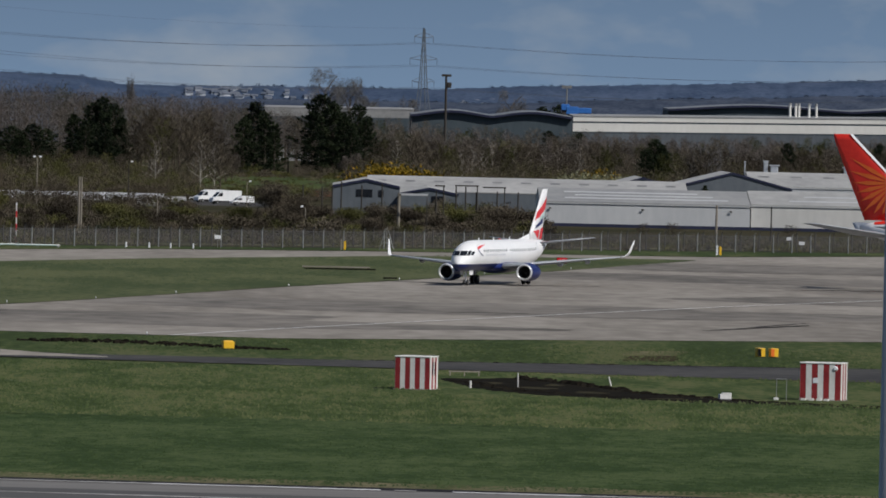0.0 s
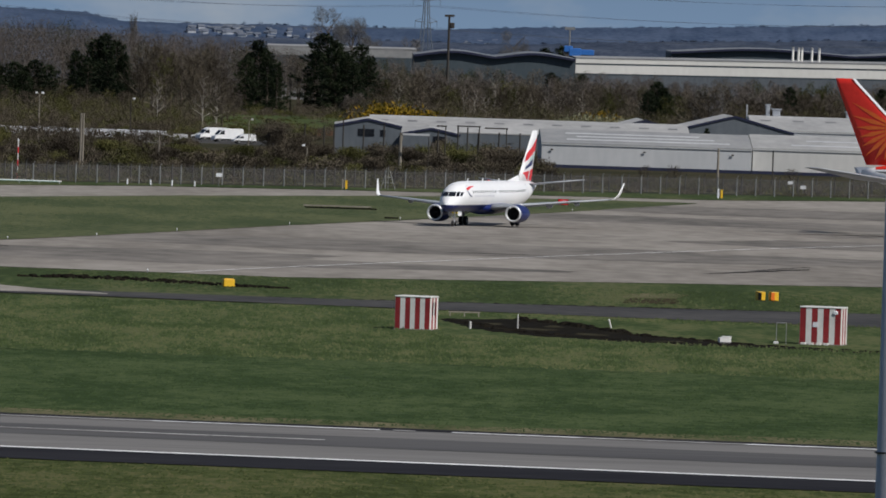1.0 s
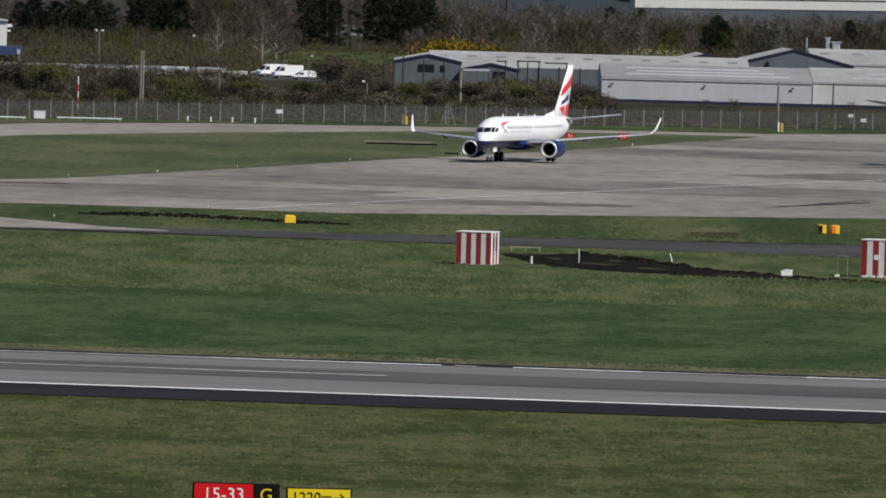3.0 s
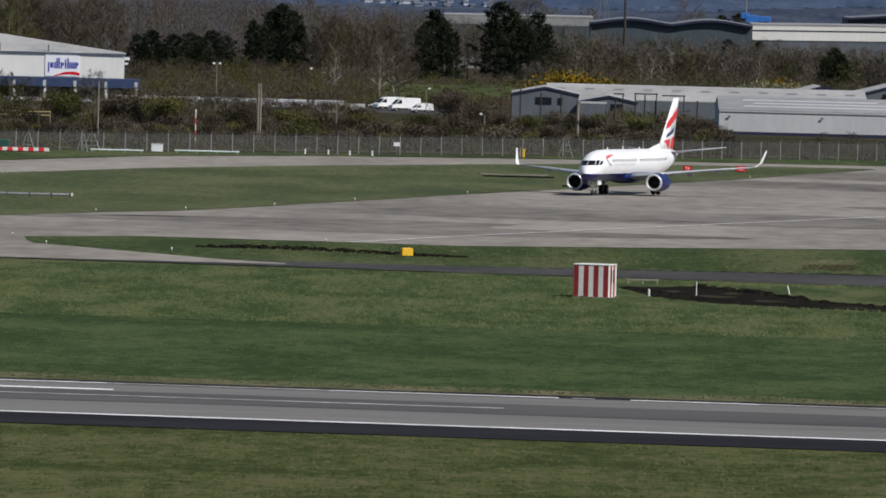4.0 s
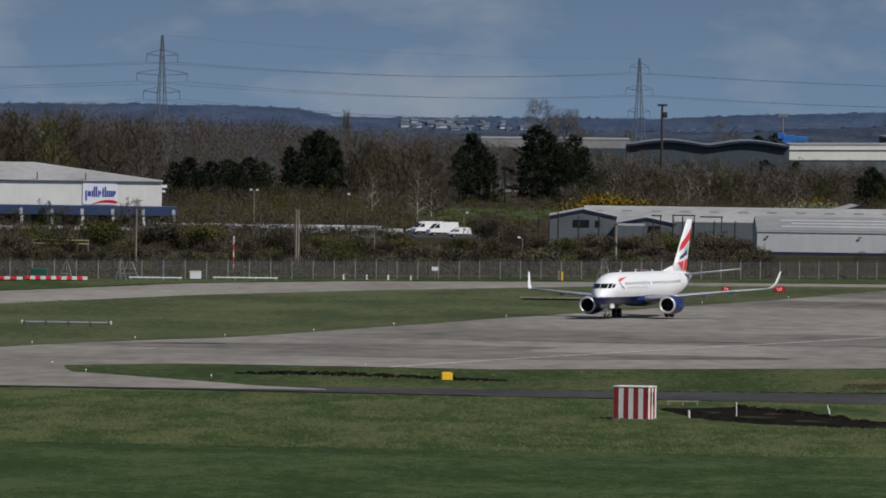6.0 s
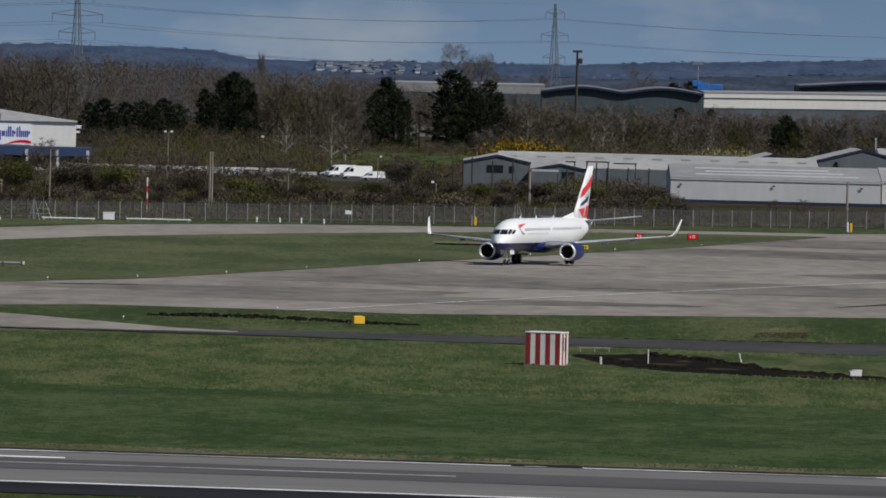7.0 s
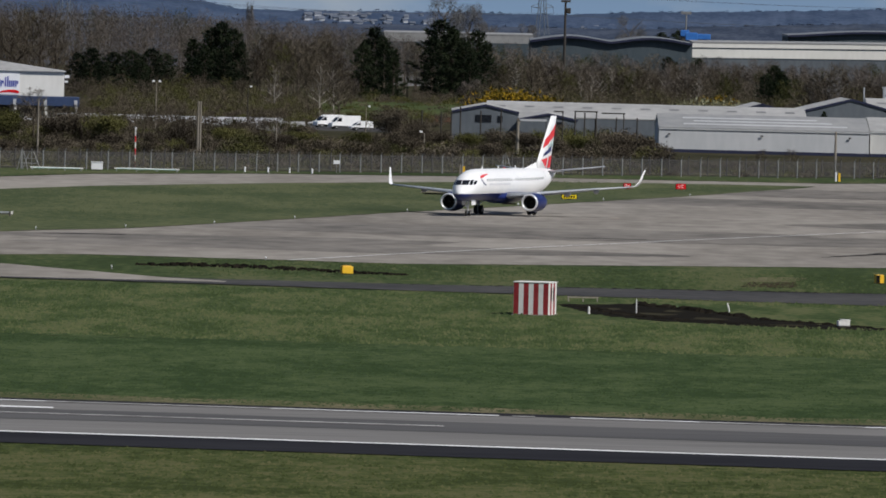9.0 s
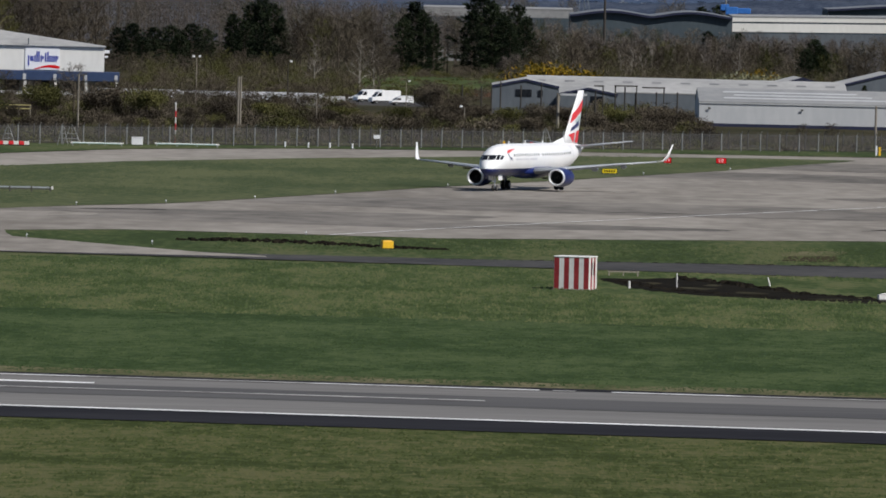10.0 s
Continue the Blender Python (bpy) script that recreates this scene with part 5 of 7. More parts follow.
# ---- buildings ----
def gable_shed(name, x0, x1, y0, y1, eave, ridge, walls, roof, label, turn=0.0, ridge_along="x", trim=None, lights=0, doors=(), z=0.02, streaks=0):
    """A shed with solid walls, overhanging pitched roof and optional roof lights; origin at its front left foot."""
    h = tagged(empty(name, pose(x0, y0, z, 0, 0, turn)), label, "building")
    w, d, t = x1 - x0, y1 - y0, 0.3
    part("wall", Builder().box(0, w, 0, t, 0, eave), walls, h, "front wall")
    part("wall", Builder().box(0, w, d - t, d, 0, eave), walls, h)
    part("wall", Builder().box(0, t, t, d - t, 0, eave), walls, h)
    part("wall", Builder().box(w - t, w, t, d - t, 0, eave), walls, h)
    o, th = 0.08, 0.20
    if ridge_along == "x":
        for s in (0, 1):
            ya, yb = (-o, d / 2) if s == 0 else (d + o, d / 2)
            za = eave - o * (ridge - eave) / (d / 2)
            b = Builder().loft([[(-o, ya, za), (-o, yb, ridge), (-o, yb, ridge + th), (-o, ya, za + th)], [(w + o, ya, za), (w + o, yb, ridge), (w + o, yb, ridge + th), (w + o, ya, za + th)]])
            part("roof", b, roof, h, "pitched sheet roof")
            if s == 0:
                for k in range(lights):
                    u0 = (k + 0.3) * w / lights
                    f0, f1 = 0.60, 0.70
                    part("rooflight", Builder().add([(u0, d / 2 * f, za + (ridge - za) * (d / 2 * f + o) / (d / 2 + o) + th + 0.03) for f in (f0, f1)] + [(u0 + w / lights * 0.34, d / 2 * f, za + (ridge - za) * (d / 2 * f + o) / (d / 2 + o) + th + 0.03) for f in (f1, f0)], [(0, 3, 2, 1)]), ROOF_LIGHT, h, "darker rooflight sheet")
        for k in range(streaks):
            f0 = 0.22 + 0.66 * k / streaks
            u0, u1 = w * (0.12 + 0.05 * (k % 2)), w * (0.90 - 0.07 * (k % 3))
            za = eave - o * (ridge - eave) / (d / 2)
            at = lambda f: za + (ridge - za) * (d / 2 * f + o) / (d / 2 + o) + th + 0.03
            part("rooflight", Builder().add([(u0, d / 2 * f0, at(f0)), (u1, d / 2 * f0, at(f0)), (u1, d / 2 * (f0 + 0.09), at(f0 + 0.09)), (u0, d / 2 * (f0 + 0.09), at(f0 + 0.09))], [(0, 1, 2, 3)]), ROOF_STREAK, h, "long paler rooflight strip")
        for xx in (0, w - t):
            part("gable", Builder().loft([[(xx, 0, eave), (xx, d, eave), (xx, d / 2, ridge)], [(xx + t, 0, eave), (xx + t, d, eave), (xx + t, d / 2, ridge)]]), walls, h)
    else:
        for s in (0, 1):
            xa, xb = (-o, w / 2) if s == 0 else (w + o, w / 2)
            za = eave - o * (ridge - eave) / (w / 2)
            b = Builder().loft([[(xa, -o, za), (xb, -o, ridge), (xb, -o, ridge + th), (xa, -o, za + th)], [(xa, d + o, za), (xb, d + o, ridge), (xb, d + o, ridge + th), (xa, d + o, za + th)]])
            part("roof", b, roof, h, "pitched sheet roof")
            if trim:
                part("barge_board", Builder().loft([[(xa, -o - 0.12, za - 0.1), (xb, -o - 0.12, ridge - 0.1), (xb, -o - 0.12, ridge + th + 0.1), (xa, -o - 0.12, za + th + 0.1)], [(xa, -o - 0.02, za - 0.1), (xb, -o - 0.02, ridge - 0.1), (xb, -o - 0.02, ridge + th + 0.1), (xa, -o - 0.02, za + th + 0.1)]]), trim, h, "dark blue barge board")
        for yy in (0, d - t):
            part("gable", Builder().loft([[(0, yy, eave), (w, yy, eave), (w / 2, yy, ridge)], [(0, yy + t, eave), (w, yy + t, eave), (w / 2, yy + t, ridge)]]), walls, h)
    if trim and ridge_along == "x":
        part("plinth", Builder().box(-0.05, w + 0.05, -0.08, -0.01, 0.0, 0.55), trim, h, "dark blue plinth")
        part("gutter", Builder().box(-o, w + o, -o - 0.10, -o - 0.02, eave - 0.16, eave - 0.02), CLAD_WHITE, h)
    for dx, dw, dh, dz, m in doors:
        part("door", Builder().box(dx, dx + dw, -0.10, -0.01, dz, dz + dh), m, h, "dark door or window panel")
    return h


# long white industrial units behind the fence, in two lengths
gable_shed("industrial_unit", bx(377, 1812), bx(749, 1812), 1812, 1850, hz(176, 1812), hz(152, 1831), CLAD_WHITE, ROOF_GREY, "long white metal-clad industrial unit with grey roof", trim=TRIM_BLUE, streaks=3)
gable_shed("industrial_unit", bx(751, 1814), bx(1330, 1814), 1814, 1850, hz(174, 1814), hz(150, 1832), CLAD_PALE, ROOF_PALE, "long cream metal-clad industrial unit with pale roof", trim=TRIM_BLUE, streaks=2)
for b in (396, 560, 716):
    o = tagged(empty("wall_floodlight", pose(bx(b, 1812), 1811.95, hz(186, 1812))), "small floodlight bracket on the white wall", "light", "wall floodlights")
    part("bracket", Builder().box(-0.03, 0.03, -0.18, 0, -0.03, 0.03), STEEL_DARK, o)
    part("head", Builder().box(-0.32, 0.12, -0.30, -0.14, -0.14, 0.12, 0.03), STEEL_DARK, o)
# grey-blue workshops with gables towards the airfield
gable_shed("workshop", bx(10, 1930), bx(128, 1930), 1930, 1990, hz(157, 1930), hz(145, 1930), CLAD_GREY, ROOF_PALE, "grey-blue workshop with dark barge boards", trim=TRIM_BLUE, ridge_along="y", doors=((4.2, 2.9, 1.3, 3.2, GLASS_DARK), (8.2, 0.9, 1.2, 3.2, GLASS_DARK)))
gable_shed("workshop", bx(130, 1925), bx(232, 1925), 1925, 1990, hz(168, 1925), hz(158, 1925), CLAD_GREY, ROOF_PALE, "lower grey workshop with dark barge boards", trim=TRIM_BLUE, ridge_along="y", doors=((5.5, 2.2, 1.2, 2.4, GLASS_DARK),))
gable_shed("warehouse", bx(72, 1985), bx(640, 1985), 1985, 2035, hz(163, 1985), hz(137, 2010), CLAD_GREY, ROOF_PALE, "long pale-roofed warehouse behind the workshops", lights=11)
gable_shed("workshop", bx(505, 2050), bx(612, 2050), 2050, 2110, hz(146, 2050), hz(131, 2050), CLAD_SLATE, ROOF_PALE, "low slate workshop with a pale roof", trim=TRIM_BLUE, ridge_along="y")
gable_shed("workshop", bx(612, 2040), bx(822, 2040), 2040, 2100, hz(146, 2040), hz(119, 2040), CLAD_GREY, ROOF_PALE, "grey gabled workshop with dark barge boards", trim=TRIM_BLUE, ridge_along="y")
gable_shed("warehouse", bx(750, 2060), bx(1100, 2060), 2060, 2110, hz(141, 2060), hz(116, 2085), CLAD_WHITE, ROOF_PALE, "pale-roofed warehouse with a dark eave", trim=TRIM_BLUE, lights=6)
for b, w, h in ((775, 0.8, 2.4), (790, 1.5, 1.6), (738, 0.25, 2.2), (920, 1.4, 1.5)):
    o = tagged(empty("roof_vent", pose(bx(b, 2085), 2085, hz(118, 2085))), "pale metal vent on a warehouse roof", "vent", "roof vents")
    part("duct", Builder().box(-w / 2, w / 2, -w / 2, w / 2, -0.6, h, min(0.15, w * 0.2)), WING_GREY, o)
    part("cowl", Builder().box(-w * 0.7, w * 0.7, -w * 0.6, w * 0.6, h, h + 0.25, 0.05), WING_GREY, o)


def depot():
    """Large white depot with a blue loading canopy and a plain sign."""
    d = 2120.0
    x1, x0 = bx(-677, d), bx(-1400, d)
    e, r = hz(104, d), hz(72, d + 25)
    h = tagged(empty("depot", pose(x0, d - 3.0, 0.02, 0, 0, 2.2)), "large white distribution depot with a blue loading canopy", "building")
    w = x1 - x0
    part("wall", Builder().box(0, w, 0, 0.4, 0, e), CLAD_CREAM, h, "white clad front wall")
    part("wall", Builder().box(w - 0.4, w, 0.4, 50, 0, e), CLAD_CREAM, h)
    part("wall", Builder().box(0, w, 49.6, 50, 0, e), CLAD_CREAM, h)
    part("wall", Builder().box(0, 0.4, 0.4, 49.6, 0, e), CLAD_CREAM, h)
    hip = w - bx(-677 + 905, d)
    part("roof", Builder().add([(-0.3, -0.3, e), (w + 0.3, -0.3, e), (hip, 25, r), (-0.3, 25, r), (w + 0.3, 50.3, e), (-0.3, 50.3, e)], [(0, 1, 2, 3), (1, 4, 2), (4, 5, 3, 2)]), ROOF_PALE, h, "pale hipped sheet roof")
    part("gutter", Builder().box(-0.3, w + 0.3, -0.40, -0.31, e - 0.12, e + 0.03), CLAD_GREY, h)
    for b in (-1050, -985, -898, -812):
        xx = bx(b, d) - x0
        part("roof_rib", Builder().box(xx - 0.12, xx + 0.12, 0.5, 1.2, e + 0.2, e + 1.5), CLAD_GREY, h)
    c0, c1 = hz(165, d - 8), hz(148, d - 8)
    can = part("canopy", Builder().box(0, w + 3.0, -9, -0.5, c0, c1, 0.1), CANOPY_BLUE, h, "dark blue canopy fascia")
    for k in range(11):
        xx = w + 2.5 - k * 6.0
        if xx < 0:
            break
        part("canopy_post", Builder().box(xx - 0.25, xx + 0.25, -8.8, -8.3, 0, c0), CLAD_CREAM, h, "white canopy post")
        part("canopy_panel", Builder().box(xx - 0.45, xx + 0.15, -9.06, -9.01, c0 + 0.1, c1 - 0.6), CLAD_WHITE, can, "pale panel on the fascia")
        part("dock_door", Builder().box(xx - 4.2, xx - 1.2, -0.08, -0.01, 0.2, 3.4), STEEL_DARK, h, "dark dock door")
    s0, s1 = bx(-817, d) - x0, bx(-756, d) - x0
    sign = part("sign", Builder().box(s0, s1, -0.14, -0.02, hz(146, d), hz(103.5, d)), SIGN_WHITE, h, "white sign with blue bars and a red arc")
    q = (s1 - s0) / 60.0
    zt = hz(104, d)
    # plain blue bars in place of lettering
    for a, lo, hi in ((6, 17, 35), (10, 18, 27), (13, 18, 27), (17, 17, 28), (20.5, 10, 28), (24, 10, 28), (28, 17, 28), (31, 18, 23), (35.5, 12, 28), (39.5, 10, 28), (43, 17, 28), (46.5, 17, 28), (50, 17, 28), (53.5, 17, 28), (56.5, 18, 23)):
        part("bar", Builder().box(s0 + a * q - 0.13, s0 + a * q + 0.13, -0.20, -0.145, zt - hi * 0.112, zt - lo * 0.112), SIGN_BLUE, sign, "blue bar")
    arc = [[(s0 + (14 + 46 * t) * q, -0.2, zt - (42 - 6.5 * math.sin(t * 2.4)) * 0.112 - wd), (s0 + (14 + 46 * t) * q, -0.2, zt - (42 - 6.5 * math.sin(t * 2.4)) * 0.112 + wd)] for t, wd in ((0, 0.02), (0.2, 0.12), (0.4, 0.2), (0.6, 0.25), (0.8, 0.3), (1, 0.22))]
    part("arc", Builder().loft(arc, closed=False, cap=False), SIGN_RED, sign, "red arc")
    part("floodlight", Builder().box(w + 0.05, w + 1.0, 0.2, 0.6, e - 1.2, e - 0.6, 0.05), SIGN_WHITE, h)
    part("floodlight", Builder().box(w + 0.05, w + 0.7, 0.2, 0.6, e - 2.1, e - 1.7, 0.05), SIGN_WHITE, h)


depot()
# low pale roofs among the shrubs
for b0, b1, d, e0, e1, lab, m in ((-690, -290, 2040, 191, 178, "long low shed with a white sheet roof", CLAD_WHITE), (-1180, -690, 2080, 196, 186, "long low shed with a pale roof", ROOF_PALE)):
    gable_shed("low_shed", bx(b0, d), bx(b1, d), d, d + 16, hz(e0, d), hz(e1, d + 8), CLAD_GREY, m, lab)
gable_shed("low_shed", bx(-335, 1925), bx(-252, 1925), 1925, 1945, hz(198, 1925), hz(183, 1935), CLAD_GREY, ROOF_PALE, "low pale shed with a sloping roof among shrubs")


def van(b, d, L, h, nose, turn, label, rear=True):
    o = tagged(empty("van", pose(bx(b, d), d, 0.05, 0, 0, turn)), label, "van", "parked white vans")
    prof = [(0, 0.45), (0, h - 0.15), (0.15, h), (L - nose - 0.7, h), (L - nose, h - 0.35), (L - nose * 0.45, h * 0.52), (L - 0.1, h * 0.44), (L, 0.75), (L, 0.4)]
    part("body", Builder().loft([[(x, -1.0, z) for x, z in prof], [(x, 1.0, z) for x, z in prof]]), WHITE, o, "white van body")
    for s in (-1.012, 1.012):
        win = [(L - nose * 0.9 - 0.65, h - 0.42), (L - nose - 0.05, h - 0.45), (L - nose * 0.55, h * 0.56), (L - nose * 0.9 - 0.65, h * 0.56)]
        part("side_window", Builder().add([(x, s, z) for x, z in win], [(0, 1, 2, 3) if s > 0 else (3, 2, 1, 0)]), GLASS_DARK, o, "dark side window")
        part("sill", Builder().box(0.1, L - 0.1, min(s, s * 1.01), max(s, s * 1.01), 0.40, 0.62), SIGN_BLACK, o)
    part("windscreen", Builder().add([(L - nose + 0.02, -0.85, h - 0.34), (L - nose + 0.02, 0.85, h - 0.34), (L - nose * 0.45 + 0.04, 0.9, h * 0.53), (L - nose * 0.45 + 0.04, -0.9, h * 0.53)], [(3, 2, 1, 0)]), GLASS_DARK, o, "dark windscreen")
    for x in (L * 0.2, L - 0.95):
        for s in (-0.95, 0.95):
            w = part("wheel", Builder().tube((x, s - 0.12, 0.36), (x, s + 0.12, 0.36), 0.36, n=14), TYRE, o)
            part("hub", Builder().tube((x, s - 0.135, 0.36), (x, s + 0.135, 0.36), 0.18, n=10), STEEL, w)
    return o


van(-155, 2055, 5.9, 2.6, 1.5, 203, "tall white panel van parked in the yard")
van(-184, 2078, 5.9, 2.5, 1.5, 208, "white panel van parked in the yard")
van(-131, 2032, 4.3, 1.85, 1.3, 196, "small white van parked in the yard")
van(-205, 2095, 4.3, 1.6, 1.4, 182, "low pale car parked in the yard")
sheet("road_yard", [(-24, 2020), (-8, 2015), (-8, 2110), (-30, 2110)], 0.045, ASPHALT, "dark asphalt yard with parked vans", wobble=0.4)

def skip_bin(b, d, w, h, label):
    o = tagged(empty("skip", pose(bx(b, d), d, 0.05, 0, 0, 6)), label, "skip", "rusty skips")
    part("body", Builder().loft([[(-w / 2 + k, -0.9, z), (w / 2 - k, -0.9, z), (w / 2 - k, 0.9, z), (-w / 2 + k, 0.9, z)] for k, z in ((0.35, 0.12), (0.0, h))]), RUST, o)
    part("rim", Builder().box(-w / 2 - 0.05, w / 2 + 0.05, -0.95, -0.88, h - 0.12, h).box(-w / 2 - 0.05, w / 2 + 0.05, 0.88, 0.95, h - 0.12, h), STEEL_DARK, o)
    for x in (-w / 4, w / 4):
        part("rib", Builder().box(x - 0.06, x + 0.06, -1.0, -0.93, 0.2, h - 0.1), RUST, o)
    part("foot", Builder().box(-w / 2 + 0.4, w / 2 - 0.4, -0.6, 0.6, 0.0, 0.12), STEEL_DARK, o)


RUST = material("rusty_steel", (0.10, 0.040, 0.022), (0.22, 0.095, 0.055), 0.85, scale=0.8, fine=6)
skip_bin(-26, 2240, 3.0, 1.5, "rust-brown steel skip at the edge of the yard")
skip_bin(2, 2246, 2.6, 1.3, "smaller rust-brown steel skip beside the field")

# far warehouses
def long_hall(b0, b1, d, top0, top1, base, wave, walls, roof, label, bands=(), depth=60):
    """Large hall with an arched or level roofline, seen over the woods."""
    x0, x1 = bx(b0, d), bx(b1, d)
    h = tagged(empty("warehouse", pose(x0, d, 0)), label, "building")
    w, n, lip = x1 - x0, 24, (1.2 if wave else 0.1)
    top = lambda t: hz(top0 + (top1 - top0) * t, d) + wave * abs(math.sin(math.pi * t * 2)) ** 1.3
    fr = [(w * i / n, top(i / n)) for i in range(n + 1)]
    b = Builder()
    b.add([(x, 0, 0) for x, z in fr] + [(x, 0, z) for x, z in fr], [(i, i + 1, n + 2 + i, n + 1 + i) for i in range(n)])
    b.add([(0, 0, 0), (0, depth, 0), (0, depth, fr[0][1]), (0, 0, fr[0][1])], [(3, 2, 1, 0)])
    b.add([(w, 0, 0), (w, depth, 0), (w, depth, fr[-1][1]), (w, 0, fr[-1][1])], [(0, 1, 2, 3)])
    part("wall", b, walls, h, "clad front wall")
    part("roof", Builder().loft([[(x, -lip, z - 0.05), (x, depth, z + 0.3), (x, depth, z + 0.8), (x, -lip, z + 0.35)] for x, z in fr]), roof, h, "low curved sheet roof")
    part("fascia", Builder().loft([[(x, -lip - 0.15, z - lip * 0.3), (x, -lip - 0.02, z - lip * 0.3), (x, -lip - 0.02, z + 0.32), (x, -lip - 0.15, z + 0.32)] for x, z in fr]), TRIM_BLUE if wave else ROOF_GREY, h, "roof edge")
    for e0, e1, m in bands:
        q0, q1 = e0 * d / R, e1 * d / R
        za, zb = fr[0][1], fr[-1][1]
        part("cladding_band", Builder().loft([[(x, -0.16, z - q1), (x, -0.02, z - q1), (x, -0.02, z - q0), (x, -0.16, z - q0)] for x, z in ((0, za), (w, zb))]), m, h, "horizontal cladding band")
    return h


long_hall(145, 432, 3300, 28, 27, 60, 1.45, CLAD_SLATE, ROOF_SLATE, "slate-grey warehouse with a wavy roofline")
long_hall(432, 1250, 3310, 24, 14, 60, 0.0, CLAD_SLATE, ROOF_GREY, "long warehouse with white and dark cladding bands", bands=((0.3, 8, CLAD_CREAM), (11, 26, CLAD_CREAM), (29, 60, CLAD_GREY)))
long_hall(600, 1250, 3700, 8, 4, 60, 1.7, CLAD_SLATE, ROOF_SLATE, "far green-grey warehouse with a wavy roofline")
long_hall(-115, 150, 3500, 20, 19, 60, 0.0, ROOF_GREY, ROOF_GREY, "far pale flat-roofed warehouse", bands=((1, 14, ROOF_GREY), (14.5, 70, CLAD_SLATE)))
ch = None
for b in (822, 832, 838, 856, 869):
    m = pose(bx(b, 3305), 3330, hz(24, 3330))
    if ch is None:
        ch = tagged(empty("roof_flue", m), "pale metal flue on the warehouse roof", "flue", "roof flues")
        part("pipe", Builder().tube((0, 0, -2.0), (0, 0, 5.0), 0.38, 0.38, 10), CLAD_CREAM, ch)
        part("cap", Builder().tube((0, 0, 5.0), (0, 0, 5.7), 0.52, 0.40, 10), STEEL, ch)
    else:
        copy_thing(ch, m)
for b, d, w, z0, z1 in ((430, 3780, 4.2, 6, 16), (446, 3790, 7, 8, 14), (418, 3790, 3, 2, 9)):
    o = tagged(empty("blue_plant", pose(bx(b, d), d, 0)), "bright blue industrial plant above the roofs", "plant")
    part("casing", Builder().box(-w / 2, w / 2, -2, 2, hz(z1 + 4, d), hz(z0, d), 0.2), material("bright_blue_paint", (0.02, 0.12, 0.42), (0.04, 0.18, 0.52), 0.5, scale=0.4), o)
    part("support", Builder().box(-w * 0.35, w * 0.35, -1.5, 1.5, 0, hz(z1 + 4, d)), STEEL_DARK, o)
mast = tagged(empty("lighting_mast", pose(bx(206, 3000), 3000, 0)), "tall dark mast with a lantern head", "mast")
part("pole", Builder().tube((0, 0, 0), (0, 0, hz(-44, 3000)), 0.42, 0.30, 8), DARK_POLE, mast)
part("head", Builder().box(-1.3, 1.4, -0.5, 0.5, hz(-42, 3000), hz(-46, 3000)), DARK_POLE, mast)
part("lantern", Builder().box(0.3, 1.5, -0.5, 0.5, hz(-22, 3000), hz(-32, 3000), 0.2), DARK_POLE, mast)
mast = tagged(empty("lighting_mast", pose(bx(420, 3900), 3900, 0)), "far pale mast with a floodlight head", "mast")
part("pole", Builder().tube((0, 0, 0), (0, 0, hz(-30, 3900)), 0.35, 0.25, 8), STEEL, mast)
part("head", Builder().box(-1.8, 1.8, -0.4, 0.4, hz(-26, 3900), hz(-31, 3900)), STEEL, mast)


# ---- pylons and cables ----
def pylon(b, d, H, arms, label):
    o = tagged(empty("pylon", pose(bx(b, d), d, 0, 0, 0, 24)), label, "pylon", "high-voltage pylons")
    wd = lambda z: 0.20 + 2.0 * (1 - z / H) + 5.0 * max(0.0, 0.6 - z / H) ** 1.5
    zs = [H * (1 - (1 - k / 11) ** 1.25) for k in range(12)]
    for sx, sy in ((-1, -1), (1, -1), (1, 1), (-1, 1)):
        q = 0.11
        part("leg", Builder().loft([[(sx * wd(a) - q, sy * wd(a) - q, a), (sx * wd(a) + q, sy * wd(a) - q, a), (sx * wd(a) + q, sy * wd(a) + q, a), (sx * wd(a) - q, sy * wd(a) + q, a)] for a in zs]), PYLON, o)
    br = Builder()
    for a, c in zip(zs, zs[1:]):
        for (s1, t1), (s2, t2) in (((-1, -1), (1, -1)), ((1, -1), (1, 1)), ((1, 1), (-1, 1)), ((-1, 1), (-1, -1))):
            br.tube((s1 * wd(a), t1 * wd(a), a), (s2 * wd(c), t2 * wd(c), c), 0.045, n=3, cap=False)
            br.tube((s2 * wd(a), t2 * wd(a), a), (s1 * wd(c), t1 * wd(c), c), 0.045, n=3, cap=False)
    part("bracing", br, PYLON, o)
    for z, L in arms:
        for s in (-1, 1):
            am = Builder()
            for t in (-1, 1):
                am.tube((s * wd(z), t * wd(z), z), (s * L, 0, z + 0.5), 0.10, n=4)
            am.tube((s * wd(z), 0, z + 1.8), (s * L, 0, z + 0.6), 0.09, n=4)
            part("crossarm", am, PYLON, o)
            part("insulator", Builder().tube((s * L, 0, z + 0.5), (s * L, 0, z - 1.8), 0.09, n=4), PYLON, o)
    return o


P1, P2 = (165, 3760), (-680, 3080)
H1, H2 = hz(-127, 3760), hz(-156, 3080)
pylon(*P1, H1, ((H1 * 0.925, 3.6), (H1 * 0.755, 5.2), (H1 * 0.585, 4.2)), "distant steel lattice pylon carrying cables")
pylon(*P2, H2, ((H2 * 0.87, 4.8), (H2 * 0.75, 7.8), (H2 * 0.64, 5.6)), "steel lattice pylon carrying cables above the trees")


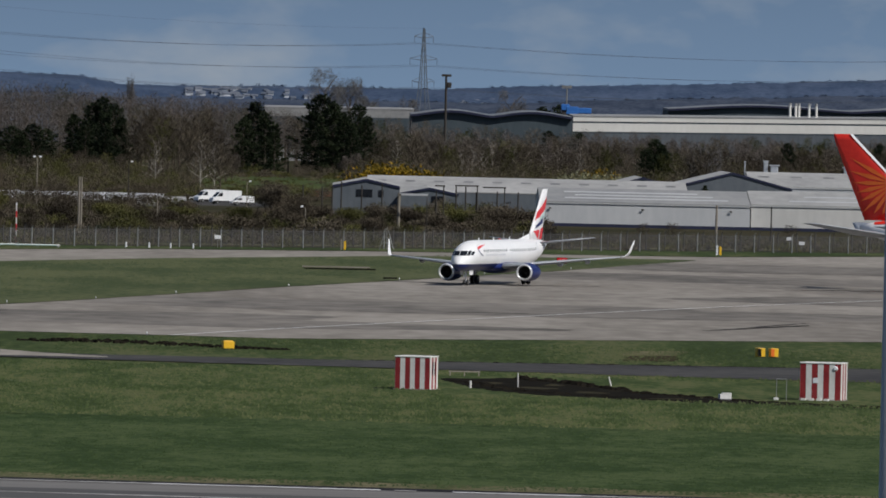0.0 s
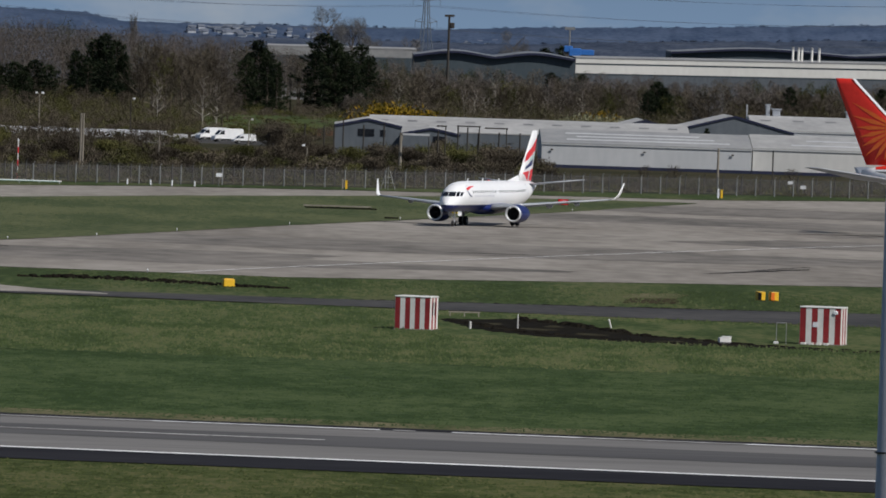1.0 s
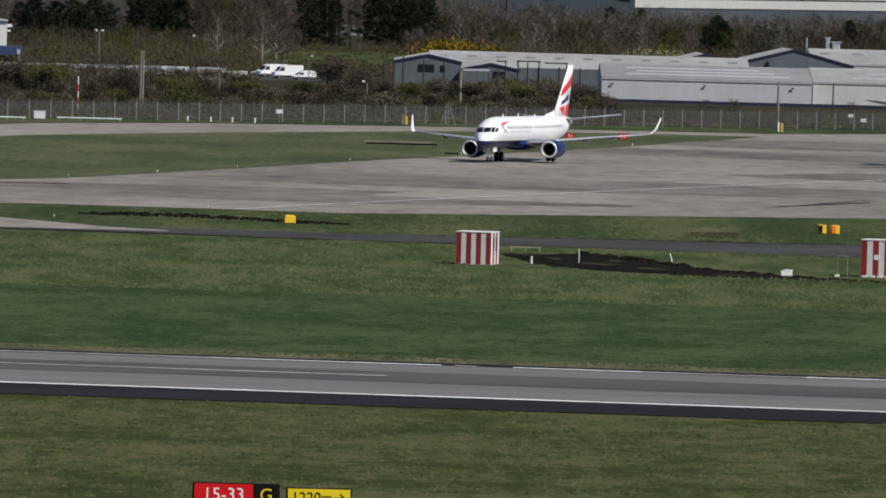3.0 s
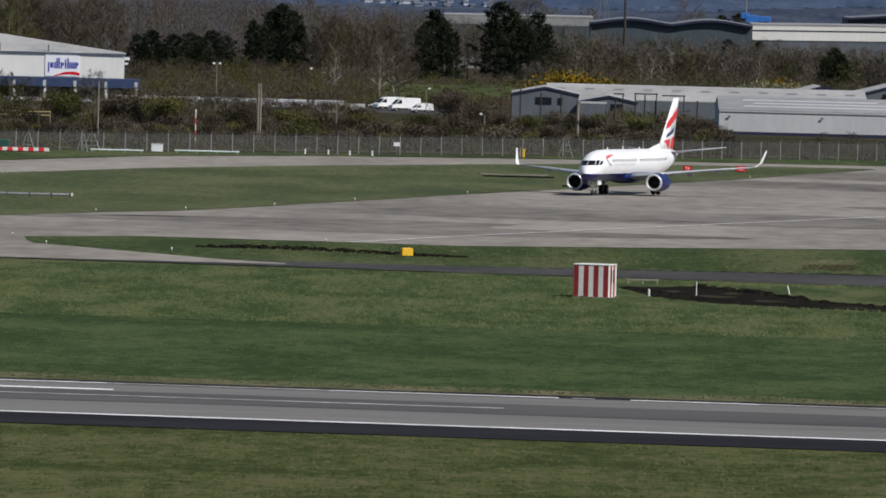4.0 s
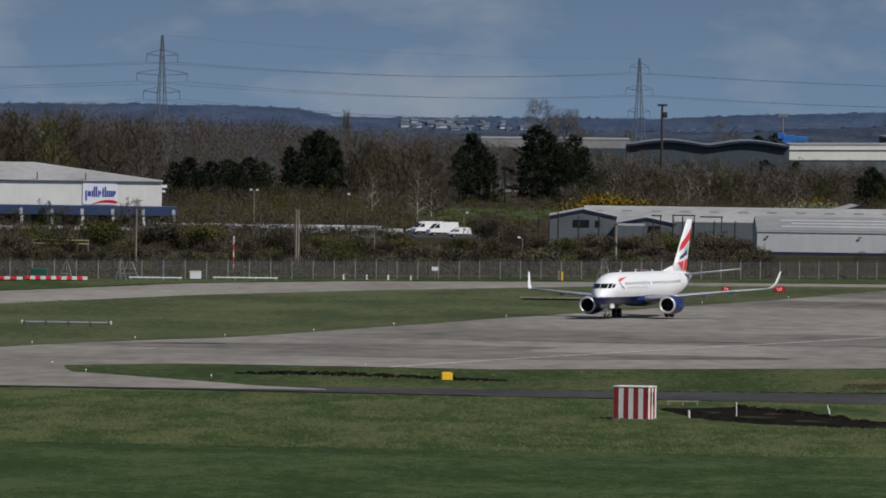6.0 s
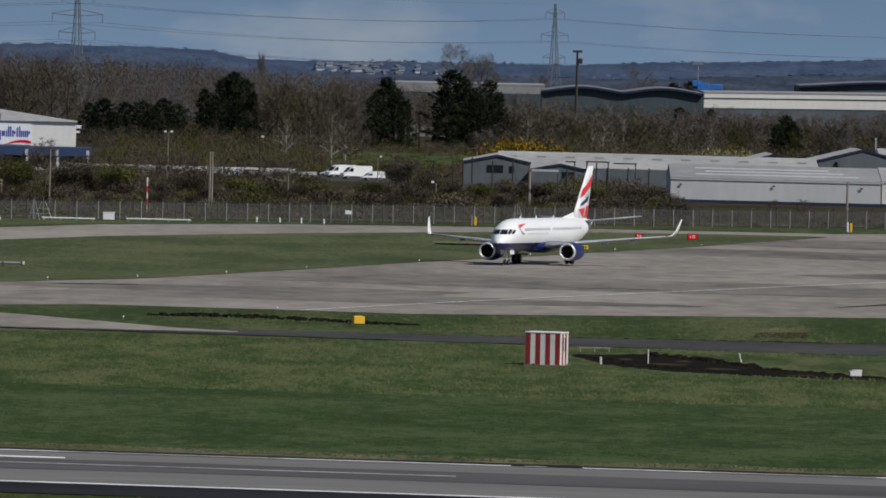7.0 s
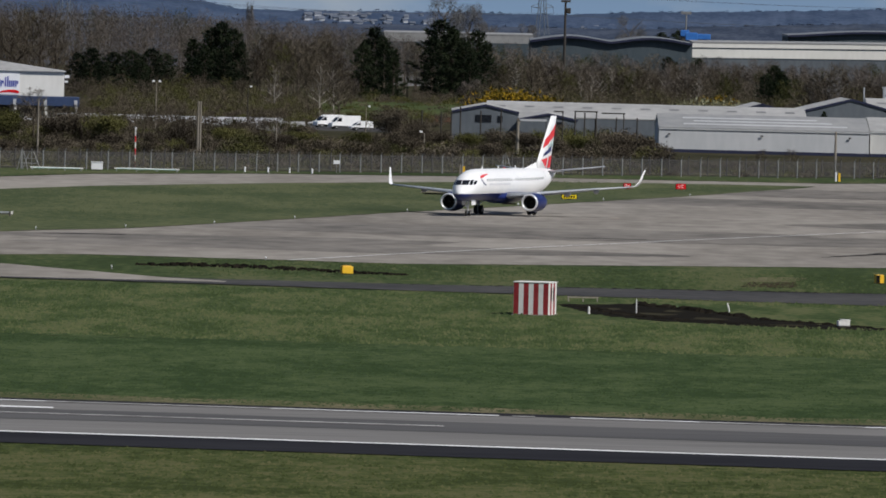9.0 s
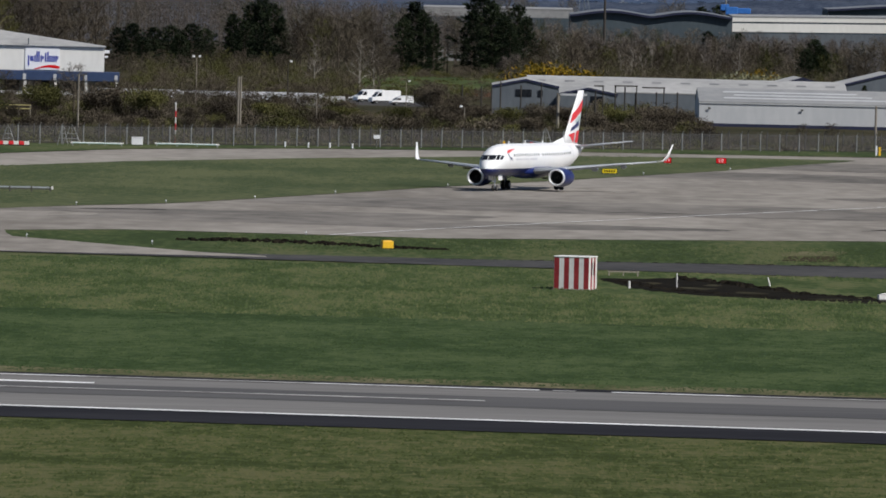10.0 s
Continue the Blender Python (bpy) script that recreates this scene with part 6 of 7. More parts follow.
def cable(a, b, sag, r, n=26):
    o = Builder()
    a, b = Vector(a), Vector(b)
    pts = [a + (b - a) * (i / n) - Vector((0, 0, 4 * sag * (i / n) * (1 - i / n))) for i in range(n + 1)]
    o.loft([[p + Vector((0, 0, r)), p + Vector((r, 0, -r * 0.6)), p + Vector((-r, 0, -r * 0.6))] for p in pts])
    return thing("power_cable", o, CABLE, "thin sagging high-voltage cable between pylons", "cable", "power cables")


c1 = Vector((bx(P1[0], P1[1]), P1[1], 0))
c2 = Vector((bx(P2[0], P2[1]), P2[1], 0))
step = c1 - c2
for f1, f2, L1, L2 in ((0.925, 0.87, 3.6, 4.8), (0.755, 0.75, 5.2, 7.8), (0.585, 0.64, 4.2, 5.6)):
    for s in (-1, 1):
        dx = Vector((math.cos(radians(24)), math.sin(radians(24)), 0))
        a, b = c2 + dx * s * L2 + Vector((0, 0, H2 * f2 - 1.8)), c1 + dx * s * L1 + Vector((0, 0, H1 * f1 - 1.8))
        cable(a, b, 2.6, 0.050)
        cable(b, b + Vector((230, 520, 1.0)), 3.0, 0.050)
        cable(a, a + Vector((-210, -330, 2)), 4.5, 0.045)
cable(c2 + Vector((0, 0, H2)), c1 + Vector((0, 0, H1)), 2.0, 0.022)


# ---- woods ----
def limb(b, rnd, p, d, L, r, depth, tw, droop=0.0, n=5):
    """One branch and, recursively, its side branches; the last ones become twig fans in tw."""
    q = p + d * L
    b.tube(p, q, r, r * 0.55, 3 if depth < 2 else 5, cap=False)
    if depth == 0:
        for _ in range(6):
            dd = (d + Vector((rnd.gauss(0, 0.65), rnd.gauss(0, 0.65), rnd.gauss(0.15, 0.55)))).normalized()
            k = p + d * L * rnd.uniform(0.15, 1.0)
            l = rnd.uniform(0.6, 1.5) * L
            s = dd.cross(Vector((rnd.gauss(0, 1), rnd.gauss(0, 1), rnd.gauss(0, 1)))).normalized() * rnd.uniform(0.020, 0.050)
            tw.add([k - s, k + s, k + dd * l], [(0, 1, 2)])
        return
    for i in range(n):
        t = 0.3 + 0.7 * (i + rnd.random()) / n
        dd = (d * 0.75 + Vector((rnd.gauss(0, 0.55), rnd.gauss(0, 0.55), rnd.gauss(0.22 - droop, 0.35)))).normalized()
        limb(b, rnd, p + d * L * t, dd, L * rnd.uniform(0.45, 0.68), r * 0.5, depth - 1, tw, droop, n)


def bare_tree(seed, H, spread, twig, bark, label, slim=False):
    rnd = random.Random(seed)
    o = tagged(empty("tree"), label, "tree", "woodland trees")
    tr, br, tw = Builder(), Builder(), Builder()
    p, k = Vector((0, 0, 0)), 6
    pts = [Vector((0, 0, -0.3))]
    for i in range(1, k + 1):
        pts.append(Vector((rnd.gauss(0, 0.012) * H * i / k, rnd.gauss(0, 0.012) * H * i / k, H * 0.82 * i / k)))
    r0 = H * (0.013 if slim else 0.019)
    for i in range(k):
        tr.tube(pts[i], pts[i + 1], r0 * (1 - i / (k + 0.5)), r0 * (1 - (i + 1) / (k + 0.5)), 7, cap=False)
    n = 17
    for i in range(n):
        t = 0.22 + 0.76 * i / n
        z = t * k
        j = min(int(z), k - 1)
        s = pts[j].lerp(pts[j + 1], z - j)
        a = i * 2.4 + rnd.random()
        up = 0.45 + 0.8 * t
        d = Vector((math.cos(a), math.sin(a), up)).normalized()
        limb(br, rnd, s, d, H * spread * (1.08 - 0.65 * t) * rnd.uniform(0.8, 1.15), r0 * 0.42 * (1.1 - 0.7 * t), 2, tw, n=4)
    part("trunk", tr, bark, o, "", True)
    part("branching", br, bark if bark is BIRCH and slim else twig, o)
    part("twig_crown", tw, twig, o, "mesh of bare twigs")
    return o


def conifer(seed, H, R_, label):
    """Dark evergreen of separate sprays: boughs of uneven length with gaps of air between them."""
    rnd = random.Random(seed)
    o = tagged(empty("conifer"), label, "tree", "dark conifers")
    part("trunk", Builder().tube((0, 0, -0.3), (0, 0, H * 0.96), H * 0.018, 0.04, 7, cap=False), BARK, o)
    nb, bo = Builder(), Builder()
    n, ph = 76, rnd.uniform(0, 6)
    for i in range(n):
        t = (i + rnd.random()) / n
        z = H * (0.08 + 0.88 * t)
        a = i * 2.4 + rnd.uniform(-0.5, 0.5)
        lobe = 1 + 0.22 * math.sin(2 * a + ph) + 0.20 * math.sin(9 * t + 2 * math.cos(a + ph))
        L = R_ * (1 - t) ** 0.8 * min(1.0, 0.62 + 1.6 * t) * lobe * rnd.uniform(0.55, 1.25) + 0.5
        d = Vector((math.cos(a), math.sin(a), rnd.uniform(-0.05, 0.25) + 0.55 * t))
        p0 = Vector((0, 0, z))
        bo.tube(p0, p0 + d * L, 0.06, 0.02, 3, cap=False)
        for j in range(int(18 + 10 * L)):
            s = rnd.uniform(0.1, 1.0) ** 0.6
            k = 0.14 + 0.30 * math.sin(math.pi * min(1.0, s * 0.9 + 0.1))
            c = p0 + d * L * s + Vector((rnd.gauss(0, k), rnd.gauss(0, k), rnd.gauss(-0.1, k * 0.8)))
            u = (d + Vector((rnd.gauss(0, 0.6), rnd.gauss(0, 0.6), rnd.gauss(0.15, 0.5)))).normalized()
            w = u.cross(Vector((rnd.gauss(0, 1), rnd.gauss(0, 1), rnd.gauss(0, 1)))).normalized()
            nb.add([c - w * 0.15, c + w * 0.15, c + u * rnd.uniform(0.45, 1.05)], [(0, 1, 2)])
    part("branching", bo, BARK, o)
    part("crown", nb, NEEDLE, o, "dense dark green needles")
    return o


def shrub(seed, H, W, leaf, label, dense=700, size=0.22, stem=TWIG, group="shrubs"):
    """Many stems from the ground with small leaf or twig flakes, uneven and open at the edge."""
    rnd = random.Random(seed)
    o = tagged(empty("shrub"), label, "shrub", group)
    st, lf = Builder(), Builder()
    lobes = [(rnd.uniform(-W, W) * 0.65, rnd.uniform(-W, W) * 0.5, H * rnd.uniform(0.45, 0.78), W * rnd.uniform(0.3, 0.52)) for _ in range(6)]
    for x, y, z, r in lobes:
        for _ in range(12):
            st.tube((x * 0.3 + rnd.gauss(0, 0.2), y * 0.3 + rnd.gauss(0, 0.2), -0.1), (x + rnd.gauss(0, r * 0.6), y + rnd.gauss(0, r * 0.6), z + rnd.uniform(0, 0.5) * r), 0.035, 0.012, 3, cap=False)
    for _ in range(dense):
        x, y, z, r = lobes[rnd.randrange(6)]
        u = Vector((rnd.gauss(0, 1), rnd.gauss(0, 1), rnd.gauss(0, 0.9))).normalized() * r * rnd.uniform(0.35, 1.18)
        c = Vector((x, y, z)) + Vector((u.x, u.y, u.z * 0.85))
        if c.z < 0.05:
            c.z = rnd.uniform(0.05, 0.6)
        if c.z > H * 1.05:
            c.z = H * rnd.uniform(0.8, 1.05)
        d = Vector((rnd.gauss(0, 1), rnd.gauss(0, 1), rnd.gauss(0.5, 0.8))).normalized()
        w = d.cross(Vector((rnd.gauss(0, 1), rnd.gauss(0, 1), rnd.gauss(0, 1)))).normalized()
        l = size * rnd.uniform(0.7, 2.2)
        lf.add([c - w * size * 0.4, c + w * size * 0.4, c + d * l], [(0, 1, 2)])
    part("stem_work", st, stem, o)
    part("foliage", lf, leaf, o)
    return o


HIDE = []


def protos(make):
    out = list(make)
    for k, o in enumerate(out):
        o.matrix_basis = pose(-160 - 14 * k, 2900 + 30 * len(HIDE), 0.03)
        HIDE.append(o)
    return out


BARE = protos([bare_tree(11, 17, 0.30, TWIG, BARK, "leafless brown woodland tree with fine twigs"), bare_tree(12, 17, 0.34, TWIG, BARK, "leafless spreading brown woodland tree"),
               bare_tree(13, 17, 0.25, TWIG, BARK, "leafless narrow brown woodland tree"), bare_tree(14, 17, 0.32, TWIG_PALE, BARK, "leafless greyish tree with pale twigs"),
               bare_tree(15, 17, 0.20, TWIG_PALE, BIRCH, "slim birch with a white trunk and bare twigs", True), bare_tree(16, 17, 0.28, BUD_GREEN, BARK, "woodland tree with first greenish buds")])
CONIF = protos([conifer(21, 18, 5.6, "dark green conifer standing over the wood"), conifer(22, 18, 7.2, "broad dark green conifer above bare trees"), conifer(23, 18, 3.4, "narrow dark green conifer above bare trees")])
SHRUB = protos([shrub(31, 3.6, 3.2, TWIG, "tangled brown leafless shrub behind the fence"), shrub(32, 3.2, 3.0, BUD_GREEN, "shrub with first olive-green leaves"), shrub(33, 3.8, 3.4, TWIG, "tall brown thicket of bare stems", 800),
                shrub(34, 3.4, 3.0, TWIG_PALE, "pale grey-brown leafless shrub behind the fence"), shrub(35, 3.0, 3.0, NEEDLE, "dark evergreen shrub behind the fence")])
GORSE_S = protos([shrub(41, 3.0, 2.8, GORSE, "gorse bush covered in yellow flowers", 900, 0.2, TWIG, "gorse bushes")])
SALLOW_S = protos([shrub(42, 3.4, 3.0, SALLOW, "pale blossoming sallow shrub before the wood", 900, 0.2, TWIG, "blossoming shrubs")])
BUSH = protos([shrub(37, 7.0, 4.4, TWIG_PALE, "large rounded grey-brown bush behind the fence", 3600, 0.2), shrub(38, 6.0, 4.2, BUD_GREEN, "rounded olive-green bush in early leaf behind the fence", 3600, 0.2),
               shrub(39, 6.0, 4.2, TWIG, "dark brown leafless bush behind the fence", 3200, 0.2)])
DENSE = [shrub(36, 4.2, 3.4, DARK_LEAF, "dense olive-green bush beside the depot", 2600, 0.26)]
DENSE[0].matrix_basis = pose(bx(-1085, 1700), 1700, 0.03) @ Matrix.Scale(1.0, 4)
DENSE[0].scale = (2.1, 1.6, 1.9)


def put(ob, b, d, H, base_h, seed, wide=1.0, z=0.03):
    """A copy of ob at a bearing and distance, scaled to height H."""
    k = H / base_h
    o = copy_thing(ob, pose(bx(b, d), d, z, 0, 0, (seed * 137) % 360))
    o.scale = (k * wide, k * wide, k)
    return o


rw = random.Random(77)


def skyline(b):
    """Drop of the wood's upper edge below eye level along the bearing."""
    pts = ((-1500, -46), (-1150, -40), (-900, -46), (-700, -40), (-480, -27), (-330, -15), (-250, -11), (-150, -4), (-60, 12), (60, 27), (140, 34), (260, 41), (420, 47), (560, 51), (700, 51), (900, 48), (1300, 44))
    for (a, u), (c, v) in zip(pts, pts[1:]):
        if a <= b <= c:
            return u + (v - u) * (b - a) / (c - a)
    return 40


def fan_flakes(rng, c, r, n, size, rows):
    """n thin flakes round the points c with spreads r, appended to rows as triangles."""
    k = rng.integers(0, len(c), n)
    u = rng.normal(0, 1, (n, 3))
    u /= np.linalg.norm(u, axis=1)[:, None]
    p = c[k] + u * r[k] * (rng.uniform(0.2, 1.0, n) ** 0.5)[:, None]
    p[:, 2] = np.maximum(p[:, 2], 0.1)
    d = rng.normal(0, 1, (n, 3)) + np.array((0, 0, 0.7))
    d /= np.linalg.norm(d, axis=1)[:, None]
    s = np.cross(d, rng.normal(0, 1, (n, 3)))
    s /= np.linalg.norm(s, axis=1)[:, None]
    l = rng.uniform(0.6, 1.7, n)[:, None] * size[0]
    rows.append(np.stack([p - s * size[1], p + s * size[1], p + d * l], 1).reshape(-1, 3))


def flake_mesh(name, rows, mat, label, category):
    v = np.concatenate(rows)
    me = bpy.data.meshes.new(name)
    me.from_pydata(v.tolist(), [], np.arange(len(v)).reshape(-1, 3).tolist())
    me.materials.append(mat)
    return tagged(new(name, me), label, category, kind="stuff")


def hollow(b):
    """Bearings at which near trees stand low, so that the dark conifers show."""
    return -475 < b < -340 or -190 < b < -70 or -48 < b < 92 or -690 < b < -480


# the deep wood behind: far trees that merge into one another
rng = np.random.default_rng(40)
far_rows = {"a": [], "b": [], "c": []}
stems = Builder()
for d0, drop, gap in ((3200, 0, 17), (3050, 9, 18), (2930, 18, 19), (2800, 30, 20)):
    b = -1330 + rw.uniform(0, 10)
    while b < 1120:
        d = d0 + rw.uniform(-50, 50)
        e = skyline(b) + drop * rw.uniform(0.6, 1.3) + rw.uniform(-11, 9)
        if hollow(b) and d0 < 2900:
            e = max(e, 92 + rw.uniform(0, 18))
        H = max(6.0, hz(e, d))
        if not (-160 < b < 25 and d0 < 2900):
            x = bx(b, d)
            w = H * rw.uniform(0.17, 0.27)
            m = 9
            c = np.array([(x + rw.gauss(0, w * 0.42) * math.sin(math.pi * (0.25 + 0.65 * i / m)), d + rw.gauss(0, w * 0.5), H * (0.30 + 0.56 * (i / m))) for i in range(m)])
            r = np.array([(w * (0.75 - 0.30 * i / m), w, H * 0.12) for i in range(m)])
            fan_flakes(rng, c, r, 1300, (0.6, 0.055), far_rows[rw.choices("abc", (6, 2, 1.5))[0]])
            stems.tube((x, d, 0), (x + rw.gauss(0, 0.4), d, H * 0.8), 0.26, 0.05, 3, cap=False)
        b += gap * rw.uniform(0.6, 1.4)
flake_mesh("deep_wood", far_rows["a"], FAR_TWIG, "deep brown leafless wood of many merging crowns, paled for haze", "wood")
flake_mesh("deep_wood", far_rows["b"], TWIG_PALE, "paler leafless crowns within the deep wood", "wood")
flake_mesh("deep_wood", far_rows["c"], BUD_GREEN, "greenish budding crowns within the deep wood", "wood")
thing("deep_wood_trunks", stems, BARK, "trunks of the deep leafless wood", "wood", kind="stuff")

# trees that can be told apart, standing in front of it
count = 0
for d0, drop, gap in ((2690, 40, 20), (2560, 54, 22)):
    b = -1330 + rw.uniform(0, 10)
    while b < 1120:
        d = d0 + rw.uniform(-45, 45)
        e = skyline(b) + drop * rw.uniform(0.5, 1.3) + rw.uniform(-9, 9)
        if hollow(b):
            e = max(e, 98 + rw.uniform(0, 16))
        H = hz(e, d)
        if not (-160 < b < 25) and H > 5 and not (b < -640 and d0 < 2600):
            kind = rw.choices((0, 1, 2, 3, 4, 5), (5, 5, 4, 2.2, 1.0, 1.6))[0]
            put(BARE[kind], b, d, H * 1.03, 17, count, rw.uniform(0.85, 1.15) if H > 12 else 1.3)
            count += 1
        b += gap * rw.uniform(0.6, 1.4)

def round_tree(b, d, e, half, seed, label, low=0.35):
    """Single large bare tree whose fine twigs make a rounded hazy crown."""
    r3 = np.random.default_rng(seed)
    H, w = hz(e, d), bx(half, d)
    o = tagged(empty("tree", pose(bx(b, d), d, 0)), label, "tree", "tall skyline trees")
    part("trunk", Builder().tube((0, 0, 0), (0, 0, H * 0.75), 0.5, 0.12, 7, cap=False), BARK, o)
    limbs = Builder()
    for k in range(14):
        a = k * 2.4
        z = H * (0.35 + 0.03 * k)
        limbs.tube((0, 0, z), (w * 0.75 * math.cos(a), w * 0.75 * math.sin(a), z + H * 0.2), 0.16, 0.03, 4, cap=False)
    part("branching", limbs, BARK, o)
    rows = []
    n = 26
    zz = r3.uniform(low + 0.08, 0.90, n)
    prof = np.sqrt(np.clip(1 - ((zz - 0.66) / 0.36) ** 2, 0.05, 1))
    an = r3.uniform(0, 2 * math.pi, n)
    c = np.stack([w * 0.62 * prof * np.cos(an), w * 0.62 * prof * np.sin(an), H * zz], 1)
    fan_flakes(r3, c, np.full((n, 3), (w * 0.34, w * 0.34, H * 0.085)), int(5200 * min(1.0, half / 30)), (0.8, 0.045), rows)
    v = np.concatenate(rows)
    me = bpy.data.meshes.new("crown")
    me.from_pydata(v.tolist(), [], np.arange(len(v)).reshape(-1, 3).tolist())
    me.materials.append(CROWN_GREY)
    part("twig_crown", me, None, o, "hazy grey twig crown")


for k, (b, d, e, half, low) in enumerate(((-8, 3360, -56, 34, 0.4), (36, 3380, -40, 30, 0.4), (-352, 3300, -42, 9, 0.3), (322, 3900, -24, 32, 0.4), (72, 3600, -8, 22, 0.4), (140, 3620, -6, 24, 0.4), (-470, 3300, -14, 22, 0.3), (-620, 3300, -26, 20, 0.3), (-840, 3320, -32, 24, 0.3), (-930, 3320, -26, 26, 0.3), (-1060, 3300, -22, 26, 0.3), (668, 2340, 62, 34, 0.2))):
    round_tree(b, d, e, half, 60 + k, "tall leafless tree with a rounded grey crown", low)
# dark conifers
for k, (b, d, e, kind, wd) in enumerate(((-398, 2740, 8, 1, 1.0), (-380, 2730, 20, 1, 0.9), (-418, 2740, 18, 1, 0.9), (-452, 2740, 38, 2, 1.1), (-366, 2730, 44, 1, 0.9), (-430, 2720, 50, 1, 0.9), (-395, 2710, 60, 1, 1.0), (-130, 2880, 9, 0, 1.15), (-112, 2860, 28, 1, 1.0), (-150, 2870, 38, 1, 0.9), (-95, 2850, 48, 0, 0.9),
                                        (-12, 2900, -6, 1, 1.15), (8, 2880, 10, 1, 1.1), (52, 2880, 10, 0, 1.0), (66, 2860, 36, 1, 0.9), (-28, 2870, 24, 0, 1.0), (28, 2860, 30, 1, 1.0), (40, 2850, 52, 1, 1.0),
                                        (-560, 2750, 62, 1, 1.3), (-590, 2760, 66, 1, 1.4), (-630, 2740, 60, 1, 1.4), (-655, 2760, 68, 1, 1.4), (-525, 2750, 58, 1, 1.3), (-500, 2760, 66, 1, 1.3), (-545, 2700, 78, 1, 1.4), (-610, 2700, 84, 1, 1.5),
                                        (391, 3150, 50, 1, 1.0), (445, 3150, 52, 1, 0.9), (578, 2500, 60, 1, 1.0), (590, 2500, 70, 1, 1.0), (596, 2480, 80, 1, 1.1), (562, 2480, 78, 1, 0.9), (814, 2600, 62, 1, 0.8), (828, 2600, 76, 0, 0.9), (770, 2130, 128, 0, 0.9), (816, 2130, 122, 1, 0.75), (806, 2120, 134, 1, 0.8), (762, 2120, 138, 1, 0.8),
                                        (975, 2600, 60, 1, 0.9), (408, 4000, 3, 1, 0.9), (378, 4000, 7, 1, 1.0), (668, 2030, 140, 1, 0.7))):
    put(CONIF[kind], b, d, hz(e, d), 18, k, wd)

# shrubs behind the fence: nearer rows are lower
for d0, e0, gap, lo, hi in ((1575, 226, 21, -1290, 1120), (1655, 214, 20, -1290, 380), (1740, 204, 19, -1290, 380)):
    b = lo + rw.uniform(0, 10)
    while b < hi:
        d = d0 + rw.uniform(-30, 30)
        H = min(max(1.2, hz(e0 + rw.uniform(-13, 14), d)), 9.0)
        H *= rw.choice((0.6, 0.8, 0.9, 1.0, 1.1, 1.3)) if b < 400 else 0.35
        if d0 > 1600 and (-330 < b < -110 or -690 < b < -420):
            H *= 0.62
        kind = rw.choices((0, 1, 2, 3, 4), (4, 2.4, 4, 1.6, 0.5))[0]
        put(SHRUB[kind], b, d, H, 3.5, count, rw.uniform(0.9, 1.35) if H > 2 else 1.6)
        count += 1
        b += gap * rw.uniform(0.6, 1.5)
for k, (b, d, e, kind, wd) in enumerate(((-92, 1705, 146, 0, 0.9), (-150, 1700, 192, 1, 1.2), (-62, 1702, 168, 0, 1.0), (95, 1715, 182, 0, 1.3), (150, 1715, 186, 2, 1.3), (235, 1715, 188, 1, 1.3), (258, 1712, 194, 1, 1.2), (40, 1712, 188, 1, 1.2),
                                        (-250, 1700, 194, 1, 1.3), (-278, 1690, 200, 2, 1.2), (-640, 1700, 158, 2, 1.2), (-600, 1690, 170, 1, 1.2), (-780, 1700, 164, 1, 1.2), (-690, 1710, 170, 2, 1.3), (310, 1716, 188, 2, 1.2), (190, 1712, 196, 0, 1.3), (-20, 1706, 182, 2, 1.3), (-470, 1700, 186, 2, 1.4), (-390, 1704, 190, 1, 1.4))):
    put(BUSH[kind], b, d, hz(e, d), (7.0, 6.0, 6.0)[kind], k + 7, wd)
# thickets further back, too tangled to tell apart
thick = {"a": [], "b": [], "c": []}
for d0, e0, gap, lo, hi in ((1610, 224, 12, -1290, 1120), (2755, 126, 8, -200, 100), (2740, 134, 9, -480, -340), (1700, 212, 12, -1290, 385), (1800, 202, 12, -1290, 25), (1840, 196, 12, -1290, 8), (1880, 192, 12, -1290, 8), (1860, 184, 9, 15, 372), (1875, 178, 10, 232, 372), (1890, 176, 10, 135, 372), (1960, 187, 12, -1290, -235), (2150, 166, 11, -660, 5), (2210, 158, 11, -660, 60), (2290, 150, 11, -660, -235), (2200, 140, 11, 90, 1120), (2280, 128, 11, 60, 1120), (2350, 116, 11, 60, 1120), (2430, 104, 11, 60, 1120), (2500, 96, 11, 60, 1120), (2300, 140, 11, -640, -235), (2400, 124, 11, -640, -190), (2500, 108, 11, -1290, -190)):
    b = lo + rw.uniform(0, 10)
    while b < hi:
        d = d0 + rw.uniform(-30, 30)
        if not (-240 < b < -120 and 1850 < d0 < 2150):
            H = min(max(1.2, hz(e0 + rw.uniform(-12, 14), d)), 10.0)
            if d0 < 1800 and b > 400:
                H *= 0.35
            if 1650 < d0 < 1900 and (-330 < b < -110 or -690 < b < -420):
                H *= 0.62
            if d0 < 1900:
                H *= 0.72 + 0.75 * noise.noise((b * 0.022, d0 * 0.01, 2.0))
            m = 4
            x = bx(b, d)
            c = np.array([(x + rw.gauss(0, 0.9), d + rw.gauss(0, 2.0), H * rw.uniform(0.25, 0.72)) for i in range(m)])
            r = np.array([(1.0 + 0.12 * H, 1.5, H * 0.28) for i in range(m)])
            fan_flakes(rng, c, r, 330, (0.50, 0.045), thick[rw.choices("abc", (4.2, 3.6, 1.6))[0]])
        b += gap * rw.uniform(0.6, 1.5)
for k in range(150):
    y = rw.uniform(2330, 2770)
    x = rw.uniform(-30, 8)
    c = np.array([(x + rw.gauss(0, 0.6), y, 0.25) for i in range(3)])
    fan_flakes(rng, c, np.full((3, 3), (1.0, 1.5, 0.3)), 40, (0.4, 0.08), thick[rw.choices("abc", (1, 4, 1))[0]])
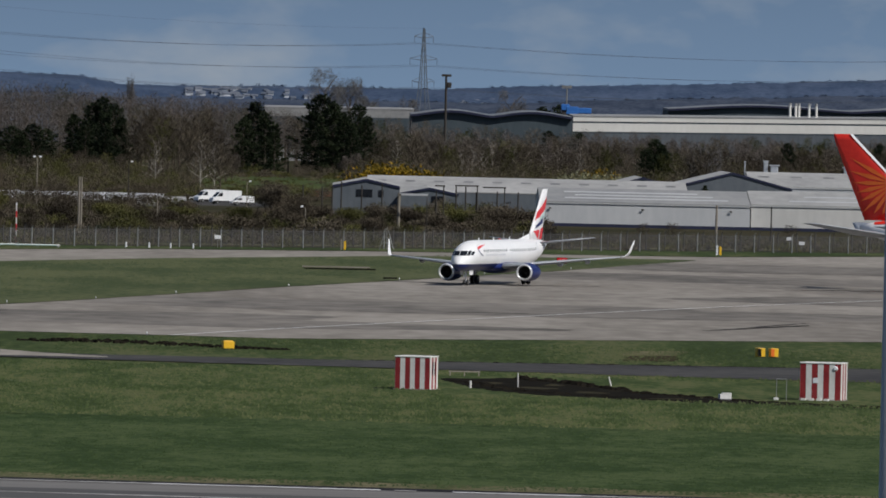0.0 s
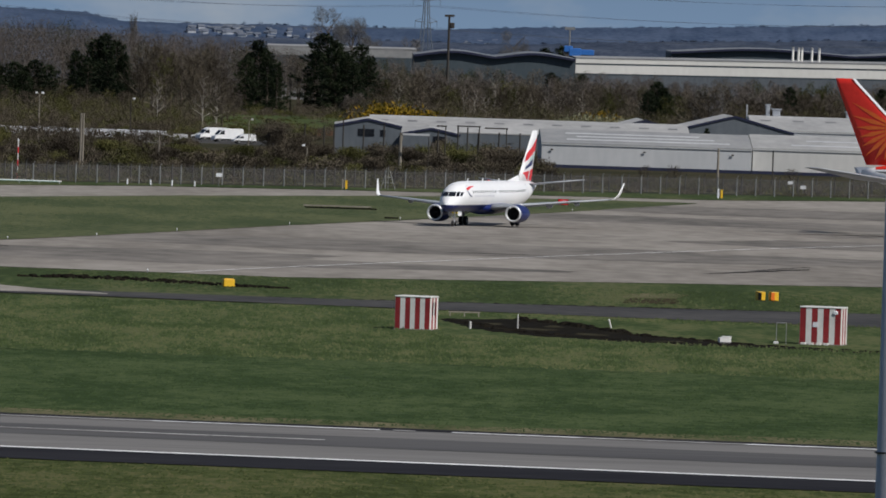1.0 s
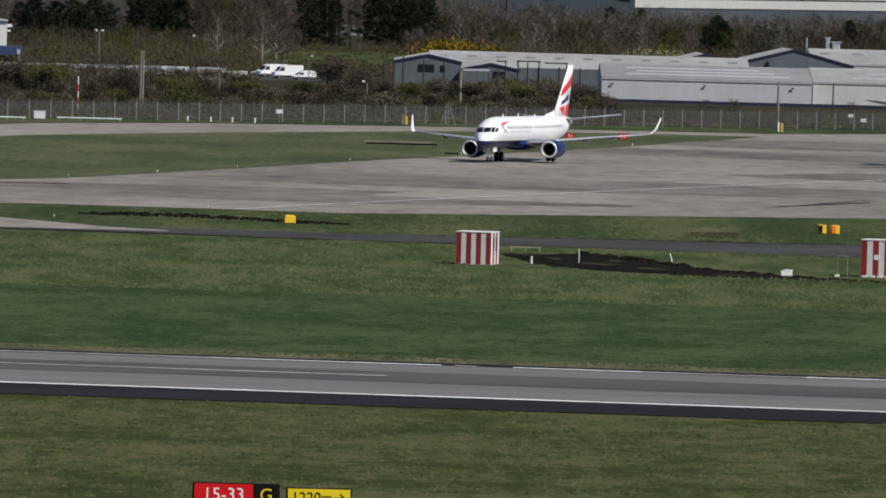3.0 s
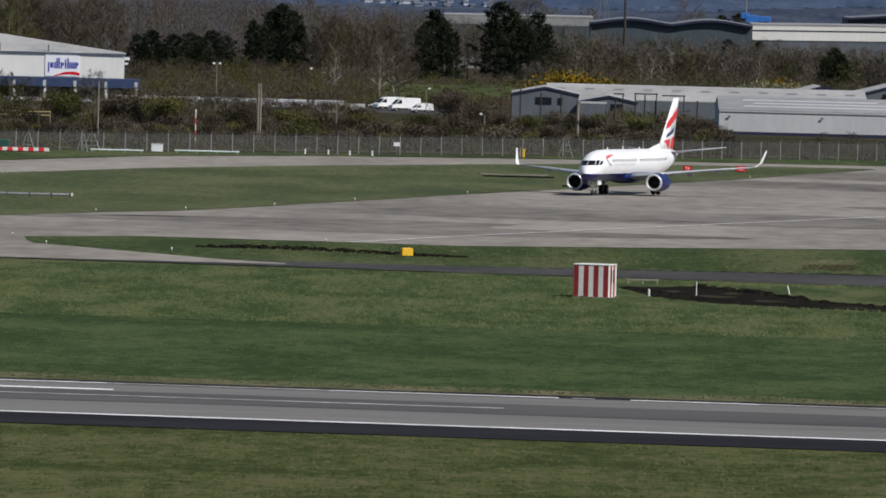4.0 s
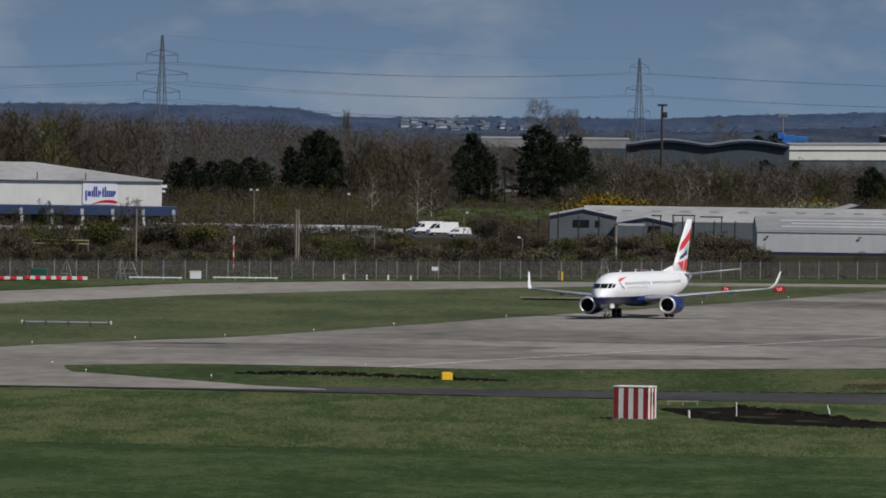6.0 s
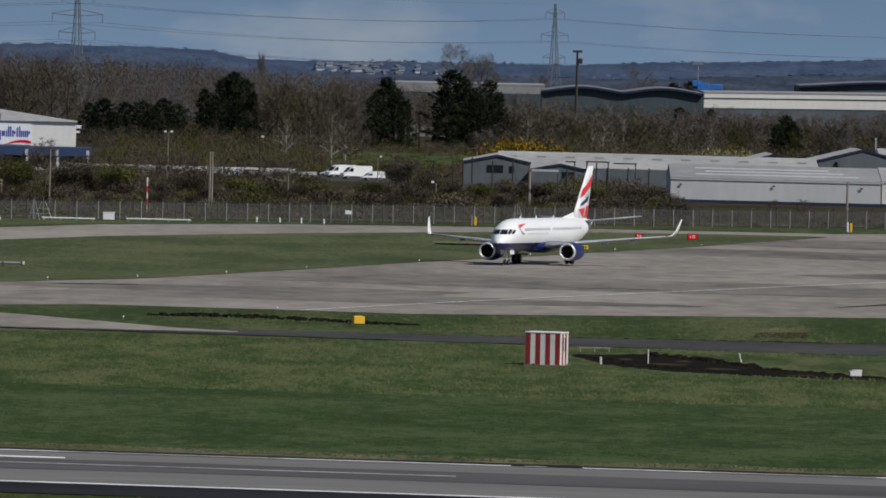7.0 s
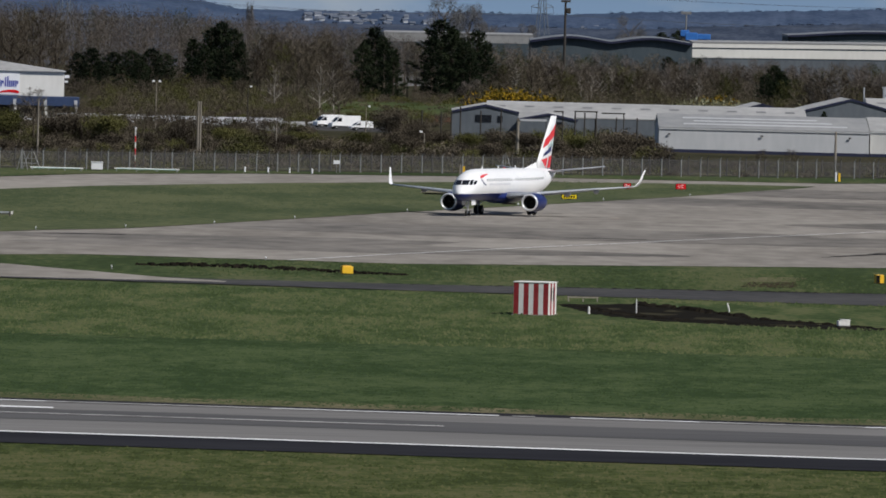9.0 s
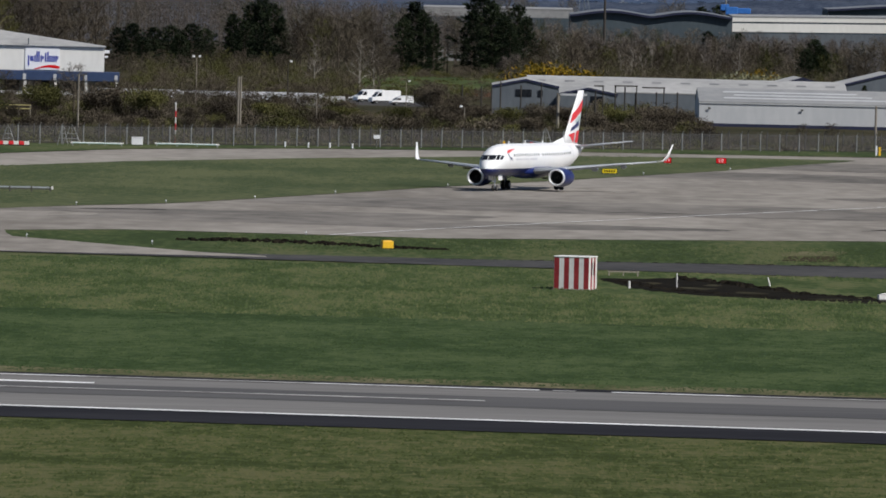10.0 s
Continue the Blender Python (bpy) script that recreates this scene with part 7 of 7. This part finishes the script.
# clumps that break up the long pale shed roofs
for k in range(46):
    b = rw.choice((rw.uniform(-1180, -690), rw.uniform(-690, -250), rw.uniform(-690, -250)))
    d = rw.uniform(1960, 2020) if b > -690 else rw.uniform(2030, 2065)
    d = min(d, 1915) if b > -345 else d
    H = hz(rw.uniform(174, 192), d)
    x = bx(b, d)
    c = np.array([(x + rw.gauss(0, 0.7), d + rw.gauss(0, 1.0), H * rw.uniform(0.3, 0.75)) for i in range(4)])
    fan_flakes(rng, c, np.full((4, 3), (1.2, 1.4, H * 0.25)), 260, (0.6, 0.05), thick[rw.choices("abc", (5, 3, 1))[0]])
# rank weeds along the back of the fence
for k in range(620):
    b = rw.uniform(-1250, 1110)
    x = b * 0.078
    y = fence_y(x) + rw.uniform(6, 150 if b > 390 else 95)
    x = bx(b, y)
    H = rw.uniform(0.35, 0.9) if b > 390 else rw.uniform(0.7, 1.9)
    c = np.array([(x + rw.gauss(0, 0.8), y + rw.gauss(0, 1.5), H * 0.45) for i in range(3)])
    fan_flakes(rng, c, np.full((3, 3), (1.3, 1.6, H * 0.4)), 70, (0.5, 0.06), thick[rw.choices("abc", (4, 4, 1.2))[0]])
flake_mesh("thicket", thick["a"], TWIG, "tangled brown leafless thicket behind the fence", "thicket")
flake_mesh("thicket", thick["b"], BUD_GREEN, "olive-green budding thicket behind the fence", "thicket")
flake_mesh("thicket", thick["c"], TWIG_PALE, "pale dry thicket behind the fence", "thicket")
# small bare trees standing in the shrub belt
for k, (b, d, e, kind, wd) in enumerate(((-500, 1720, 150, 3, 1.2), (-420, 1730, 178, 0, 1.4), (-395, 1740, 182, 1, 1.4), (-560, 1750, 170, 0, 1.3), (-880, 1660, 132, 5, 1.2), (-1030, 1650, 128, 3, 1.3), (-1130, 1640, 78, 3, 0.9), (-1150, 1660, 84, 3, 0.9), (-730, 1700, 128, 3, 1.0), (-200, 2300, 70, 4, 1.0), (-225, 2320, 60, 4, 1.1), (-305, 2350, 66, 4, 1.0), (-190, 2260, 92, 3, 1.1),
                                        (-655, 1780, 168, 1, 1.3), (-1070, 1750, 150, 0, 1.3), (-1000, 1760, 148, 1, 1.3), (-940, 1740, 152, 3, 1.3), (-850, 1750, 142, 0, 1.2), (-800, 1760, 160, 1, 1.4), (-760, 1770, 156, 0, 1.4), (-700, 1760, 166, 3, 1.4), (-45, 1700, 178, 1, 1.7), (-70, 1700, 184, 3, 1.8), (-20, 1710, 188, 0, 1.7), (-610, 1790, 160, 0, 1.3), (-585, 1800, 172, 5, 1.4), (-470, 1780, 165, 1, 1.3), (-445, 1800, 172, 0, 1.4), (-370, 1790, 176, 1, 1.5), (-330, 1790, 182, 0, 1.5), (-535, 1760, 158, 3, 1.2), (560, 1640, 208, 3, 1.5), (613, 1640, 206, 3, 1.6), (820, 1640, 205, 3, 1.5), (670, 2330, 62, 3, 1.3), (640, 2340, 70, 3, 1.2), (690, 2350, 72, 1, 1.2), (255, 2500, 68, 4, 1.1), (275, 2480, 76, 4, 1.0), (310, 2500, 72, 3, 1.0), (130, 2470, 72, 5, 1.0))):
    put(BARE[kind], b, d, hz(e, d), 17, k + 3, wd)
rt = random.Random(91)
for k in range(44):
    b = rt.uniform(95, 760) if k < 32 else rt.uniform(760, 1080)
    d = rt.uniform(2440, 2560)
    put(BARE[rt.choices((4, 5, 3, 0, 2), (3, 3.2, 2, 1.5, 1.5))[0]], b, d, hz(skyline(b) + rt.uniform(10, 34), d), 17, k + 50, rt.uniform(0.75, 1.1))
for k in range(15):
    b = -680 + 27 * k + rt.uniform(-9, 9)
    d = rt.uniform(1900, 1960) if b < -345 else rt.uniform(1860, 1900)
    put(BARE[rt.choice((0, 1, 0, 3))], b, d, hz(rt.uniform(150, 170), d), 17, k + 100, rt.uniform(1.2, 1.6))
for k, (b, d, e) in enumerate(((82, 2120, 124), (98, 2130, 122), (114, 2120, 122), (128, 2125, 126), (146, 2130, 130), (163, 2120, 131), (178, 2130, 133), (192, 2150, 136), (72, 2140, 132), (490, 2250, 122), (450, 2260, 126))):
    put(GORSE_S[0], b, d, hz(e, d), 2.75, k, 1.0 if k < 9 else 0.7)
for k, (b, d, e) in enumerate(((440, 2190, 126), (460, 2200, 122), (480, 2190, 124), (420, 2200, 130), (500, 2200, 126), (660, 2200, 128))):
    put(SALLOW_S[0], b, d, hz(e, d), 3.4, k, 1.0)
sheet("ground_field", [(-26, 2330), (3, 2300), (12, 2760), (-34, 2780)], 0.06, FIELD, "open green field between the woods", wobble=2, step=6)
sheet("ground_bank", [(-140, 1372), (140, 1634), (140, 1646), (-140, 1386)], 0.05, DRY, "pale dry bank behind the fence", wobble=1.0, step=4)


# ---- far town and hills ----
def ridge(name, y, pts, rough, seed, depth, mat, label):
    """A wooded ridge across the view: rises from the plain to an uneven crest of tree crowns."""
    n = 900
    x0, x1 = -590.0, 590.0
    rows = []
    for j in range(15):
        f = j / 12
        row = []
        for i in range(n + 1):
            x = x0 + (x1 - x0) * i / n
            b = x * R / y
            for (p, u), (q, v) in zip(pts, pts[1:]):
                if p <= b <= q:
                    e = u + (v - u) * (b - p) / (q - p)
            crest = hz(e, y) + rough * (0.8 * noise.noise((x * 0.05, seed, 0)) + 0.6 * noise.noise((x * 0.2, seed, 3)))
            lump = rough * (0.9 * abs(noise.noise((x * 0.28, f * 5, seed))) + 0.7 * abs(noise.noise((x * 0.8, f * 11, seed + 5))))
            s = math.sin(min(f, 1.0) * math.pi / 2) if f <= 1 else 1 - (f - 1) * 3
            row.append((x, y - depth + depth * f, max(0.0, crest * s + lump * min(1.0, f * 4) - rough * 0.4)))
        rows.append(row)
    return tagged(new(name, Builder().loft(rows, closed=False, cap=False).mesh(mat, True)), label, "hills", kind="structure")


hills = ridge("backdrop_hills", 4900, ((-2500, -26), (-1150, -30), (-700, -34), (-560, -33), (-440, -30), (-372, -16), (-280, -16), (0, -19), (200, -20), (330, -27), (520, -34), (720, -41), (990, -54), (2500, -60)), 0.55, 5, 90, HILL, "far wooded hills on the horizon, blue-grey haze in their colour")
# nearer ridge: bluish haze mixed into the woodland colour too
HILL2 = material("haze_tinted_woods", (0.032, 0.044, 0.070), (0.066, 0.080, 0.112), 0.95, scale=0.06, stretch=(1, 1, 2), fine=9, lo=0.41, hi=0.60, spec=0.02)
woods = ridge("backdrop_woods", 4550, ((-2500, -2), (-1150, -4), (-560, 2), (-372, 4), (-280, 6), (0, 4), (200, 4), (330, 2), (520, -8), (720, -16), (990, -26), (2500, -30)), 0.7, 9, 110, HILL2, "far woods in front of the hills, haze in their colour")


def crest_crowns(ob, mat, seed, label):
    """Tree crowns along the crest of a ridge."""
    r2 = np.random.default_rng(seed)
    co = np.array([tuple(v.co) for v in ob.data.vertices])
    m = len(co) // 15
    crest = co[12 * m:13 * m]
    c = crest[r2.integers(0, m, 420)] + r2.normal(0, 0.3, (420, 3)) - (0, 1.0, 0.25)
    rows = []
    fan_flakes(r2, c, np.full((len(c), 3), (1.3, 0.6, 0.55)), len(c) * 40, (0.45, 0.14), rows)
    return flake_mesh("far_crowns", rows, mat, label, "woods")


# crowns share the ridge colours with the haze painted in
crest_crowns(hills, HILL, 3, "far tree crowns along the hills, blue-grey with painted haze")
crest_crowns(woods, HILL2, 4, "far dark tree crowns below the hills, tinted with haze")
# render and tiles faded towards blue, haze put into their colours
HOUSE_W = material("hazed_render", (0.20, 0.235, 0.29), (0.46, 0.49, 0.54), 0.8, scale=0.05, per_object=0.6)
HOUSE_R = material("hazed_tiles", (0.075, 0.092, 0.125), (0.12, 0.137, 0.17), 0.9, scale=0.05, per_object=0.5)
house = None
rh = random.Random(5)
spots = [(rh.uniform(-250, -165), rh.uniform(-13, -2)) for _ in range(22)] + [(rh.uniform(-165, 0), rh.uniform(-14, 2)) for _ in range(26)] + [(rh.uniform(235, 300), rh.uniform(-2, 8)) for _ in range(9)] + [(rh.uniform(-640, -420), rh.uniform(-14, -4)) for _ in range(5)] + [(rh.uniform(300, 620), rh.uniform(-8, 2)) for _ in range(10)]
for b, e in spots:
    z = hz(e, 4880)
    d = 4808.5 + 90 * math.asin(min(1.0, z / 25.5)) * 2 / math.pi
    m = pose(bx(b, d), d, z - 1.0, 0, 0, rh.uniform(-25, 25))
    if house is None:
        house = tagged(empty("house", m), "far pale rendered house with a tiled roof, tinted with haze", "house", "far town houses")
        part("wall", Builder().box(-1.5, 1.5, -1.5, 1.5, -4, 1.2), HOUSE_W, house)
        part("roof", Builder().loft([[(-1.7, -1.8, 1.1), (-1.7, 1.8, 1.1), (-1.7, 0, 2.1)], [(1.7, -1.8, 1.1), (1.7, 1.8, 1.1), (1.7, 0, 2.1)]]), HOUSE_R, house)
    else:
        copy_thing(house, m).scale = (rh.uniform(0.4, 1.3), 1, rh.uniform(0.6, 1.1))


# ---- what moves ----
def motions():
    along = JET_TO - JET_FROM
    turn = math.degrees(math.atan2(along.y, along.x)) - 1.6   # the nose points a little across its path
    rows = []
    for k in range(21):
        p = JET_FROM + along * (k / 20)
        rows.append((k * 0.5, pose(p.x, p.y, p.z, 1.0, 0, turn)))
    walk(jet, rows)
    for wh, x, y, z, r in jet_wheels:
        n = 120 if r > 0.4 else 200
        walk(wh, [(10.0 * k / n, pose(x, y, z, 0, math.degrees(along.length / r * k / n), 0)) for k in range(n + 1)])


motions()
